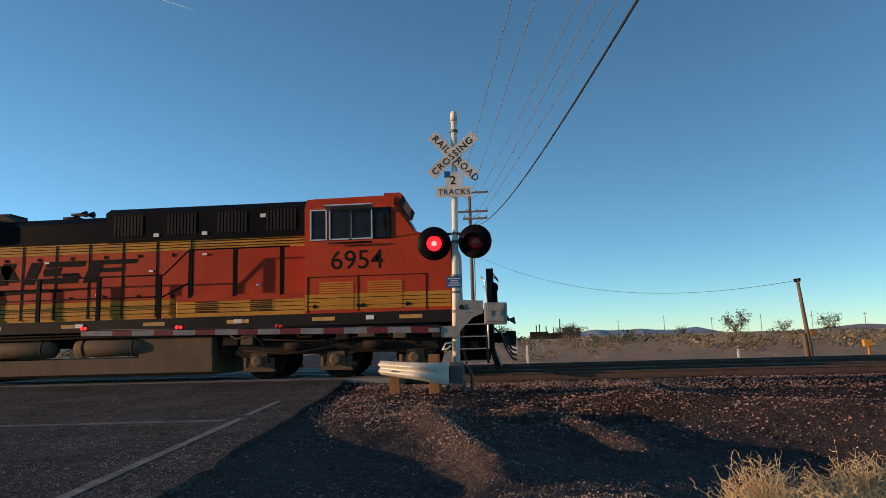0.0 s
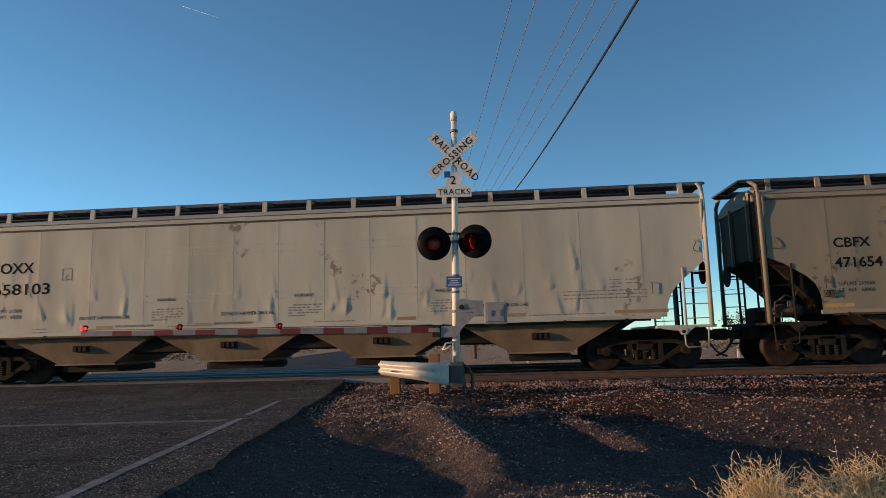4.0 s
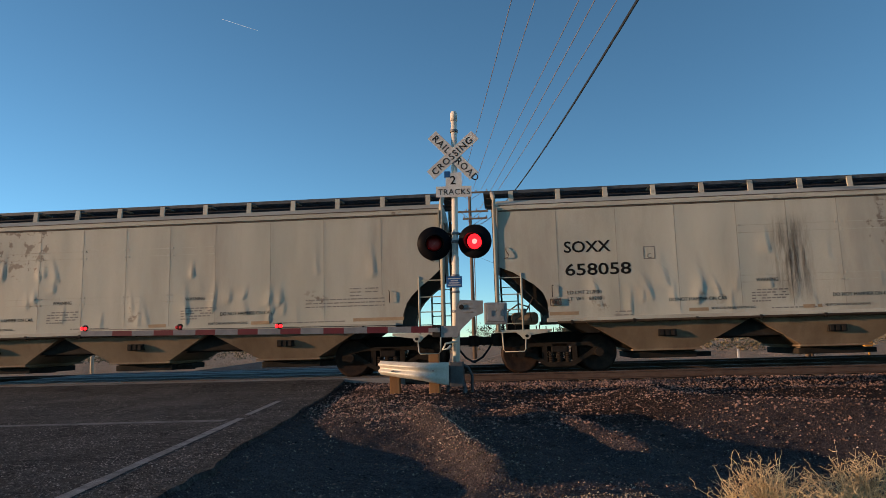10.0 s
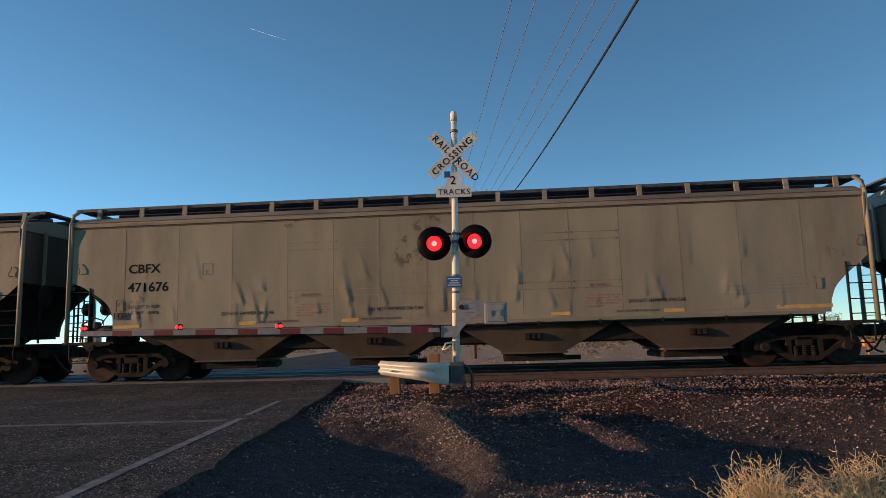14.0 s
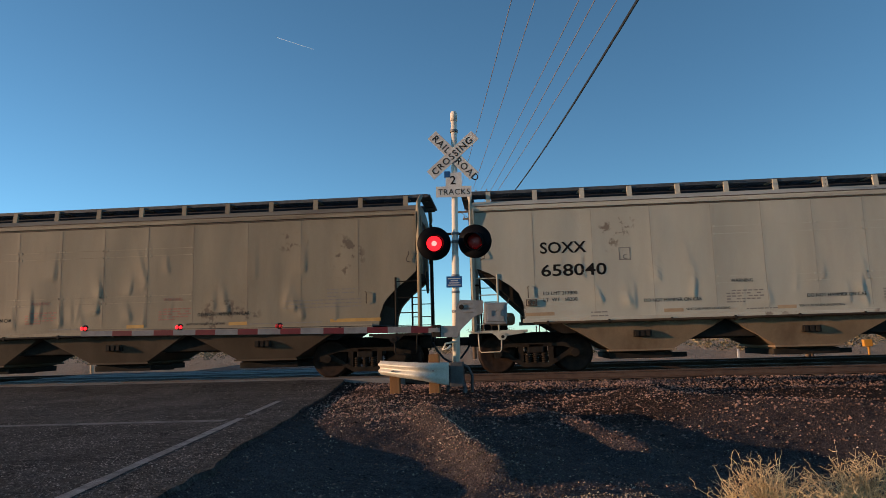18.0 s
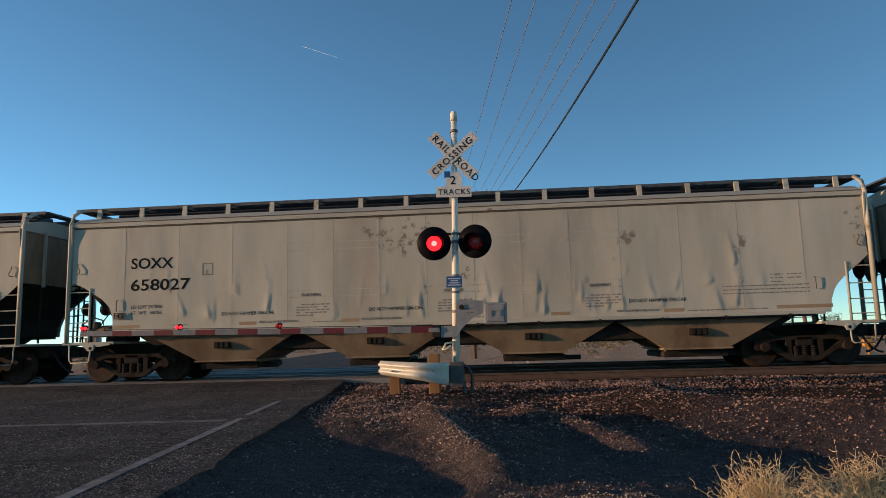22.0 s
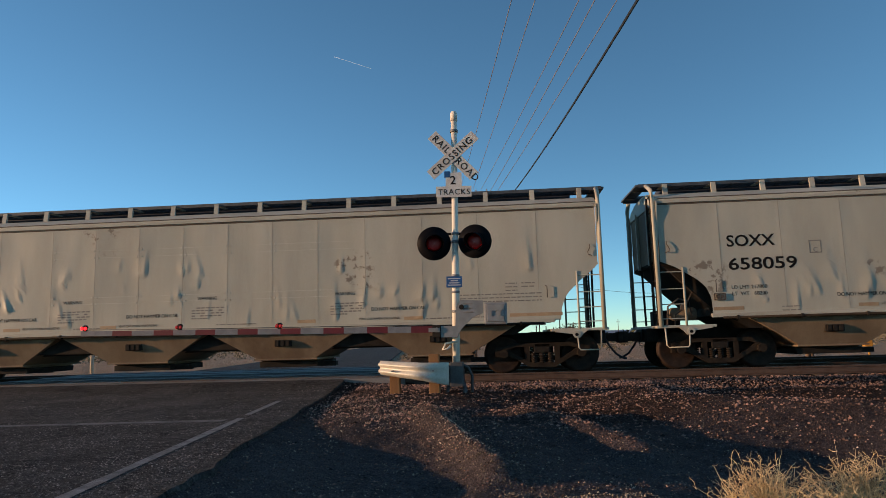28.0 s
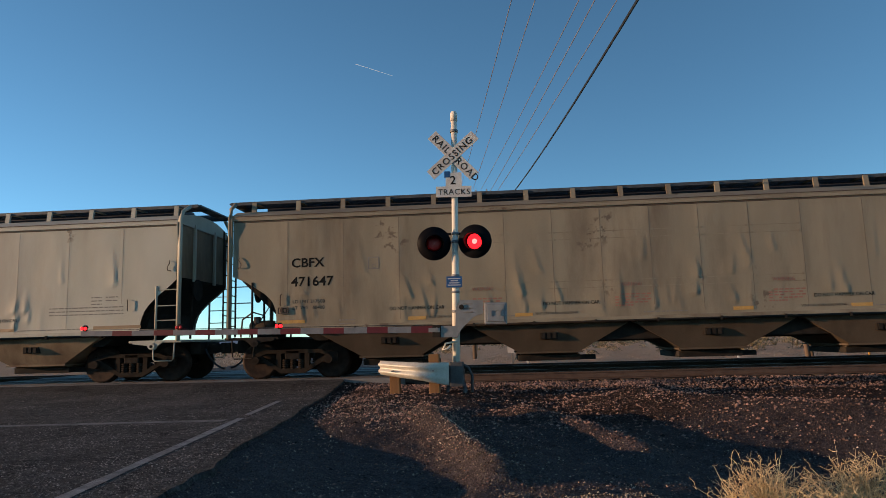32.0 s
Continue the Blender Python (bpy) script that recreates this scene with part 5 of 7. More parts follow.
def loop(cx, cz, rx, rz, a0=0, a1=360, squash=0.0):
    return [(cx + rx * math.cos(radians(a)) + squash * math.sin(radians(2 * a)), cz + rz * math.sin(radians(a))) for a in range(a0, a1 + 1, 15)]


HOPPERS = [hopper(i, *m) for i, m in enumerate(MARKS)]

# soot stains run down the sides
def stain(car, seed, x0, x1, z0, z1):
    bm = B()
    nx, nz = 14, 30
    grid = [[bm.verts.new((x0 + (x1 - x0) * i / nx, 0, z0 + (z1 - z0) * j / nz)) for i in range(nx + 1)] for j in range(nz + 1)]
    for row in grid:
        for v in row:
            v.co.y = sheet_y(v.co.x, v.co.z, seed) - 0.004
    for j in range(nz):
        for i in range(nx):
            bm.faces.new((grid[j][i], grid[j][i + 1], grid[j + 1][i + 1], grid[j + 1][i]))
    part("soot_stain", bm, M_STAIN, car, "dark sooty stain run down the side")


stain(HOPPERS[7], 7 % 5, -3.35, -2.35, 1.45, 3.6)
for x_, w_ in ((-5.6, 0.5), (-3.9, 0.8), (-1.2, 0.6), (2.4, 0.9), (5.2, 0.6)):
    stain(HOPPERS[25], 25 % 5, x_, x_ + w_, 1.5, 3.3)
stain(HOPPERS[15], 15 % 5, 1.0, 1.7, 1.4, 2.9)
stain(HOPPERS[11], 11 % 5, 4.6, 5.2, 1.4, 2.7)

# sprayed tags
strokes(HOPPERS[22], 22 % 5, [loop(1.15, 1.68, 0.52, 0.44, 40, 330, 0.04), loop(1.75, 1.62, 0.32, 0.30, 0, 360, 0.05), [(1.35, 2.08), (1.7, 2.1), (2.3, 2.06), (2.25, 1.75), (2.0, 1.5), (2.05, 1.3)],
                             loop(2.75, 1.72, 0.42, 0.46, 60, 400, 0.06), loop(3.35, 1.64, 0.40, 0.42, -30, 300, -0.05), [(3.3, 2.1), (3.6, 1.95), (3.75, 1.5), (4.0, 1.3)], [(0.8, 1.33), (1.6, 1.3), (2.6, 1.29), (3.5, 1.3)], loop(1.2, 1.7, 0.26, 0.22, 60, 300), loop(2.05, 1.8, 0.16, 0.14), loop(2.8, 1.82, 0.17, 0.15), loop(2.85, 1.5, 0.2, 0.13), loop(3.9, 1.5, 0.5, 0.2, -60, 120), [(1.5, 2.0), (1.45, 1.4)], [(2.4, 2.1), (2.35, 1.38)], [(3.15, 2.1), (3.1, 1.4)]],
        0.032, M_INK, "black sprayed outline tag")
strokes(HOPPERS[30], 30 % 5, [[(-6.95, 1.55), (-6.6, 1.85)], [(-6.72, 1.36), (-6.68, 1.9), (-6.5, 1.55), (-6.32, 1.9), (-6.28, 1.38)], [(-6.12, 1.82), (-6.08, 1.45), (-5.92, 1.40), (-5.80, 1.52), (-5.76, 1.88)], [(-5.66, 1.86), (-5.12, 1.90), (-5.60, 1.46), (-4.95, 1.44), (-4.6, 1.5)],
                             [(-4.92, 1.92), (-4.86, 1.46), (-4.4, 1.5), (-4.05, 1.58)], [(-4.75, 1.6), (-4.2, 1.44)]], 0.052, M_INK, "dark sprayed scrawl")
strokes(HOPPERS[2], 2, [[(-7.0, 1.75), (-6.95, 2.02), (-6.8, 1.95), (-6.95, 1.88), (-6.8, 1.78), (-7.0, 1.75)], [(-6.65, 2.0), (-6.62, 1.75)], [(-6.5, 1.78), (-6.45, 2.03), (-6.2, 2.03), (-6.25, 1.8), (-6.5, 1.78)],
                        [(-6.1, 1.78), (-6.05, 2.05), (-5.95, 1.9), (-5.85, 2.05), (-5.8, 1.8)], [(-5.4, 2.05), (-5.65, 2.05), (-5.65, 1.8), (-5.4, 1.8)], [(-5.65, 1.92), (-5.45, 1.92)], [(-5.3, 2.08), (-4.95, 2.08)], [(-5.12, 2.08), (-5.12, 1.82)]],
        0.016, M_SPRAY_RED, "red sprayed tag")


# ---- locomotives ----
def loco_truck(parent, x, wheels, dusty):
    t = new("truck")
    t.parent = parent
    t.matrix_basis = pose(x, 0, 0)
    for s in (-1, 1):
        bm = B()
        prism(bm, [(-2.55, 0.66), (-2.35, 0.52), (-2.1, 0.50), (-1.5, 0.62), (-0.5, 0.62), (-0.2, 0.50), (0.2, 0.50), (0.5, 0.62), (1.5, 0.62), (2.1, 0.50), (2.35, 0.52), (2.55, 0.66),
                   (2.45, 0.86), (1.2, 0.92), (-1.2, 0.92), (-2.45, 0.86)], "y", s * 1.16 - 0.08, s * 1.16 + 0.08)
        part("side_frame", bm, M_STEEL_DARK, t)
    for ax in (-1.95, 0.0, 1.95):
        w = part("wheelset", LOCO_WHEEL, None, t, at=pose(ax, 0, 0.52))
        wheels.append(w)
        for s in (-1, 1):
            bm = B()
            prism(bm, [(ax - 0.42, 0.20), (ax + 0.42, 0.20), (ax + 0.36, 0.30), (ax + 0.24, 0.42), (ax + 0.20, 0.66), (ax - 0.20, 0.66), (ax - 0.24, 0.42), (ax - 0.36, 0.30)],
                  "y", s * 1.20 - 0.06, s * 1.20 + 0.10)
            spin(bm, [(0.0, 0.15), (s * 0.05, 0.15), (s * 0.08, 0.09)], "y", at=(ax, s * 1.31, 0.46), sides=16)
            for dx in (-0.32, 0.32):
                for k in range(4):
                    spin(bm, [(0.30 + k * 0.06, 0.07), (0.33 + k * 0.06, 0.085), (0.36 + k * 0.06, 0.07)], "z", at=(ax + dx, s * 1.2, 0), sides=10)
            part("journal_box", bm, M_TANK, t)
    for k, (ax, z) in enumerate(((-1.0, 0.80), (0.95, 0.80), (-2.2, 0.98), (1.6, 1.05), (0.2, 1.05))):
        bm = B()
        if k < 2:
            spin(bm, [(-0.24, 0.10), (0.22, 0.10), (0.26, 0.05)], "x", at=(ax, -1.36, z), sides=14)
        else:
            box(bm, ax - 0.16, ax + 0.16, -1.42, -1.18, z - 0.12, z + 0.12, 0.02)
        part("brake_cylinder", bm, M_TANK if k in (2, 3) else M_BROWN, t)
    bm = B()
    tube(bm, [(-2.3, -1.34, 0.72), (-1.2, -1.37, 0.62), (0.0, -1.36, 0.78), (1.2, -1.37, 0.62), (2.3, -1.34, 0.72)], 0.025, 6)
    tube(bm, [(-2.0, -1.38, 1.0), (-0.6, -1.38, 0.92), (0.7, -1.38, 1.0), (2.2, -1.38, 0.9)], 0.018, 6)
    part("brake_pipe", bm, M_BROWN, t)
    return t


wh = B()
for s in (-1, 1):
    spin(wh, [(s * 0.80, 0.12), (s * 0.795, 0.45), (s * 0.805, 0.515), (s * 0.70, 0.52), (s * 0.685, 0.545), (s * 0.665, 0.545), (s * 0.66, 0.45), (s * 0.69, 0.2), (s * 0.66, 0.12)], "y", sides=32)
tube(wh, [(0, -1.1, 0), (0, 1.1, 0)], 0.09, 10)
LOCO_WHEEL = finish(wh, "wheelset", M_STEEL_DARK)


def both(fn):
    for s in (-1, 1):
        fn(s)


def slab(bm, x0, x1, y, s, z0, z1, proud, bevel=0.0):
    """A plate laid on the face y of side s, standing proud of it."""
    a, b = sorted((s * y, s * (y + proud)))
    return box(bm, x0, x1, a, b, z0, z1, bevel)


def locomotive(number, scheme, turned):
    orange = scheme == "orange"
    skin, upper, band = (M_ORANGE, M_BLACK, M_YELLOW) if orange else (M_BLACK, M_BLACK, M_BLACK)
    label = ("orange and black diesel locomotive with yellow bands, numbered " if orange else "black diesel locomotive with white markings, numbered ") + number
    top = thing("locomotive", Matrix(), label, "locomotive", "locomotives of the train")
    top["turned"] = 1 if turned else 0
    wheels = []
    HW, CW = 0.98, 1.50
    front_of_radiator = -3.75 if orange else -2.75
    ahead = 0.0 if orange else 0.28
    # underframe
    bm = B()
    box(bm, -9.78, 9.60, -1.50, 1.50, 1.28, 1.58, 0.015)
    frame_ = part("underframe", bm, M_BLACK_DUSTY, top)
    for s in (-1, 1):
        for i in range(9):
            x = -8.6 + i * 2.15
            bm = B()
            slab(bm, x - 0.28, x + 0.28, 1.502, s, 1.40, 1.49, 0.006)
            part("reflector_strip", bm, M_STRIP if orange else M_STRIP_DULL, frame_)
        if not orange:
            bm = B()
            slab(bm, -9.6, 9.2, 1.502, s, 1.52, 1.575, 0.005)
            part("sill_stripe", bm, M_STRIP_DULL, frame_)
        for i in range(5):
            bm = B()
            x = -7.2 + i * 3.7 + 0.4 * (i % 2)
            slab(bm, x - 0.1, x + 0.1, 1.502, s, 1.40, 1.50, 0.012)
            part("jacking_label", bm, M_WHITE if orange else M_INK_GREY, frame_)
    bm = B()
    tube(bm, [(-9.4, -1.46, 1.22), (9.2, -1.46, 1.22)], 0.022, 6)
    tube(bm, [(-9.0, -1.42, 1.12), (0, -1.42, 1.15), (8.8, -1.42, 1.12)], 0.03, 6)
    part("air_line", bm, M_BROWN, frame_)
    # fuel tank with air reservoirs
    bm = B()
    if number == "6954":
        prism(bm, [(-1.35, 0.62), (-1.35, 0.24), (-1.15, 0.16), (1.15, 0.16), (1.35, 0.24), (1.35, 0.62)], "x", -3.75, 3.6)
        box(bm, 1.7, 3.6, -1.35, 1.35, 0.6, 1.18, 0.03)
        box(bm, -3.75, -2.7, -1.35, 1.35, 0.6, 1.18, 0.03)
        tank = part("fuel_tank", bm, M_TANK, top)
        for a, b in ((-2.45, -0.55), (-0.05, 1.85)):
            bm = B()
            spin(bm, [(a, 0.02), (a + 0.05, 0.18), (a + 0.14, 0.23), (b - 0.14, 0.23), (b - 0.05, 0.18), (b, 0.02)], "x", at=(0, -1.22, 0.90), sides=24)
            res = part("air_reservoir", bm, M_TANK, tank)
            for x in (a + 0.3, b - 0.3):
                part("strap", spin(B(), [(x - 0.03, 0.24), (x + 0.03, 0.24)], "x", at=(0, -1.22, 0.90), sides=20), M_STEEL_DARK, res)
    else:
        prism(bm, [(-1.42, 0.86), (-1.42, 0.66), (-1.30, 0.40), (-1.05, 0.17), (1.05, 0.17), (1.30, 0.40), (1.42, 0.66), (1.42, 0.86), (1.30, 1.20), (-1.30, 1.20)], "x", -3.75, 3.6)
        tank = part("fuel_tank", bm, M_TANK if orange else M_BROWN, top)
        for x in (-1.9, 1.6):
            bm = B()
            box(bm, x - 0.05, x + 0.05, -1.47, -1.40, 0.72, 1.02)
            part("fuel_gauge", bm, M_STEEL_DARK, tank)
            part("filler_cap", spin(B(), [(1.18, 0.07), (1.27, 0.07), (1.29, 0.03)], "z", at=(x - 0.8, -1.25, 0), sides=12), M_RED, tank)
    bm = B()
    box(bm, -3.6, 3.5, -0.8, 0.8, 0.9, 1.28)
    part("centre_beam", bm, M_STEEL_DARK, top)
    for x0, x1 in ((-10.3, -3.75), (3.6, 10.2)):
        bm = B()
        box(bm, x0, x1, -1.02, 1.02, 0.60, 1.29)
        for k in range(7):
            u = x0 + (x1 - x0) * (k + 0.5) / 7
            box(bm, u - 0.22, u + 0.16, -1.30, -0.9, 0.86 + 0.07 * (k % 3), 1.27, 0.02)
        part("underfloor_gear", bm, M_STEEL_DARK, top)
        for k in range(4):
            u = x0 + (x1 - x0) * (k + 0.5) / 4
            bm = B()
            tube(bm, [(u - 0.5, -1.40, 1.20), (u - 0.2, -1.43, 1.02), (u + 0.25, -1.42, 1.10), (u + 0.5, -1.38, 0.84)], 0.02, 6)
            part("air_line", bm, M_BROWN if k % 2 else M_TANK, top)
        bm = B()
        u = (x0 + x1) / 2 + 0.6
        box(bm, u - 0.2, u + 0.2, -1.48, -1.30, 0.98, 1.25, 0.02)
        part("equipment_box", bm, M_TANK, top)
    for x in (-6.85, 6.70):
        loco_truck(top, x, wheels, orange)
    # engine hood: stacked bands
    for name, z0, z1, mat in (("hood_lower_band", 1.58, 2.06, band), ("hood_side", 2.06, 3.26, skin), ("hood_upper_band", 3.26, 3.52, band), ("hood_top", 3.52, 4.22, upper)):
        bm = B()
        if name == "hood_top":
            prism(bm, [(-HW, z0), (-HW, 4.05), (-0.75, 4.22), (0.75, 4.22), (HW, 4.05), (HW, z0)], "x", -3.8, 6.0)
        else:
            box(bm, -9.84, 6.0, -HW, HW, z0, z1)
        part(name, bm, mat, top)
    if orange:
        for z in (1.72, 1.82, 1.92, 3.33, 3.40, 3.47):
            for s in (-1, 1):
                bm = B()
                slab(bm, -9.5 if z < 2 else -3.8, 6.0, HW, s, z, z + 0.016, 0.022)
                part("pinstripe", bm, M_INK, top)
    # raised front hood behind the cab
    bm = B()
    prism(bm, [(-HW - 0.05, 3.52), (-HW - 0.05, 4.26), (-0.8, 4.40), (0.8, 4.40), (HW + 0.05, 4.26), (HW + 0.05, 3.52)], "x", 0.5, 6.0)
    part("equipment_hood", bm, upper, top)
    for s in (-1, 1):
        for x in (1.1, 2.55, 3.9, 5.2):
            bm = B()
            for k in range(9):
                slab(bm, x - 0.36 + k * 0.09, x - 0.30 + k * 0.09, HW + 0.05, s, 3.66, 4.18, 0.02)
            part("louvre", bm, M_BLACK_DUSTY, top)
        for x, z in ((4.75, 4.0), (3.2, 3.62), (1.9, 3.62)):
            bm = B()
            slab(bm, x - 0.07, x + 0.07, HW + 0.052, s, z, z + 0.09, 0.022)
            part("notice_label", bm, M_WHITE, top)
    # door leaves along the hood
    for s in (-1, 1):
        for i in range(7):
            x = -3.6 + i * 0.92
            for z0, z1, mat in ((1.66, 2.05, band), (2.07, 3.25, skin), (3.27, 3.51, band)):
                bm = B()
                slab(bm, x + 0.015, x + 0.905, HW, s, z0, z1, 0.014, 0.004)
                part("door_leaf", bm, mat, top)
            for dx in (0.02, 0.90):
                bm = B()
                slab(bm, x + dx - 0.009, x + dx + 0.009, HW + 0.014, s, 1.64, 3.50, 0.010)
                part("hinge_bar", bm, M_BLACK_DUSTY, top)
            bm = B()
            slab(bm, x + 0.40, x + 0.47, HW + 0.014, s, 3.12, 3.2, 0.02)
            slab(bm, x + 0.40, x + 0.47, HW + 0.014, s, 2.12, 2.2, 0.02)
            part("latch", bm, M_INK, top)
        # tall radiator doors with dark grilles
        for i in range(8):
            x = -8.75 + i * 0.47 + (0.06 if i % 2 else 0)
            h = 3.0 if i % 2 else 3.1
            bm = B()
            slab(bm, x, x + 0.26, HW, s, 1.9, h - 0.1, 0.02)
            grille = part("grille_door", bm, M_INK, top)
            for k in range(5):
                bm = B()
                slab(bm, x + 0.025 + k * 0.045, x + 0.045 + k * 0.045, HW + 0.02, s, 1.95, h - 0.15, 0.012)
                part("slat", bm, M_BLACK_DUSTY, grille)
            bm = B()
            slab(bm, x - 0.10, x - 0.06, HW, s, 1.75, h - 0.02, 0.035)
            # every third orange edge is bright metal, giving it the sun's glint
            part("door_edge", bm, (M_ALU if i % 3 == 0 else skin) if orange else M_BLACK_DUSTY, top)
        for x0, x1 in ((-8.9, -7.5), (-7.3, -6.2), (-5.4, -4.2)):
            bm = B()
            slab(bm, x0, x1, HW, s, 3.18, 3.62, 0.015)
            sc = part("radiator_screen", bm, M_INK, top)
            for k in range(14):
                bm = B()
                u = x0 + (x1 - x0) * (k + 0.5) / 14
                slab(bm, u - 0.012, u + 0.012, HW + 0.015, s, 3.2, 3.6, 0.012)
                part("slat", bm, M_BLACK_DUSTY, sc)
        for x in (-7.4, -6.05, -5.55, -4.05):
            bm = B()
            prism(bm, [(s * HW, 3.16), (s * HW, 3.75), (s * (HW + 0.22), 3.75)], "x", x - 0.02, x + 0.02)
            part("wing_bracket", bm, skin, top)
    # radiator wings
    bm = B()
    prism(bm, [(-1.0, 3.60), (-1.40, 3.76), (-1.46, 3.84), (-1.46, 4.24), (-1.25, 4.38), (1.25, 4.38), (1.46, 4.24), (1.46, 3.84), (1.40, 3.76), (1.0, 3.60)], "x", -9.95, front_of_radiator)
    for v in bm.verts:
        if v.co.x < -9 and v.co.z < 3.9:
            v.co.x += (0.16 if orange else 0.05) * (3.9 - v.co.z) / 0.3
    part("radiator_housing", bm, upper, top)
    bm = B()
    prism(bm, [(front_of_radiator + dx, z) for dx, z in ((0, 3.6), (0, 4.42), (1.15, 4.42), (1.55, 4.22), (1.55, 3.6))], "y", -0.80, 0.80)
    part("exhaust_housing", bm, M_BLACK_DUSTY, top)
    bm = B()
    box(bm, front_of_radiator + 0.45, front_of_radiator + 1.05, -0.35, 0.35, 4.40, 4.52, 0.02)
    part("exhaust_stack", bm, M_BLACK_DUSTY, top)
    # rear hood end
    bm = B()
    box(bm, -9.862, -9.838, -0.96, 0.96, 1.6, 3.6)
    part("rear_panel", bm, skin, top)
    # horns
    bm = B()
    for k, (dx, dz) in enumerate(((-0.28, 0.02), (0.0, 0.08), (0.26, 0.02))):
        spin(bm, [(-0.22 + dx * 0.2, 0.03), (0.05 + dx * 0.2, 0.035), (0.22 + dx * 0.2, 0.09)], "x", at=(-0.9 + 2.5 * ahead + dx, 0.1 - 0.15 * k, 4.40 + dz), sides=12)
    box(bm, -1.05 + 2.5 * ahead, -0.75 + 2.5 * ahead, -0.2, 0.2, 4.20, 4.36)
    part("horn", bm, M_BLACK, top)
    # lower cabinets beside the front hood and the raised walkway
    for s in (-1, 1):
        bm = B()
        a, b = sorted((s * 0.95, s * 1.48))
        box(bm, 2.7, 6.0, a, b, 1.58, 2.10, 0.015)
        cab_box = part("side_cabinet", bm, band, top)
        bm = B()
        slab(bm, 2.7, 6.0, 1.48, s, 1.95, 2.10, 0.006)
        part("top_edge", bm, skin, cab_box)
        for x in (3.2, 4.6):
            bm = B()
            for k in range(6):
                slab(bm, x, x + 0.55, 1.48, s, 1.70 + k * 0.045, 1.722 + k * 0.045, 0.02)
            part("louvre", bm, M_BROWN, cab_box)
        if orange:
            for z in (1.68, 1.78, 1.88):
                bm = B()
                slab(bm, 2.72, 5.98, 1.48, s, z, z + 0.014, 0.007)
                part("pinstripe", bm, M_INK, cab_box)
    # cab
    prof = [(5.98, 1.58), (5.98, 4.22), (6.15, 4.34), (8.05, 4.36), (8.25, 4.20), (8.72, 3.44), (9.55, 3.24), (9.72, 3.12), (9.72, 1.58)]
    bm = B()
    prism(bm, prof, "y", -CW + 0.22, CW - 0.22)
    part("cab_core", bm, skin, top)
    for s in (-1, 1):
        bm = B()
        a, b = sorted((s * (CW - 0.23), s * CW))
        prism(bm, [(5.98, 1.58), (5.98, 4.10), (8.22, 4.10), (8.70, 3.44), (9.45, 3.24), (9.60, 3.12), (9.60, 1.58)], "y", a, b)
        side = part("cab_side", bm, skin, top)
        if orange:
            bm = B()
            slab(bm, 5.99, 9.58, CW, s, 1.66, 2.02, 0.004)
            part("cab_band", bm, band, side)
            for z in (1.74, 1.83, 1.92):
                bm = B()
                slab(bm, 5.99, 9.58, CW + 0.004, s, z, z + 0.014, 0.004)
                part("pinstripe", bm, M_INK, side)
        bm = B()
        a, b = sorted((s * (CW - 0.23), s * CW))
        prism(bm, [(s * (CW - 0.25), 4.34), (s * CW, 4.09), (s * (CW - 0.25), 4.09)], "x", 5.98, 8.22)
        part("roof_edge", bm, skin, side)
        # louvred panels low on the cab side
        for x in (6.35, 7.55):
            bm = B()
            for k in range(12):
                slab(bm, x, x + 0.85, CW + 0.004, s, 1.66 + k * 0.055, 1.69 + k * 0.055, 0.012)
            part("louvre", bm, M_YELLOW if orange else M_BLACK_DUSTY, side)
            for dx in (-0.12, 0.97):
                part("knob", spin(B(), [(s * (CW + 0.002), 0.05), (s * (CW + 0.03), 0.04)], "y", at=(x + dx, 0, 1.74), sides=12), M_INK, side)
        bm = B()
        for q in ((6.05, 9.0, 2.42, 2.435), (6.05, 6.065, 1.6, 2.42), (8.98, 9.0, 1.6, 2.42), (7.30, 7.315, 1.6, 2.42)):
            slab(bm, q[0], q[1], CW + 0.004, s, q[2], q[3], 0.01)
        part("panel_seam", bm, M_INK, side)
        # windows with bright frames
        for x0, x1, fr in ((6.16, 6.52, True), (6.64, 7.14, True), (7.17, 7.66, True), (7.74, 8.12 - ahead, False)):
            x0, x1 = x0 + ahead, x1 + ahead
            bm = B()
            slab(bm, x0, x1, CW + 0.002, s, 3.32, 4.0, 0.012)
            win = part("cab_window", bm, M_WINDOW, side, "dark cab window pane")
            bm = B()
            w = 0.035
            m_frame = M_ALU if fr else M_BLACK
            for q in ((x0 - w, x0, 3.29, 4.03), (x1, x1 + w, 3.29, 4.03), (x0, x1, 3.29, 3.32), (x0, x1, 4.0, 4.03)):
                slab(bm, q[0], q[1], CW + 0.002, s, q[2], q[3], 0.03)
            part("window_frame", bm, m_frame, win)
        bm = B()
        a, b = sorted((s * CW, s * (CW + 0.34)))
        prism(bm, [(a, 4.05), (b, 3.99), (b, 4.01), (a, 4.08)], "x", 6.55, 7.75)
        part("sun_visor", bm, skin if not orange else M_ALU, side)
        bm = B()
        tube(bm, [(6.6, s * (CW + 0.12), 3.20), (7.7, s * (CW + 0.12), 3.20)], 0.025, 6)
        part("arm_rest", bm, M_BLACK, side)
        bm = B()
        tube(bm, [(8.05, s * (CW + 0.02), 3.3), (8.05, s * (CW + 0.3), 3.55), (8.05, s * (CW + 0.3), 3.8)], 0.012, 5)
        box(bm, 8.02, 8.08, min(s * (CW + 0.22), s * (CW + 0.4)), max(s * (CW + 0.22), s * (CW + 0.4)), 3.55, 3.8)
        part("mirror", bm, M_BLACK, side)
    # windscreen, number board, headlights, nose door
    bm = B()
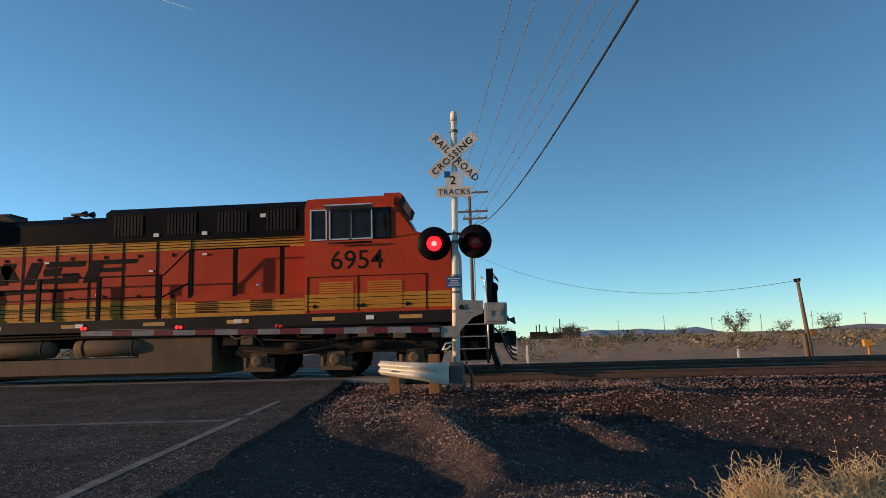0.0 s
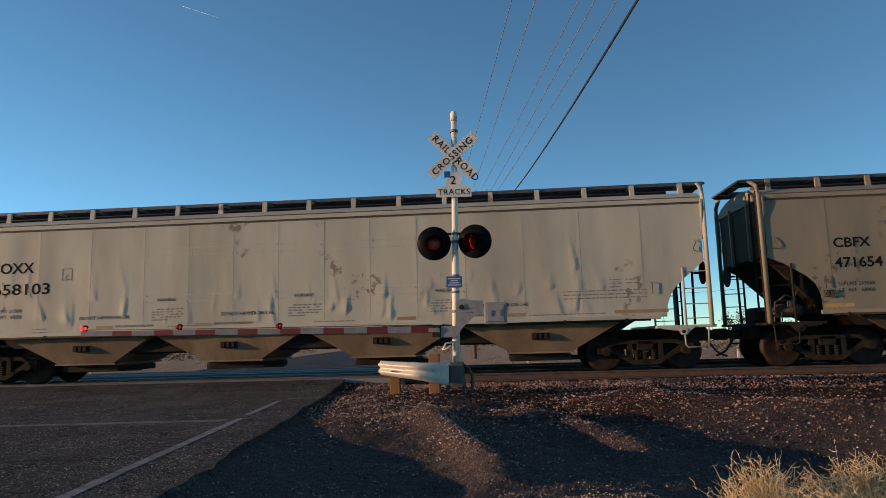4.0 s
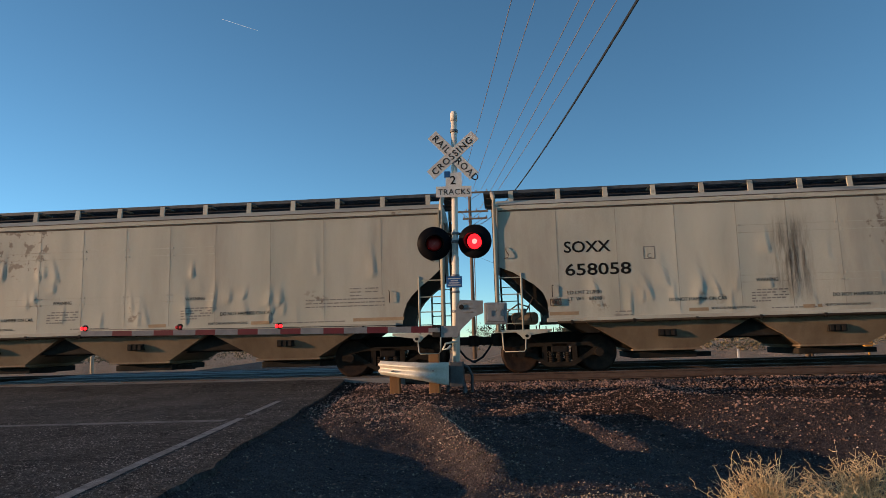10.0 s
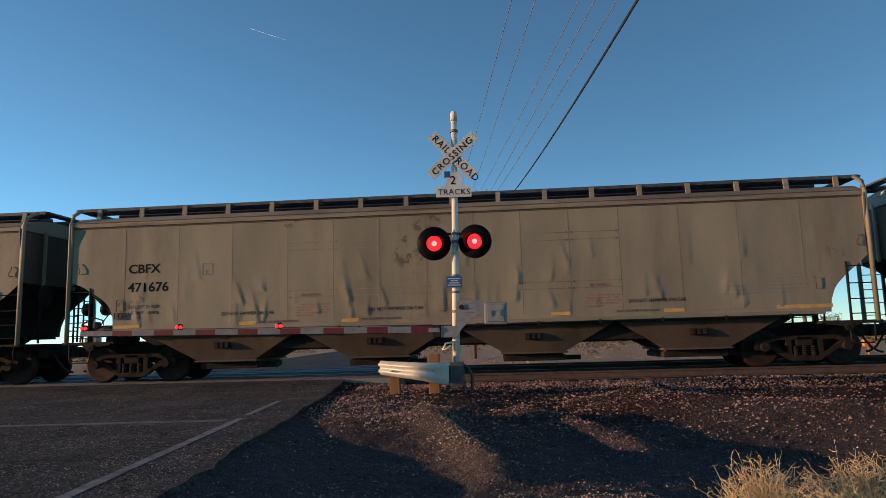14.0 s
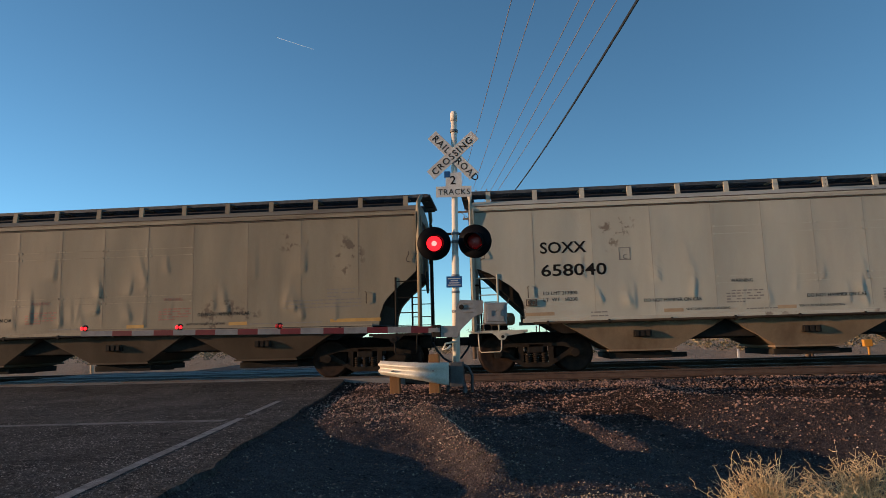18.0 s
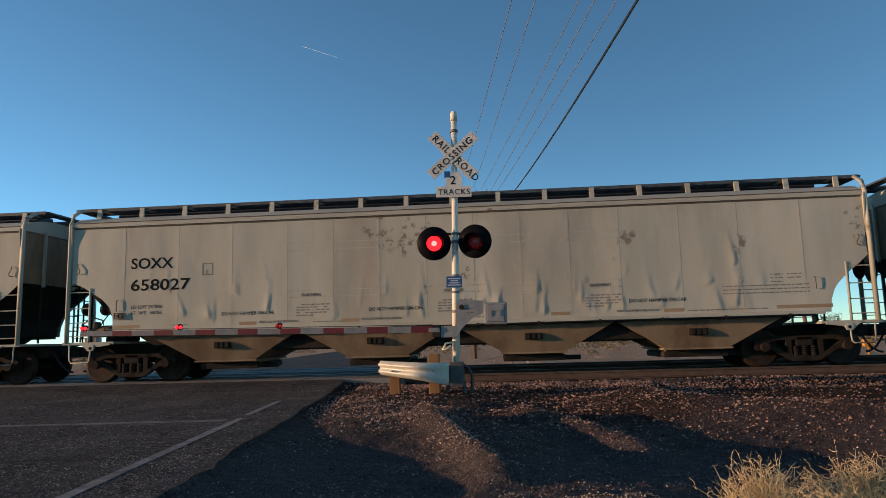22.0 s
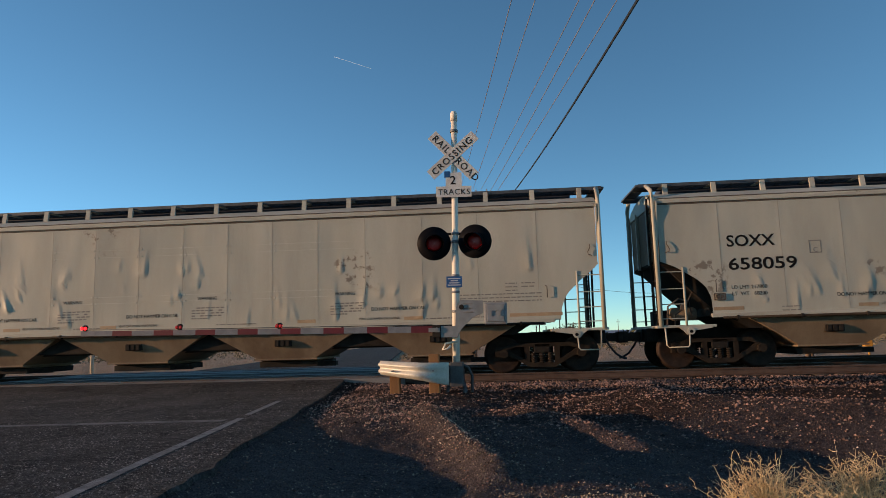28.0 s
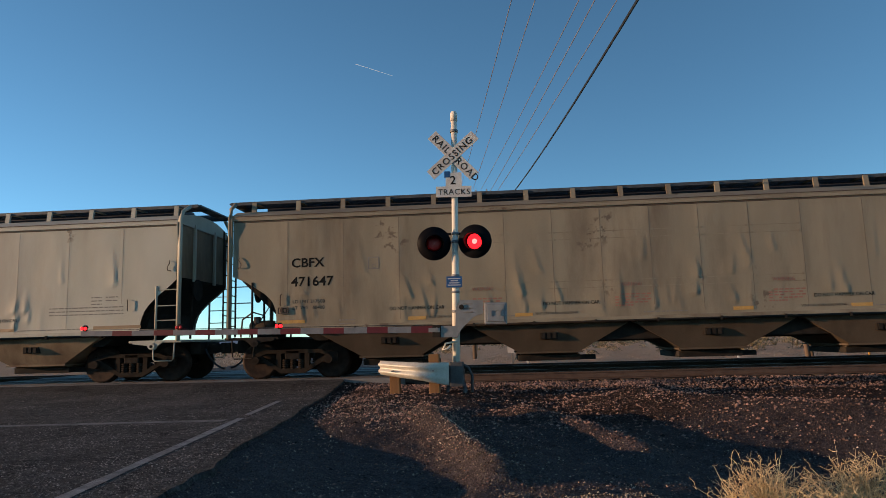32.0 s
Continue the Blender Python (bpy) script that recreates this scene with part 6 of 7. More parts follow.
    for a, b in ((-1.2, -0.65), (-0.6, -0.03), (0.03, 0.6), (0.65, 1.2)):
        vs = [bm.verts.new(p) for p in ((8.33, a, 4.10), (8.33, b, 4.10), (8.70, b, 3.50), (8.70, a, 3.50))]
        bm.faces.new(vs)
    bmesh.ops.solidify(bm, geom=bm.faces[:], thickness=0.02)
    part("windscreen", bm, M_WINDOW, top)
    bm = B()
    prism(bm, [(7.95, 4.18), (8.34, 4.16), (8.42, 4.36), (8.36, 4.42), (7.95, 4.42)], "y", -1.26, 1.26)
    brow = part("number_board", bm, M_ORANGE if orange else M_SIGN, top)
    for y0 in (-1.2, 0.62):
        bm = B()
        prism(bm, [(8.345, 4.175), (8.352, 4.17), (8.428, 4.355), (8.421, 4.36)], "y", y0 - 0.03, y0 + 0.55)
        part("board_face", bm, M_INK if orange else M_ALU, brow)
        part("board_number", letters(number, 0.13, M_WHITE if orange else M_INK), None, brow, at=pose(8.365, y0, 4.19, -20, 0, 90))
    bm = B()
    box(bm, 8.98, 9.6, -0.3, 0.3, 3.24, 3.30)
    part("nose_cap", bm, M_BLACK if orange else skin, top)
    bm = B()
    box(bm, 9.72, 9.735, -0.36, 0.36, 1.62, 3.05)
    part("nose_door", bm, skin, top)
    bm = B()
    box(bm, 7.05, 7.72, -0.55, 0.55, 4.35, 4.47, 0.03)
    part("air_conditioner", bm, M_ALU if orange else M_BLACK_DUSTY, top)
    # lettering
    sgn = 1 if turned else -1
    col = M_INK if orange else M_WHITE
    mesh = letters(number, 0.46 if orange else 0.40, col, bold=0.003)
    lo, hi = min(v.co.x for v in mesh.vertices), max(v.co.x for v in mesh.vertices)
    mesh.transform(Matrix.Diagonal((((1.46 if turned else 1.30) if orange else 1.24) / (hi - lo), 1, 1, 1)))
    y = sgn * (CW + 0.002)
    if turned:
        part("road_number", mesh, None, top, at=pose(8.22 if orange else 7.70, y, 2.74 if orange else 2.78, 0, 0, 180))
    else:
        part("road_number", mesh, None, top, at=pose(6.62, y, 2.60))

    def mark(name, polys, mat, proud=0.026):
        for poly in polys:
            bm = B()
            q = [(-px, pz) if turned else (px, pz) for px, pz in poly]
            a, b = sorted((sgn * (HW + 0.02), sgn * (HW + proud)))
            prism(bm, q, "y", a, b)
            part(name, bm, mat, top)

    def lean(x0, x1, z0, z1, k=0.42):
        return [(x0 + k * (z0 - 2.55), z0), (x1 + k * (z0 - 2.55), z0), (x1 + k * (z1 - 2.55), z1), (x0 + k * (z1 - 2.55), z1)]
    if orange:
        o = -3.75 if not turned else -5.05 + 4.6
        polys = []
        for j in range(4):
            x0 = o + j * 1.22
            if j == 0:
                polys += [lean(x0, x0 + 0.34, 2.55, 3.10), lean(x0 + 0.4, x0 + 1.0, 2.92, 3.10), lean(x0 + 0.4, x0 + 1.02, 2.74, 2.88), lean(x0 + 0.4, x0 + 1.0, 2.55, 2.68)]
            elif j == 1:
                polys += [lean(x0, x0 + 0.34, 2.55, 3.10), lean(x0 + 0.38, x0 + 0.72, 2.62, 3.05, -0.6), lean(x0 + 0.78, x0 + 1.08, 2.55, 3.10)]
            elif j == 2:
                polys += [lean(x0, x0 + 1.05, 2.96, 3.10), lean(x0, x0 + 0.45, 2.80, 2.94), lean(x0 + 0.05, x0 + 1.0, 2.74, 2.80), lean(x0 + 0.6, x0 + 1.05, 2.66, 2.76), lean(x0, x0 + 1.05, 2.55, 2.66)]
            else:
                polys += [lean(x0, x0 + 0.34, 2.55, 3.10), lean(x0 + 0.36, x0 + 1.25, 2.99, 3.10), lean(x0 + 0.36, x0 + 1.0, 2.80, 2.90)]
        mark("emblem_bar", polys, M_INK)
        mark("emblem_swoosh", [[(o - 0.5, 2.20), (o + 1.6, 2.30), (o + 3.9, 2.38), (o + 1.6, 2.42), (o - 0.3, 2.36)]], M_INK)
    else:
        o = -0.91
        mark("emblem_bar", [lean(o + 0.15 * (k % 2), o + 1.55 - 0.1 * k, 3.36 - k * 0.125, 3.45 - k * 0.125) for k in range(5)] +
             [lean(o + 1.75, o + 2.6, 2.86, 3.05), lean(o + 2.35, o + 2.85, 3.05, 3.45), lean(o + 2.95, o + 3.2, 2.86, 3.45), lean(o + 3.3, o + 3.9, 3.32, 3.45), lean(o + 3.3, o + 3.9, 3.08, 3.2), lean(o + 3.35, o + 3.95, 2.86, 2.97), lean(o + 3.3, o + 3.5, 3.2, 3.32), lean(o + 3.75, o + 3.95, 2.97, 3.08)], M_WHITE)
        for r, (z, n) in enumerate(((2.52, 7), (2.28, 8))):
            mark("lettering_bar", [lean(1.44 + k * 0.215, 1.44 + k * 0.215 + 0.17, z, z + 0.17) for k in range(n)], M_WHITE)
        for s in (-1, 1):
            for k in range(4):
                bm = B()
                a, b = sorted((s * (CW + 0.002), s * (CW + 0.008)))
                prism(bm, [(9.58, 2.20 + k * 0.21), (8.78 - 0.12 + 0.06 * k, 2.20 + k * 0.21), (8.78 - 0.06 + 0.06 * k, 2.31 + k * 0.21), (9.58, 2.31 + k * 0.21)], "y", a, b)
                part("nose_stripe", bm, M_WHITE, top)
    # small white door labels
    for s in (-1, 1):
        for k in range(10):
            bm = B()
            x, z = -8.3 + k * 1.43, (3.05, 2.2, 2.75, 3.12, 2.32)[k % 5]
            slab(bm, x, x + 0.12, HW + 0.016, s, z, z + 0.05, 0.02)
            part("notice_label", bm, M_WHITE, top)
    # handrails
    for s in (-1, 1):
        y = s * 1.46
        for i in range(8):
            x = -8.95 + i * 1.60
            bm = B()
            box(bm, x - 0.05, x + 0.05, y - 0.03, y + 0.03, 1.58, 2.62)
            part("stanchion", bm, M_BLACK, top)
        for x in (3.05, 4.2, 5.4):
            bm = B()
            box(bm, x - 0.05, x + 0.05, y - 0.03, y + 0.03, 2.05, 3.2)
            part("stanchion", bm, M_BLACK, top)
        for z in (2.62, 2.1):
            bm = B()
            tube(bm, [(-9.0, y, z), (2.2, y, z), (2.35, y, z), (3.0, y, 3.2 if z > 2.5 else 2.4)] + ([(5.6, y, 3.2)] if z > 2.5 else []), 0.02, 6)
            part("handrail", bm, M_BLACK, top)
    # ends: steps, rail posts, pilot, couplers
    for e, xe, xs in ((-1, -10.72, -9.78), (1, 10.58, 9.60)):
        lit = M_ALU if orange or e > 0 else M_BLACK_DUSTY
        x0, x1 = sorted((xs, xe))
        bm = B()
        box(bm, x0, x1, -0.96, 0.96, 1.40, 1.58, 0.01)
        part("end_platform", bm, M_BLACK_DUSTY, top)
        for s in (-1, 1):
            a, b = sorted((s * 0.90, s * 1.50))
            for k in range(5):
                bm = B()
                u, v = sorted((xs + e * 0.10, xs + e * 0.80))
                box(bm, u, v, a, b, 0.32 + k * 0.29, 0.35 + k * 0.29)
                step = part("step", bm, M_BLACK_DUSTY, top)
                bm = B()
                slab(bm, u, v, 1.502, s, 0.325 + k * 0.29, 0.352 + k * 0.29, 0.006)
                part("step_edge", bm, M_GALV if k < 4 else M_BLACK_DUSTY, step)
            bm = B()
            prism(bm, [(xs, 1.58), (xs + e * 0.28, 0.28), (xs + e * 0.34, 0.28), (xs + e * 0.10, 1.58)], "y", s * 1.47 - 0.03, s * 1.47 + 0.03)
            part("step_side", bm, M_BLACK_DUSTY, top)
            bm = B()
            prism(bm, [(xs + e * 0.76, 1.58), (xs + e * 0.80, 0.28), (xs + e * 0.86, 0.28), (xs + e * 0.86, 1.58)], "y", s * 1.47 - 0.03, s * 1.47 + 0.03)
            part("step_side", bm, M_BLACK_DUSTY, top)
            box_bm = B()
            u, v = sorted((xs + e * 0.05, xs + e * 0.84))
            box(box_bm, u, v, min(s * 0.86, s * 0.89), max(s * 0.86, s * 0.89), 0.30, 1.50)
            part("step_back", box_bm, M_INK, top)
            for x, h in ((xs + e * 0.06, 2.42), (xs + e * 0.84, 2.30)):
                bm = B()
                tube(bm, [(x + e * 0.02, s * 1.52, 0.62), (x + e * 0.01, s * 1.53, 1.0), (x, s * 1.53, 1.7), (x - e * 0.03, s * 1.50, h - 0.1), (x - e * 0.12, s * 1.44, h)], 0.021, 6)
                part("grab_rail", bm, lit, top)
        for yk, h, w in ((-1.38, 2.44, 0.055), (-0.52, 2.58, 0.09), (0.52, 2.58, 0.09), (1.38, 2.44, 0.055)):
            bm = B()
            box(bm, xe - e * 0.06 - w, xe - e * 0.06 + w, yk - 0.05, yk + 0.05, 1.46 if abs(yk) < 1 else 0.9, h, 0.015)
            part("rail_post", bm, M_BLACK, top)
        for yk in (-1.38, 1.38):
            bm = B()
            tube(bm, [(xe - e * 0.06, yk, 2.40), (xe - e * 0.05, yk * 0.7, 2.52), (xe - e * 0.06, yk * 0.38, 2.54)], 0.02, 6)
            part("end_handrail", bm, M_BLACK, top)
        bm = B()
        tube(bm, [(xe, -0.5, 2.50), (xe + e * 0.12, -0.25, 2.36), (xe + e * 0.16, 0.0, 2.30), (xe + e * 0.12, 0.25, 2.36), (xe, 0.5, 2.50)], 0.014, 5)
        part("safety_chain", bm, M_BLACK, top)
        if e < 0 or turned:
            bm = B()
            tube(bm, [(xe, -0.56, 2.45), (xe + e * 0.14, -0.5, 2.34), (xe + e * 0.28, -0.46, 2.29), (xe + e * 0.42, -0.44, 2.28)], 0.012, 5)
            part("safety_chain", bm, M_BLACK, top)
        bm = B()
        x0, x1 = sorted((xe, xe - e * 0.12))
        box(bm, x0, x1, -1.46, 1.46, 0.62, 1.50, 0.02)
        part("end_beam", bm, M_BLACK, top)
        bm = B()
        prism(bm, [(xe - e * 0.12, 0.62), (xe, 0.62), (xe + e * 0.16, 0.16), (xe + e * 0.02, 0.12)], "y", -1.36, 1.36)
        part("pilot", bm, M_BLACK, top)
        bm = B()
        x0, x1 = sorted((xe - e * 0.1, e * 11.05))
        box(bm, x0, x1, -0.13, 0.13, 0.74, 1.0, 0.03)
        x0, x1 = sorted((e * 10.88, e * 11.14))
        box(bm, x0, x1, -0.22, 0.22, 0.68, 1.04, 0.05)
        part("coupler", bm, M_STEEL_DARK, top)
        reach = abs(11.12 - abs(xe))
        for k in range(7):
            bm = B()
            yk = -1.15 + 0.16 * k
            dip = 0.36 + 0.11 * ((k * 5) % 4)
            tube(bm, [(xe, yk, 1.12), (xe + e * 0.3 * reach, yk + 0.03, 0.98), (xe + e * 0.55 * reach, yk - 0.02, dip + 0.22), (xe + e * 0.8 * reach, yk + 0.04, dip), (xe + e * reach, yk + 0.05, dip - 0.04)], 0.026, 6)
            part("air_hose", bm, M_CABLE, top)
        for k in range(3):
            bm = B()
            yk = -0.75 + 0.4 * k
            tube(bm, [(xe, yk, 1.90 - 0.1 * k), (xe + e * 0.35 * reach, yk, 1.62 - 0.12 * k), (xe + e * 0.7 * reach, yk + 0.05, 1.32), (xe + e * reach, yk, 1.22 + 0.08 * k)], 0.032, 6)
            part("jumper_cable", bm, M_CABLE, top)
        bm = B()
        box(bm, xe - 0.12, xe + 0.12, -1.06, -0.72, 1.72, 2.02, 0.04)
        spin(bm, [(-1.16, 0.10), (-1.05, 0.13), (-0.9, 0.13)], "y", at=(xe + e * 0.02, 0, 2.08), sides=14)
        part("marker_box", bm, M_BLACK, top)
    # the body above the walkway takes its true height
    seen = set()
    for o in top.children_recursive:
        up = o
        while up.parent is not top:
            up = up.parent
        if up.name.startswith("truck"):
            continue
        if o.location.length < 1e-6 and o.type == "MESH":
            if o.data.name not in seen:
                seen.add(o.data.name)
                for v in o.data.vertices:
                    v.co.z = 1.58 + (v.co.z - 1.58) * 1.05 if v.co.z > 1.58 else v.co.z
        elif o.location.z > 1.58:
            o.location.z = 1.58 + (o.location.z - 1.58) * 1.05
    WHEELS[top] = wheels
    return top


LOCOS = [locomotive("6954", "orange", False), locomotive("3676", "black", True), locomotive("6979", "orange", True)]


# ---- beyond the tracks and overhead ----
def utility_pole(name, x, y, base, height, arms, label, lean=(0, 0), girth=0.15):
    top = thing(name, pose(x, y, base, lean[1], lean[0], 0), label, "utility pole")
    bm = B()
    tube(bm, [(0, 0, -0.6), (0, 0, height * 0.5), (0, 0, height)], girth, 10, girth * 0.68)
    part("shaft", bm, M_POLE, top)
    for z, half, dx in arms:
        bm = B()
        box(bm, dx - half, dx + half, -0.16, -0.06, z - 0.06, z + 0.06, 0.01)
        arm = part("crossarm", bm, M_POLE, top)
        n = 4
        for k in range(n):
            u = dx - half + 0.08 + (2 * half - 0.16) * k / (n - 1)
            bm = B()
            spin(bm, [(z + 0.06, 0.02), (z + 0.10, 0.05), (z + 0.17, 0.045), (z + 0.21, 0.02)], "z", at=(u, -0.11, 0), sides=10)
            part("insulator", bm, M_WIRE, arm)
        bm = B()
        tube(bm, [(dx - half * 0.6, -0.12, z - 0.05), (0, -0.08, z - 0.55), (dx + half * 0.6, -0.12, z - 0.05)], 0.018, 5)
        part("arm_brace", bm, M_POLE, arm)
    return top


pole = utility_pole("utility_pole", -1.70, 46.0, -0.5, 11.75, ((11.5, 1.2, 0.1), (10.15, 1.15, 0.1), (9.65, 0.85, 0.35)), "tall weathered wooden utility pole with crossarms")
bm = B()
tube(bm, [(0.2, -0.1, 0.0), (0.2, -0.1, 7.2)], 0.035, 6)
part("riser_pipe", bm, M_GALV, pole)
utility_pole("utility_pole", 6.4, -14.0, -0.3, 12.9, ((12.4, 1.65, 0.0), (11.2, 1.3, 1.2)), "weathered wooden utility pole beside the road")
utility_pole("service_pole", 3.95, -14.0, -0.3, 6.2, (), "short wooden service pole beside the road")
leaning = utility_pole("leaning_pole", 13.22, 30.0, -0.48, 3.55, (), "short wooden pole leaning over a splice box", (-5.0, 0), 0.10)
bm = B()
box(bm, 0.08, 0.34, -0.14, 0.08, 1.05, 1.30, 0.02)
part("splice_box", bm, M_POST, leaning)
part("stub", tube(B(), [(-0.16, 0.0, -0.3), (-0.16, 0.0, 1.2)], 0.10, 8), M_POLE, leaning)
part("cap", box(B(), -0.14, 0.12, -0.06, 0.06, 3.40, 3.55, 0.01), M_STEEL_DARK, leaning)


def wire(name, a, b, sag, r, material, label):
    bm = B()
    a, b = Vector(a), Vector(b)
    n = 40
    tube(bm, [a + (b - a) * (i / n) - Vector((0, 0, 4 * sag * (i / n) * (1 - i / n))) for i in range(n + 1)], r, 5)
    ob = part(name, bm, material)
    return tagged(ob, label, "cable", "overhead lines")


for a, b, in (((-2.35, 46, 11.25), (4.85, -14, 12.55)), ((-1.45, 46, 11.25), (5.4, -14, 12.55)), ((-0.85, 46, 11.25), (7.85, -14, 12.55)),
              ((-1.0, 46, 9.85), (7.4, -14, 11.2)), ((-0.6, 46, 9.85), (8.28, -14, 11.2))):
    wire("power_line", a, b, 0.5, 0.015, M_WIRE, "thin grey overhead power line between wooden poles")
wire("telephone_cable", (-1.62, 46, 8.7), (3.80, -14, 5.6), 2.0, 0.019, M_CABLE, "thick black sagging overhead telephone cable")
wire("telephone_cable", (-1.62, 46, 6.7), (12.92, 30, 2.98), 1.45, 0.009, M_CABLE, "thin black cable sagging to a leaning pole")


# ---- second signal on the far side of the crossing ----
def far_signal():
    top = thing("crossing_signal", pose(-18.6, 29.6, -0.4), "white crossing signal mast seen from behind with crossbuck", "crossing signal")
    part("mast", spin(B(), [(0.0, 0.08), (6.0, 0.065)], "z", sides=14), M_MAST, top)
    for ang in (45, -45):
        bm = B()
        box(bm, -0.61, 0.61, 0.10, 0.108, -0.115, 0.115)
        part("blade", bm, M_SIGN, top, at=pose(0.35, 0, 5.3, 0, -ang, 0))
    for s in (-0.4, 0.5):
        part("flashing_lamp", spin(B(), [(0.10, 0.30), (0.0, 0.30), (-0.15, 0.12), (-0.2, 0.08)], "y", at=(s, 0.1, 3.1), sides=24), M_BLACK, top)
    bm = B()
    box(bm, -0.1, 0.8, 0.09, 0.1, 4.3, 4.6)
    part("plaque", bm, M_SIGN, top)
    bm = B()
    box(bm, -0.3, 0.3, -0.2, 0.2, 1.2, 1.8, 0.03)
    part("gate_motor_box", bm, M_GALV, top)
    return top


far_signal()


def marker(name, x, y, z0, z1, w, mat, label, category):
    bm = B()
    box(bm, -w, w, -w * 0.6, w * 0.6, -0.4, z1 - z0, 0.008)
    ob = part(name, bm, mat, None, at=pose(x, y, z0))
    return tagged(ob, label, category)


marker("marker_post", 10.19, 30.0, -0.42, 0.10, 0.045, M_WHITE, "short white marker post beside the track", "post")
marker("marker_post", 1.24, 31.0, -0.45, 0.50, 0.05, M_WHITE, "short white marker post beside the track", "post")
notice = thing("notice_board", pose(0.58, 31.0, -0.45), "small white and blue notice board on a post", "sign")
part("board", box(B(), -0.22, 0.22, -0.02, 0.0, 0.62, 1.40, 0.01), M_SIGN, notice)
part("panel", box(B(), -0.18, 0.18, -0.026, -0.021, 0.95, 1.34), M_BLUE, notice)
part("post", box(B(), -0.04, 0.04, 0.0, 0.05, -0.3, 1.35), M_GALV, notice)
box_y = thing("pipeline_marker", pose(18.6, 36.0, -0.5), "yellow utility marker box on a short post", "marker")
part("hood", box(B(), -0.2, 0.22, -0.12, 0.12, 0.42, 0.78, 0.03), M_YELLOW, box_y)
part("post", tube(B(), [(0.05, 0, -0.3), (0.05, 0, 0.45)], 0.06, 8), M_YELLOW, box_y)


# ---- scrub, trees, hills ----
def leaf_tone(name, dark, light, spread=0.3):
    m = surface(name, dark, light, 0.85, 0, 0.9, 12, 0)
    nt = m.node_tree
    geo = node(nt, "ShaderNodeNewGeometry")
    hsv = node(nt, "ShaderNodeHueSaturation")
    span = node(nt, "ShaderNodeMapRange")
    span.inputs["To Min"].default_value, span.inputs["To Max"].default_value = 1 - spread, 1 + spread
    nt.links.new(geo.outputs["Random Per Island"], span.inputs[0])
    nt.links.new(span.outputs[0], hsv.inputs["Value"])
    bsdf = nt.nodes["Principled BSDF"]
    src = bsdf.inputs["Base Color"].links[0].from_socket
    nt.links.new(src, hsv.inputs["Color"])
    nt.links.new(hsv.outputs[0], bsdf.inputs["Base Color"])
    return m


M_SCRUB = leaf_tone("pale_scrub", (0.13, 0.105, 0.055), (0.24, 0.19, 0.11), 0.4)
M_SCRUB_GREEN = leaf_tone("green_scrub", (0.045, 0.05, 0.025), (0.08, 0.085, 0.045), 0.4)
M_LEAF = leaf_tone("dark_leaves", (0.03, 0.034, 0.018), (0.055, 0.058, 0.03), 0.4)
M_STRAW = leaf_tone("straw_twigs", (0.50, 0.37, 0.19), (0.66, 0.51, 0.29), 0.35)
M_ROCK = leaf_tone("reddish_stones", (0.10, 0.062, 0.048), (0.25, 0.152, 0.115), 0.9)
M_CHIP = leaf_tone("road_chips", (0.06, 0.055, 0.05), (0.20, 0.18, 0.158), 0.9)
M_PEBBLE = leaf_tone("tan_pebbles", (0.13, 0.105, 0.075), (0.34, 0.27, 0.19), 0.8)
M_HILL = surface("far_hills", (0.20, 0.17, 0.16), (0.27, 0.23, 0.21), 0.95, 0, 0.01, 0.3, 0)
# distance haze is mixed into the blue of these hills
M_HILL_BLUE = surface("haze_tinted_hills", (0.21, 0.24, 0.29), (0.25, 0.28, 0.33), 0.95, 0, 0.01, 0.3, 0)


def clump(verts, faces, rng, x, y, z, w, h, n):
    """A low shrub: many small bent leaf tufts filling a flattened dome, denser outside."""
    for _ in range(n):
        a, u = rng.random() * 6.283, rng.random() ** 0.5
        v = rng.random()
        r = w * u * (1 - 0.55 * v * v)
        px, py, pz = x + math.cos(a) * r, y + math.sin(a) * r * 0.8, z + h * (0.08 + 0.9 * v * (1.05 - 0.45 * u * u))
        s = h * (0.09 + 0.13 * rng.random())
        k = len(verts)
        for _c in range(4):
            verts.append((px + s * rng.uniform(-1, 1), py + s * rng.uniform(-1, 1), pz + s * rng.uniform(-0.7, 0.9)))
        faces += [(k, k + 1, k + 2), (k, k + 2, k + 3), (k, k + 3, k + 1), (k + 1, k + 3, k + 2)]


def stuff_mesh(name, verts, faces, material):
    me = bpy.data.meshes.new(name)
    me.from_pydata(verts, [], faces)
    me.materials.append(material)
    return me


rng = random.Random(5)
for name, mat, count, near, far_, hmin, hmax, words in (
        ("pale_scrub", M_SCRUB, 900, 62, 260, 0.5, 1.3, "pale dry desert scrub on open sand"),
        ("green_scrub", M_SCRUB_GREEN, 700, 110, 420, 0.8, 2.2, "dark green creosote scrub on the desert plain")):
    verts, faces = [], []
    for _ in range(count):
        y = near + (far_ - near) * rng.random() ** 1.3
        x = rng.uniform(-0.75, 0.75) * y
        if abs(x - (road_x(y) - 4.2)) < 8:
            continue
        h = rng.uniform(hmin, hmax)
        clump(verts, faces, rng, x, y, land(x, y) - 0.05, h * rng.uniform(0.8, 1.5), h, 34 if y < 130 else 18)
    tagged(new(name, stuff_mesh(name, verts, faces, mat)), words, "scrub", kind="stuff")

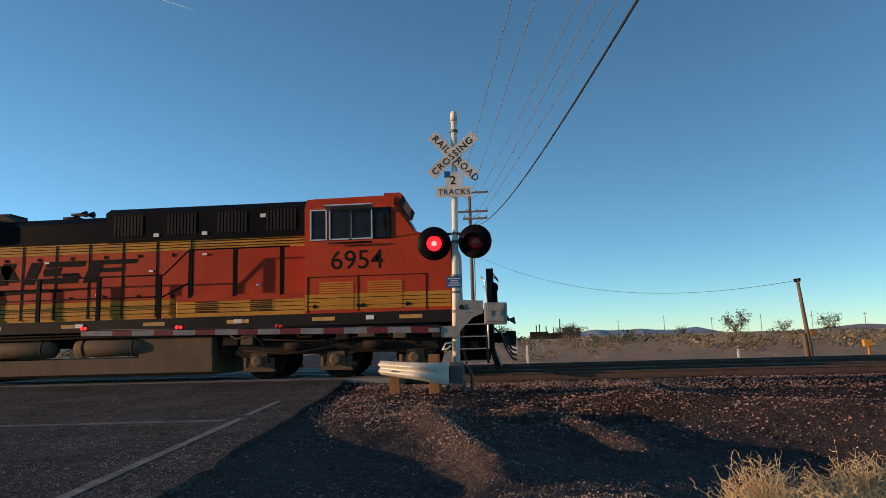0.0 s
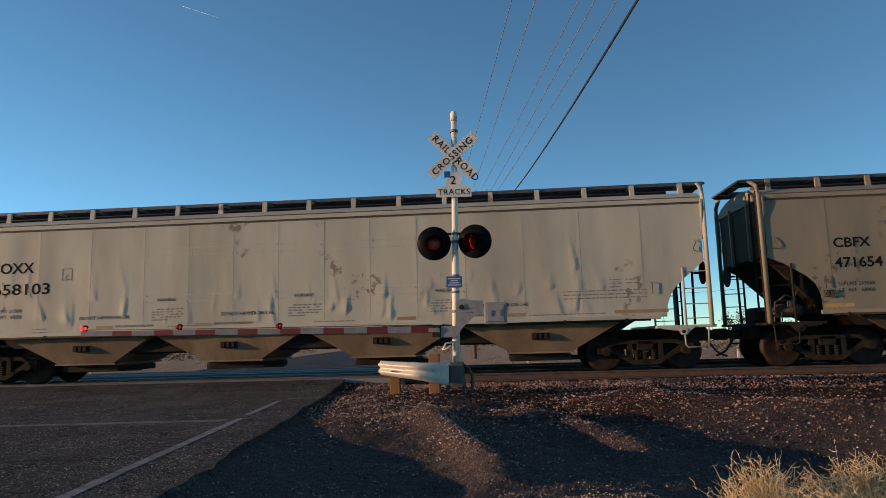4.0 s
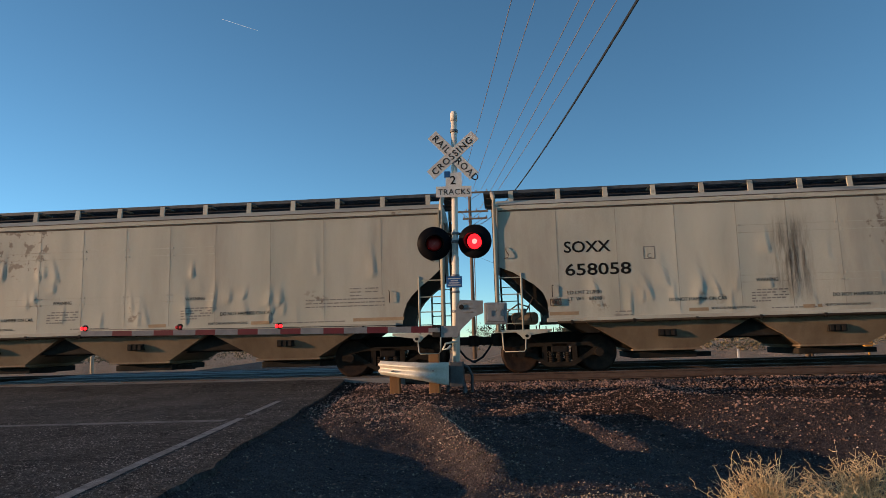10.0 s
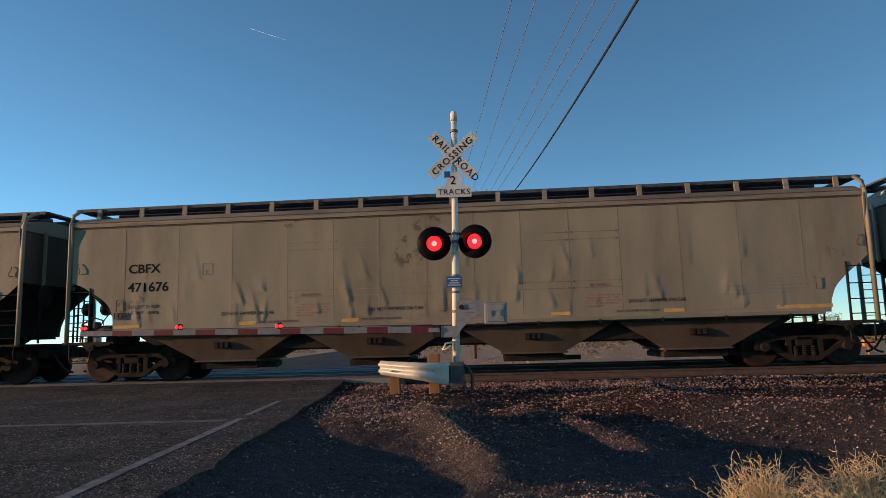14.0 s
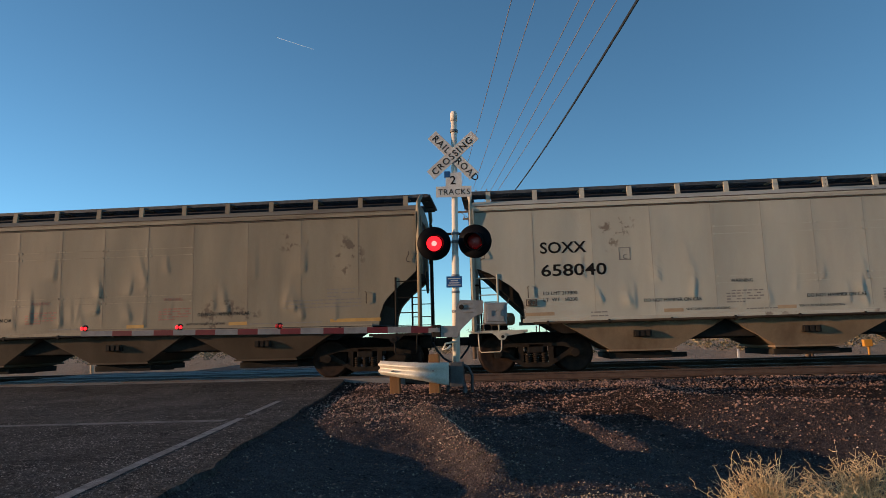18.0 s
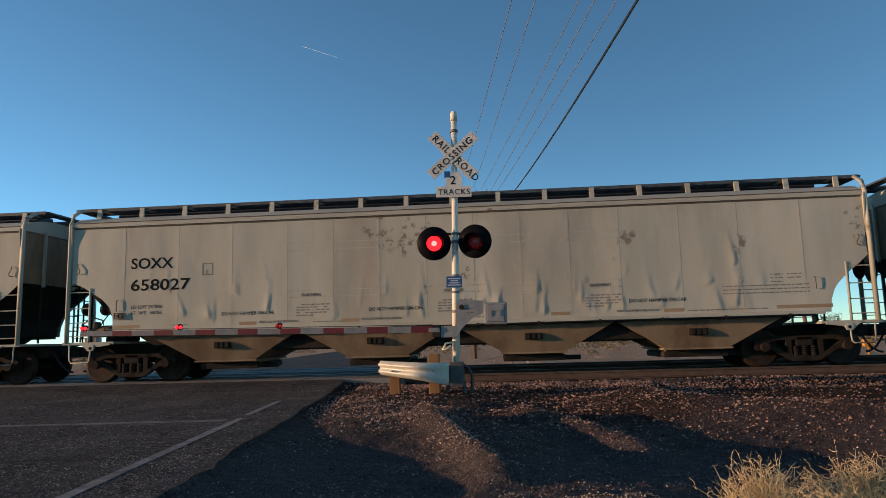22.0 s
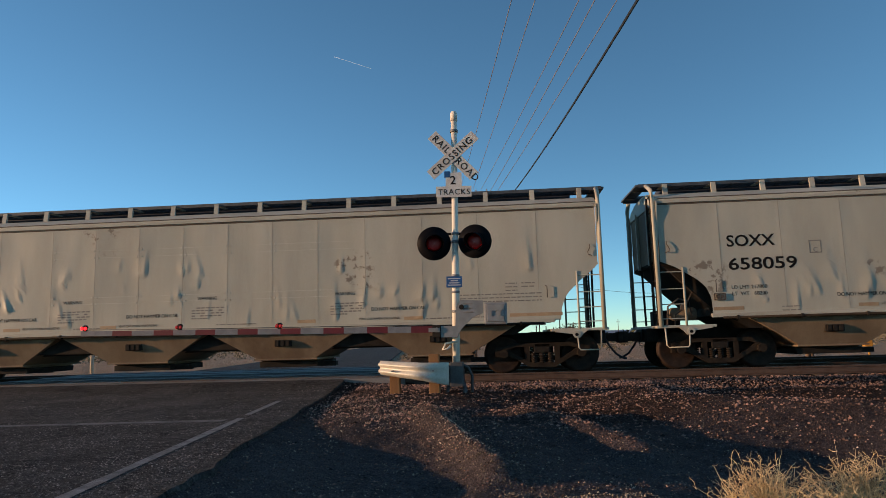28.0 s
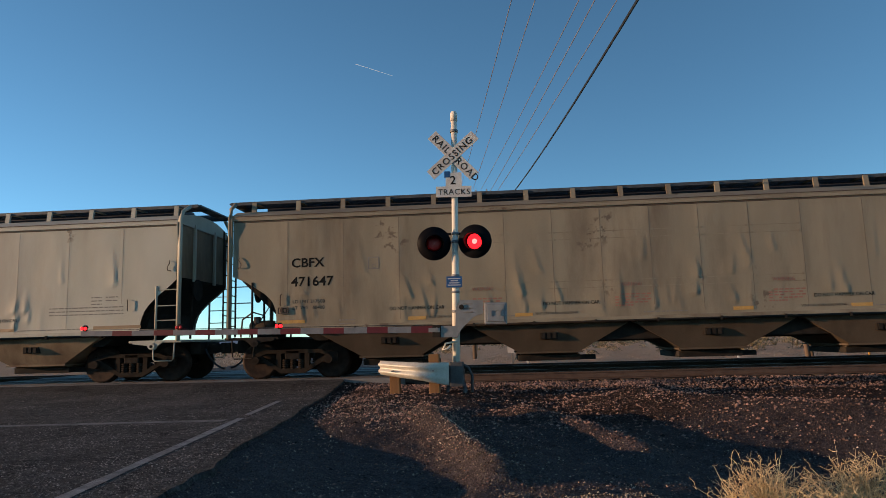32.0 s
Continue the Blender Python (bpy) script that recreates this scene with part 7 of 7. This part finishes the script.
# single shrubs on the sand nearer the tracks
for x, y, w, h in ((16.5, 50, 1.3, 0.9), (17.8, 49.5, 0.9, 0.7), (6.3, 47, 0.6, 0.4), (21.8, 51, 1.0, 0.6), (12.3, 52, 0.7, 0.4), (26, 52, 1.6, 1.0),
                   (3.2, 43, 0.8, 0.5), (1.6, 39, 0.9, 0.5), (-6.0, 46, 1.0, 0.7), (9.5, 58, 0.8, 0.5), (30, 60, 1.8, 1.2), (24, 64, 1.2, 0.9)):
    verts, faces = [], []
    clump(verts, faces, rng, 0, 0, 0, w, h, 110)
    ob = new("desert_shrub", stuff_mesh("desert_shrub", verts, faces, M_SCRUB))
    ob.matrix_basis = pose(x, y, land(x, y) - 0.03)
    tagged(ob, "pale dry shrub on bare sand", "shrub", "shrubs on the sand")


def tree(x, y, height, spread, label, seed, dense=900):
    r = random.Random(seed)
    top = thing("tree", pose(x, y, land(x, y) - 0.1), label, "tree", "desert trees")
    bm = B()
    tips = []
    tube(bm, [(0, 0, 0), (0.1 * spread, 0, height * 0.25), (0.05 * spread, 0.05, height * 0.45)], 0.05 * height, 7, 0.028 * height)
    for k in range(9):
        a = k * 2.4 + r.random()
        d = Vector((math.cos(a), math.sin(a) * 0.8, 0))
        b0 = Vector((0.06 * spread, 0, height * (0.22 + 0.025 * k)))
        p1 = b0 + d * spread * 0.4 * r.uniform(0.7, 1.2) + Vector((0, 0, height * 0.18))
        p2 = p1 + d * spread * 0.4 * r.uniform(0.5, 1.1) + Vector((0, 0, height * r.uniform(0.12, 0.4)))
        tube(bm, [b0, p1, p2], 0.022 * height, 5, 0.006 * height)
        tips += [p1, (p1 + p2) / 2, p2, p2]
    part("trunk", bm, M_POLE, top)
    verts, faces = [], []
    for _ in range(dense):
        c = r.choice(tips)
        p = c + Vector((r.gauss(0, 0.15) * spread, r.gauss(0, 0.15) * spread, r.gauss(0, 0.09) * height))
        s = 0.045 * height * r.uniform(0.6, 1.4)
        k = len(verts)
        for _c in range(3):
            verts.append((p.x + s * r.uniform(-1, 1), p.y + s * r.uniform(-1, 1), max(0.1 * height, p.z + s * r.uniform(-1, 1))))
        faces.append((k, k + 1, k + 2))
    part("crown", stuff_mesh("crown", verts, faces, M_LEAF), None, top)
    return top


tree(50.5, 150, 5.4, 3.6, "spreading dark tree on the desert plain", 3)
tree(42.0, 160, 3.2, 1.2, "small dark upright tree on the desert plain", 4, 400)
tree(19.5, 190, 4.6, 4.8, "broad dark round tree on the desert plain", 6, 1500)
tree(98, 210, 6.0, 4.0, "tall dark tree near the hills", 8, 700)
tree(87, 215, 4.5, 3.0, "dark tree near the hills", 9, 600)
tree(-3.0, 180, 5.0, 7.0, "broad dark tree thicket on the plain", 11, 1500)


def ridge(name, x0, x1, y, peaks, depth, material, label):
    """A far hill: a crest line with slopes before and behind it."""
    verts, faces = [], []
    n = 60
    for i in range(n + 1):
        u = i / n
        x = x0 + (x1 - x0) * u
        z = sum(h * math.exp(-((u - c) / w) ** 2) for c, w, h in peaks) * (1 + 0.18 * noise.noise((u * 14, 1.0, y))) * math.sin(math.pi * min(1, max(0, u))) ** 0.5
        for k, (dy, f) in enumerate(((-depth, 0.0), (-depth * 0.45, 0.55 + 0.15 * noise.noise((u * 20, 3, y))), (0, 1.0), (depth, 0.0))):
            verts.append((x, y + dy, -3 + (z + 3) * f))
    for i in range(n):
        for k in range(3):
            a = i * 4 + k
            faces.append((a, a + 4, a + 5, a + 1))
    ob = new(name, stuff_mesh(name, verts, faces, material))
    return tagged(ob, label, "hills", kind="structure")


ridge("backdrop_hills", 100, 900, 2600, ((0.15, 0.05, 26), (0.3, 0.12, 18), (0.55, 0.2, 20), (0.8, 0.08, 24)), 250, M_HILL_BLUE, "low mesas on the horizon, coloured blue for haze")
ridge("backdrop_hills", 560, 1500, 1500, ((0.22, 0.08, 12), (0.42, 0.07, 26), (0.55, 0.09, 38), (0.8, 0.15, 34)), 250, M_HILL, "brown rocky hills on the horizon")
ridge("backdrop_hills", -2600, 100, 2800, ((0.2, 0.1, 30), (0.5, 0.15, 24), (0.8, 0.1, 20)), 250, M_HILL_BLUE, "low mesas on the horizon, coloured blue for haze")

# a far line of poles and a small works on the plain
for k in range(9):
    x = 46 + k * 26
    ob = thing("utility_pole", pose(x, 420 - k * 5, -0.6), "distant wooden utility pole on the plain", "utility pole", "distant pole line")
    part("shaft", tube(B(), [(0, 0, 0), (0, 0, 10.0 + (k * 7 % 3))], 0.16, 5), M_POLE, ob)
    part("crossarm", box(B(), -1.1, 1.1, -0.08, 0.08, 9.2, 9.4), M_POLE, ob)
works = thing("industrial_works", pose(33, 420, -0.5), "distant dark industrial works with stacks and silos", "building")
for k, (x0, x1, z1) in enumerate(((-14, -3, 4.6), (-3, 6, 3.6), (6, 9, 6.6), (10, 13, 7.0), (14, 16.5, 6.4))):
    part("block" if k < 2 else "silo", box(B(), x0, x1, -3, 3, 0, z1, 0.1), M_BROWN if k < 2 else M_TANK, works)
for x, z in ((-10, 8.5), (-8, 9.0), (-4, 8.0), (0.5, 7.0), (4.5, 12.0)):
    part("stack", tube(B(), [(x, 0, 0), (x, 0, z)], 0.35, 6), M_STEEL_DARK, works)


# ---- stones and dry brush near the eye ----
def stony(x, y):
    """How thickly stones lie: on the banks, round the foot of the signal and along the ballast; sparse in the hollows,
    to keep their shade dark.
    """
    k = bank(x, y, ((-1.05, 9.2), (-0.60, 7.9), (-0.08, 6.25)), 0.42, 1.0)
    k += bank(x, y, ((-3.0, 13.0), (-2.2, 10.9), (-1.3, 9.6)), 0.9, 0.6)
    k += bank(x, y, ((0.35, 10.2), (0.95, 8.9), (1.45, 7.7)), 0.5, 0.9)
    k += bank(x, y, ((1.6, 12.0), (3.6, 10.6), (5.6, 9.0), (9.0, 7.6)), 1.0, 0.75)
    k += bank(x, y, ((-2.0, 14.6), (3.2, 14.6)), 1.3, 0.9) + bank(x, y, ((-3.0, 16.3), (16.0, 16.3)), 0.7, 1.0)
    return min(1.0, k)


def stones():
    r = random.Random(21)
    verts, faces = [], []
    for _ in range(76000):
        y = 4.3 + 11.9 * r.random() ** 0.8
        x = r.uniform(road_x(y) + 0.75, 0.62 * y + 1.5)
        thick = stony(x, y) * (0.75 + 0.9 * noise.noise((x * 1.7, y * 1.7, 9.0)))
        if r.random() > 0.16 + 0.84 * thick:
            continue
        s = 0.005 + 0.012 * r.random() ** 3.0 if y < 8.5 else 0.007 + 0.022 * r.random() ** 4.0
        z = land(x, y)
        k = len(verts)
        for v in ((1, 0, 0), (-1, 0, 0), (0, 1, 0), (0, -1, 0), (0, 0, 1), (0, 0, -1)):
            verts.append((x + s * v[0] * r.uniform(0.6, 1.5), y + s * v[1] * r.uniform(0.6, 1.5), z + s * 0.25 + s * v[2] * r.uniform(0.5, 1.0)))
        faces += [(k, k + 2, k + 4), (k + 2, k + 1, k + 4), (k + 1, k + 3, k + 4), (k + 3, k, k + 4),
                  (k + 2, k, k + 5), (k + 1, k + 2, k + 5), (k + 3, k + 1, k + 5), (k, k + 3, k + 5)]
    return stuff_mesh("loose_stones", verts, faces, M_ROCK)


tagged(new("loose_stones", stones()), "loose reddish stones scattered over dark gravel", "stones", kind="stuff")


def pebbles():
    """Fine pale pebbles strewn over the cinders, thickest on the banks near the road."""
    r = random.Random(27)
    verts, faces = [], []
    for _ in range(60000):
        y = 4.5 + 8.0 * r.random() ** 1.2
        x = r.uniform(road_x(y) + 0.72, 0.45 * y + 0.8)
        heap = bank(x, y, ((-1.05, 9.2), (-0.60, 7.9), (-0.08, 6.25)), 0.40, 1.0) + bank(x, y, ((0.05, 4.85), (0.9, 4.7)), 0.35, 0.8)
        heap += bank(x, y, ((-3.2, 12.4), (-2.4, 10.6), (-1.3, 9.4)), 0.8, 0.5)
        if r.random() > 0.14 + 0.86 * heap:
            continue
        s = 0.004 + 0.009 * r.random() ** 2.5
        z = land(x, y)
        k = len(verts)
        for v in ((1, 0, 0), (-1, 0, 0), (0, 1, 0), (0, -1, 0), (0, 0, 1)):
            verts.append((x + s * v[0] * r.uniform(0.6, 1.5), y + s * v[1] * r.uniform(0.6, 1.5), z - 0.001 + s * v[2] * r.uniform(0.6, 1.3)))
        faces += [(k, k + 2, k + 4), (k + 2, k + 1, k + 4), (k + 1, k + 3, k + 4), (k + 3, k, k + 4)]
    return stuff_mesh("tan_pebbles", verts, faces, M_PEBBLE)


tagged(new("tan_pebbles", pebbles()), "fine tan pebbles strewn over dark gravel", "stones", kind="stuff")


def chippings():
    """Small stones that stand out of the worn road surface."""
    r = random.Random(23)
    verts, faces = [], []
    for _ in range(42000):
        y = 4.2 + 11.0 * r.random() ** 1.15
        x = road_x(y) + 0.64 - min(8.5, 0.8 + 0.62 * y) * r.random()
        s = 0.005 + 0.009 * r.random() ** 2
        z = road_top(y)
        k = len(verts)
        for v in ((1, 0, 0), (-1, 0, 0), (0, 1, 0), (0, -1, 0), (0, 0, 1)):
            verts.append((x + s * v[0] * r.uniform(0.6, 1.5), y + s * v[1] * r.uniform(0.6, 1.5), z - 0.001 + s * v[2] * r.uniform(0.3, 0.75)))
        faces += [(k, k + 2, k + 4), (k + 2, k + 1, k + 4), (k + 1, k + 3, k + 4), (k + 3, k, k + 4)]
    return stuff_mesh("road_chippings", verts, faces, M_CHIP)


tagged(new("road_chippings", chippings()), "small grey chippings standing out of worn asphalt", "stones", kind="stuff")


def ballast_stones():
    r = random.Random(22)
    verts, faces = [], []
    for _ in range(7000):
        y = TRACK[0] - 1.30 - 1.6 * r.random()
        x = r.uniform(-3.2, 16)
        s = 0.012 + 0.022 * r.random()
        o = TRACK[0] - y
        z = -0.22 if o < 1.2 else max(-0.22 - (o - 1.2) * 0.35, land(x, y))
        k = len(verts)
        for v in ((1, 0, 0), (-1, 0, 0), (0, 1, 0), (0, -1, 0), (0, 0, 1), (0, 0, -1)):
            verts.append((x + s * v[0] * r.uniform(0.6, 1.4), y + s * v[1] * r.uniform(0.6, 1.4), z + s * 0.4 + s * v[2] * r.uniform(0.5, 1.1)))
        faces += [(k, k + 2, k + 4), (k + 2, k + 1, k + 4), (k + 1, k + 3, k + 4), (k + 3, k, k + 4),
                  (k + 2, k, k + 5), (k + 1, k + 2, k + 5), (k + 3, k + 1, k + 5), (k, k + 3, k + 5)]
    return stuff_mesh("ballast_stones", verts, faces, M_ROCK)


tagged(new("ballast_stones", ballast_stones()), "loose reddish ballast stones beside the rail", "stones", kind="stuff")


def dry_bush(x, y, reach, height, seed, twigs):
    r = random.Random(seed)
    top = thing("dry_bush", pose(x, y, land(x, y) - 0.02), "sunlit straw-coloured dry bush of tangled twigs", "bush", "dry bushes")
    stems, crown = B(), B()
    for _ in range(twigs):
        a = r.random() * 6.283
        lean_ = r.random() ** 0.7
        d = Vector((math.cos(a) * lean_ * reach, math.sin(a) * lean_ * reach * 0.7, height * (1.05 - 0.35 * lean_ ** 2) * r.uniform(0.55, 1.05)))
        base = Vector((r.gauss(0, 0.12) * reach, r.gauss(0, 0.12) * reach, 0))
        pts, n = [], 7
        for k in range(n + 1):
            u = k / n
            pts.append(base + Vector((d.x * u, d.y * u, d.z * u ** 0.85)) + Vector((r.gauss(0, 0.014), r.gauss(0, 0.014), r.gauss(0, 0.008))) * (1 if k else 0))
        tube(stems, pts, 0.0042, 3, 0.0014, caps=False)
        for k in range(3, n + 1):
            for _b in range(2):
                q = pts[k]
                e = Vector((r.gauss(0, 1), r.gauss(0, 1), r.uniform(0.1, 1.3))).normalized() * r.uniform(0.02, 0.07)
                m = q + e * 0.5 + Vector((r.gauss(0, 0.006), r.gauss(0, 0.006), r.gauss(0, 0.006)))
                tube(crown, [q, m, q + e], 0.0018, 3, 0.0010, caps=False)
    part("stem_tangle", finish(stems, "stem_tangle", M_STRAW), None, top)
    part("twig_crown", finish(crown, "twig_crown", M_STRAW), None, top)
    return top


dry_bush(1.50, 4.15, 0.34, 0.48, 1, 260)
dry_bush(2.08, 4.30, 0.36, 0.46, 2, 200)
dry_bush(1.75, 3.85, 0.40, 0.36, 3, 200)

# unseen tall roadside shrubs, added behind and beside the eye to lay long shade over the gravel
for k, (x, y, w, h) in enumerate(((-20, -9.5, 2.0, 2.2), (-19, -7.2, 2.0, 2.1))):
    verts, faces = [], []
    clump(verts, faces, random.Random(40 + k), 0, 0, 0, w, h, 1100)
    ob = new("roadside_shrub", stuff_mesh("roadside_shrub", verts, faces, M_SCRUB_GREEN))
    ob.matrix_basis = pose(x, y, land(x, y) - 0.05)
    tagged(ob, "unseen dense dark green shrub added for its shade", "shrub", "roadside shrubs")

# ---- vapour trail ----
bm = B()
tube(bm, [(-75, 0, 30), (-30, 0, 12), (30, 0, -12), (75, 0, -30)], 0.35, 6, 1.0)
TRAIL = tagged(part("vapour_trail", bm, M_CONTRAIL), "short white vapour trail high in the sky, glowing as if sunlit", "vapour trail")


# ---- motion ----
# how far the train runs ahead of an even speed, in metres
SURGE = ((0.0, 0.79), (1.0, 0.63), (2.0, 0.20), (3.0, 0.24), (3.5, 0.24), (6.0, 0.02), (7.0, -0.06), (8.0, 0.30), (9.0, 0.21), (10.0, -0.31), (11.0, -0.51),
         (12.0, -0.47), (13.0, -0.40), (14.0, -0.40), (17.0, -0.20), (18.0, -0.18), (19.0, -0.26), (20.0, 0.23), (21.0, 0.31), (22.0, 0.30),
         (23.0, 0.30), (24.0, 0.35), (25.0, 0.35), (28.0, -0.13), (29.0, -0.15), (30.0, -0.14), (31.0, -0.22), (32.0, 0.19))


def train_rows(lead, offset):
    """The train runs at an even speed; lead is when the coupling behind the car passes the mark at x = -10.35."""
    return [(t, pose(-10.346 + SPEED * (t - lead) + offset + slack, TRACK[0], 0)) for t, slack in SURGE]


def wheel_rows(home, lead, offset, back):
    """A wheelset turns as its car rolls past the crossing, and is left at rest far up and down the line."""
    first = max(0, int((lead - (offset + 26) / SPEED) * FPS))
    last = min(32 * FPS, int((lead + (24 - offset) / SPEED) * FPS))
    rows = [(0.0, home)] if first > 0 else []
    for k in range(max(0, last - first) + 1):
        rows.append(((first + k) / FPS, home @ Matrix.Rotation(radians(86 * k) * (-1 if back else 1), 4, "Y")))
    if rows[-1][0] < 31.95:
        rows.append((32.0, rows[-1][1]))
    return rows


def flash_rows(at, t0, t1, axis):
    """A lens plate that turns its lit face out at the times t0 + n * 0.9615 and its dark face at t1 + n * 0.9615."""
    flips = []
    for n in range(-3, 36):
        flips += [(t0 + n * 0.9615, True), (t1 + n * 0.9615, False)]
    flips = sorted(f for f in flips if 0.06 < f[0] < 31.94)
    lit = not flips[0][1]
    ang = 180 if lit else 0
    rows = [(0.0, at @ Matrix.Rotation(radians(ang), 4, axis))]
    for t, on in flips:
        for k in range(4):
            rows.append((t + (k - 1.5) / FPS, at @ Matrix.Rotation(radians(ang + 60 * k), 4, axis)))
        ang += 180
    rows.append((32.0, at @ Matrix.Rotation(radians(ang), 4, axis)))
    return rows


def motions():
    lead0 = 6.0 - PITCH_CAR / SPEED * 3
    for i, car in enumerate(HOPPERS):
        walk(car, train_rows(lead0 + i * PITCH_CAR / SPEED, PITCH_CAR / 2))
        for w in WHEELS[car]:
            walk(w, wheel_rows(w.matrix_basis.copy(), lead0 + i * PITCH_CAR / SPEED, PITCH_CAR / 2, False))
    lead = lead0 - PITCH_CAR / SPEED
    for loco in LOCOS[::-1]:
        turn = Matrix.Rotation(math.pi, 4, "Z") if loco.get("turned") else Matrix()
        walk(loco, [(t, m @ turn) for t, m in train_rows(lead, PITCH_LOCO / 2)])
        for w in WHEELS[loco]:
            walk(w, wheel_rows(w.matrix_basis.copy(), lead, PITCH_LOCO / 2, loco.get("turned")))
        lead -= PITCH_LOCO / SPEED
    for lens, side in LENSES:
        if side == "left":
            walk(lens, flash_rows(lens.matrix_basis.copy(), 1.42, 2.005, "Z"))
        else:
            walk(lens, flash_rows(lens.matrix_basis.copy(), 2.10, 1.58, "Z"))
    walk(TRAIL, [(0.0, pose(-1276, 2500, 1402)), (6.0, pose(-1117, 2500, 1339)), (13.0, pose(-913, 2500, 1256)), (19.0, pose(-746, 2500, 1187)),
                 (23.0, pose(-654, 2500, 1148)), (28.0, pose(-539, 2500, 1102)), (32.0, pose(-452, 2500, 1066))])


motions()
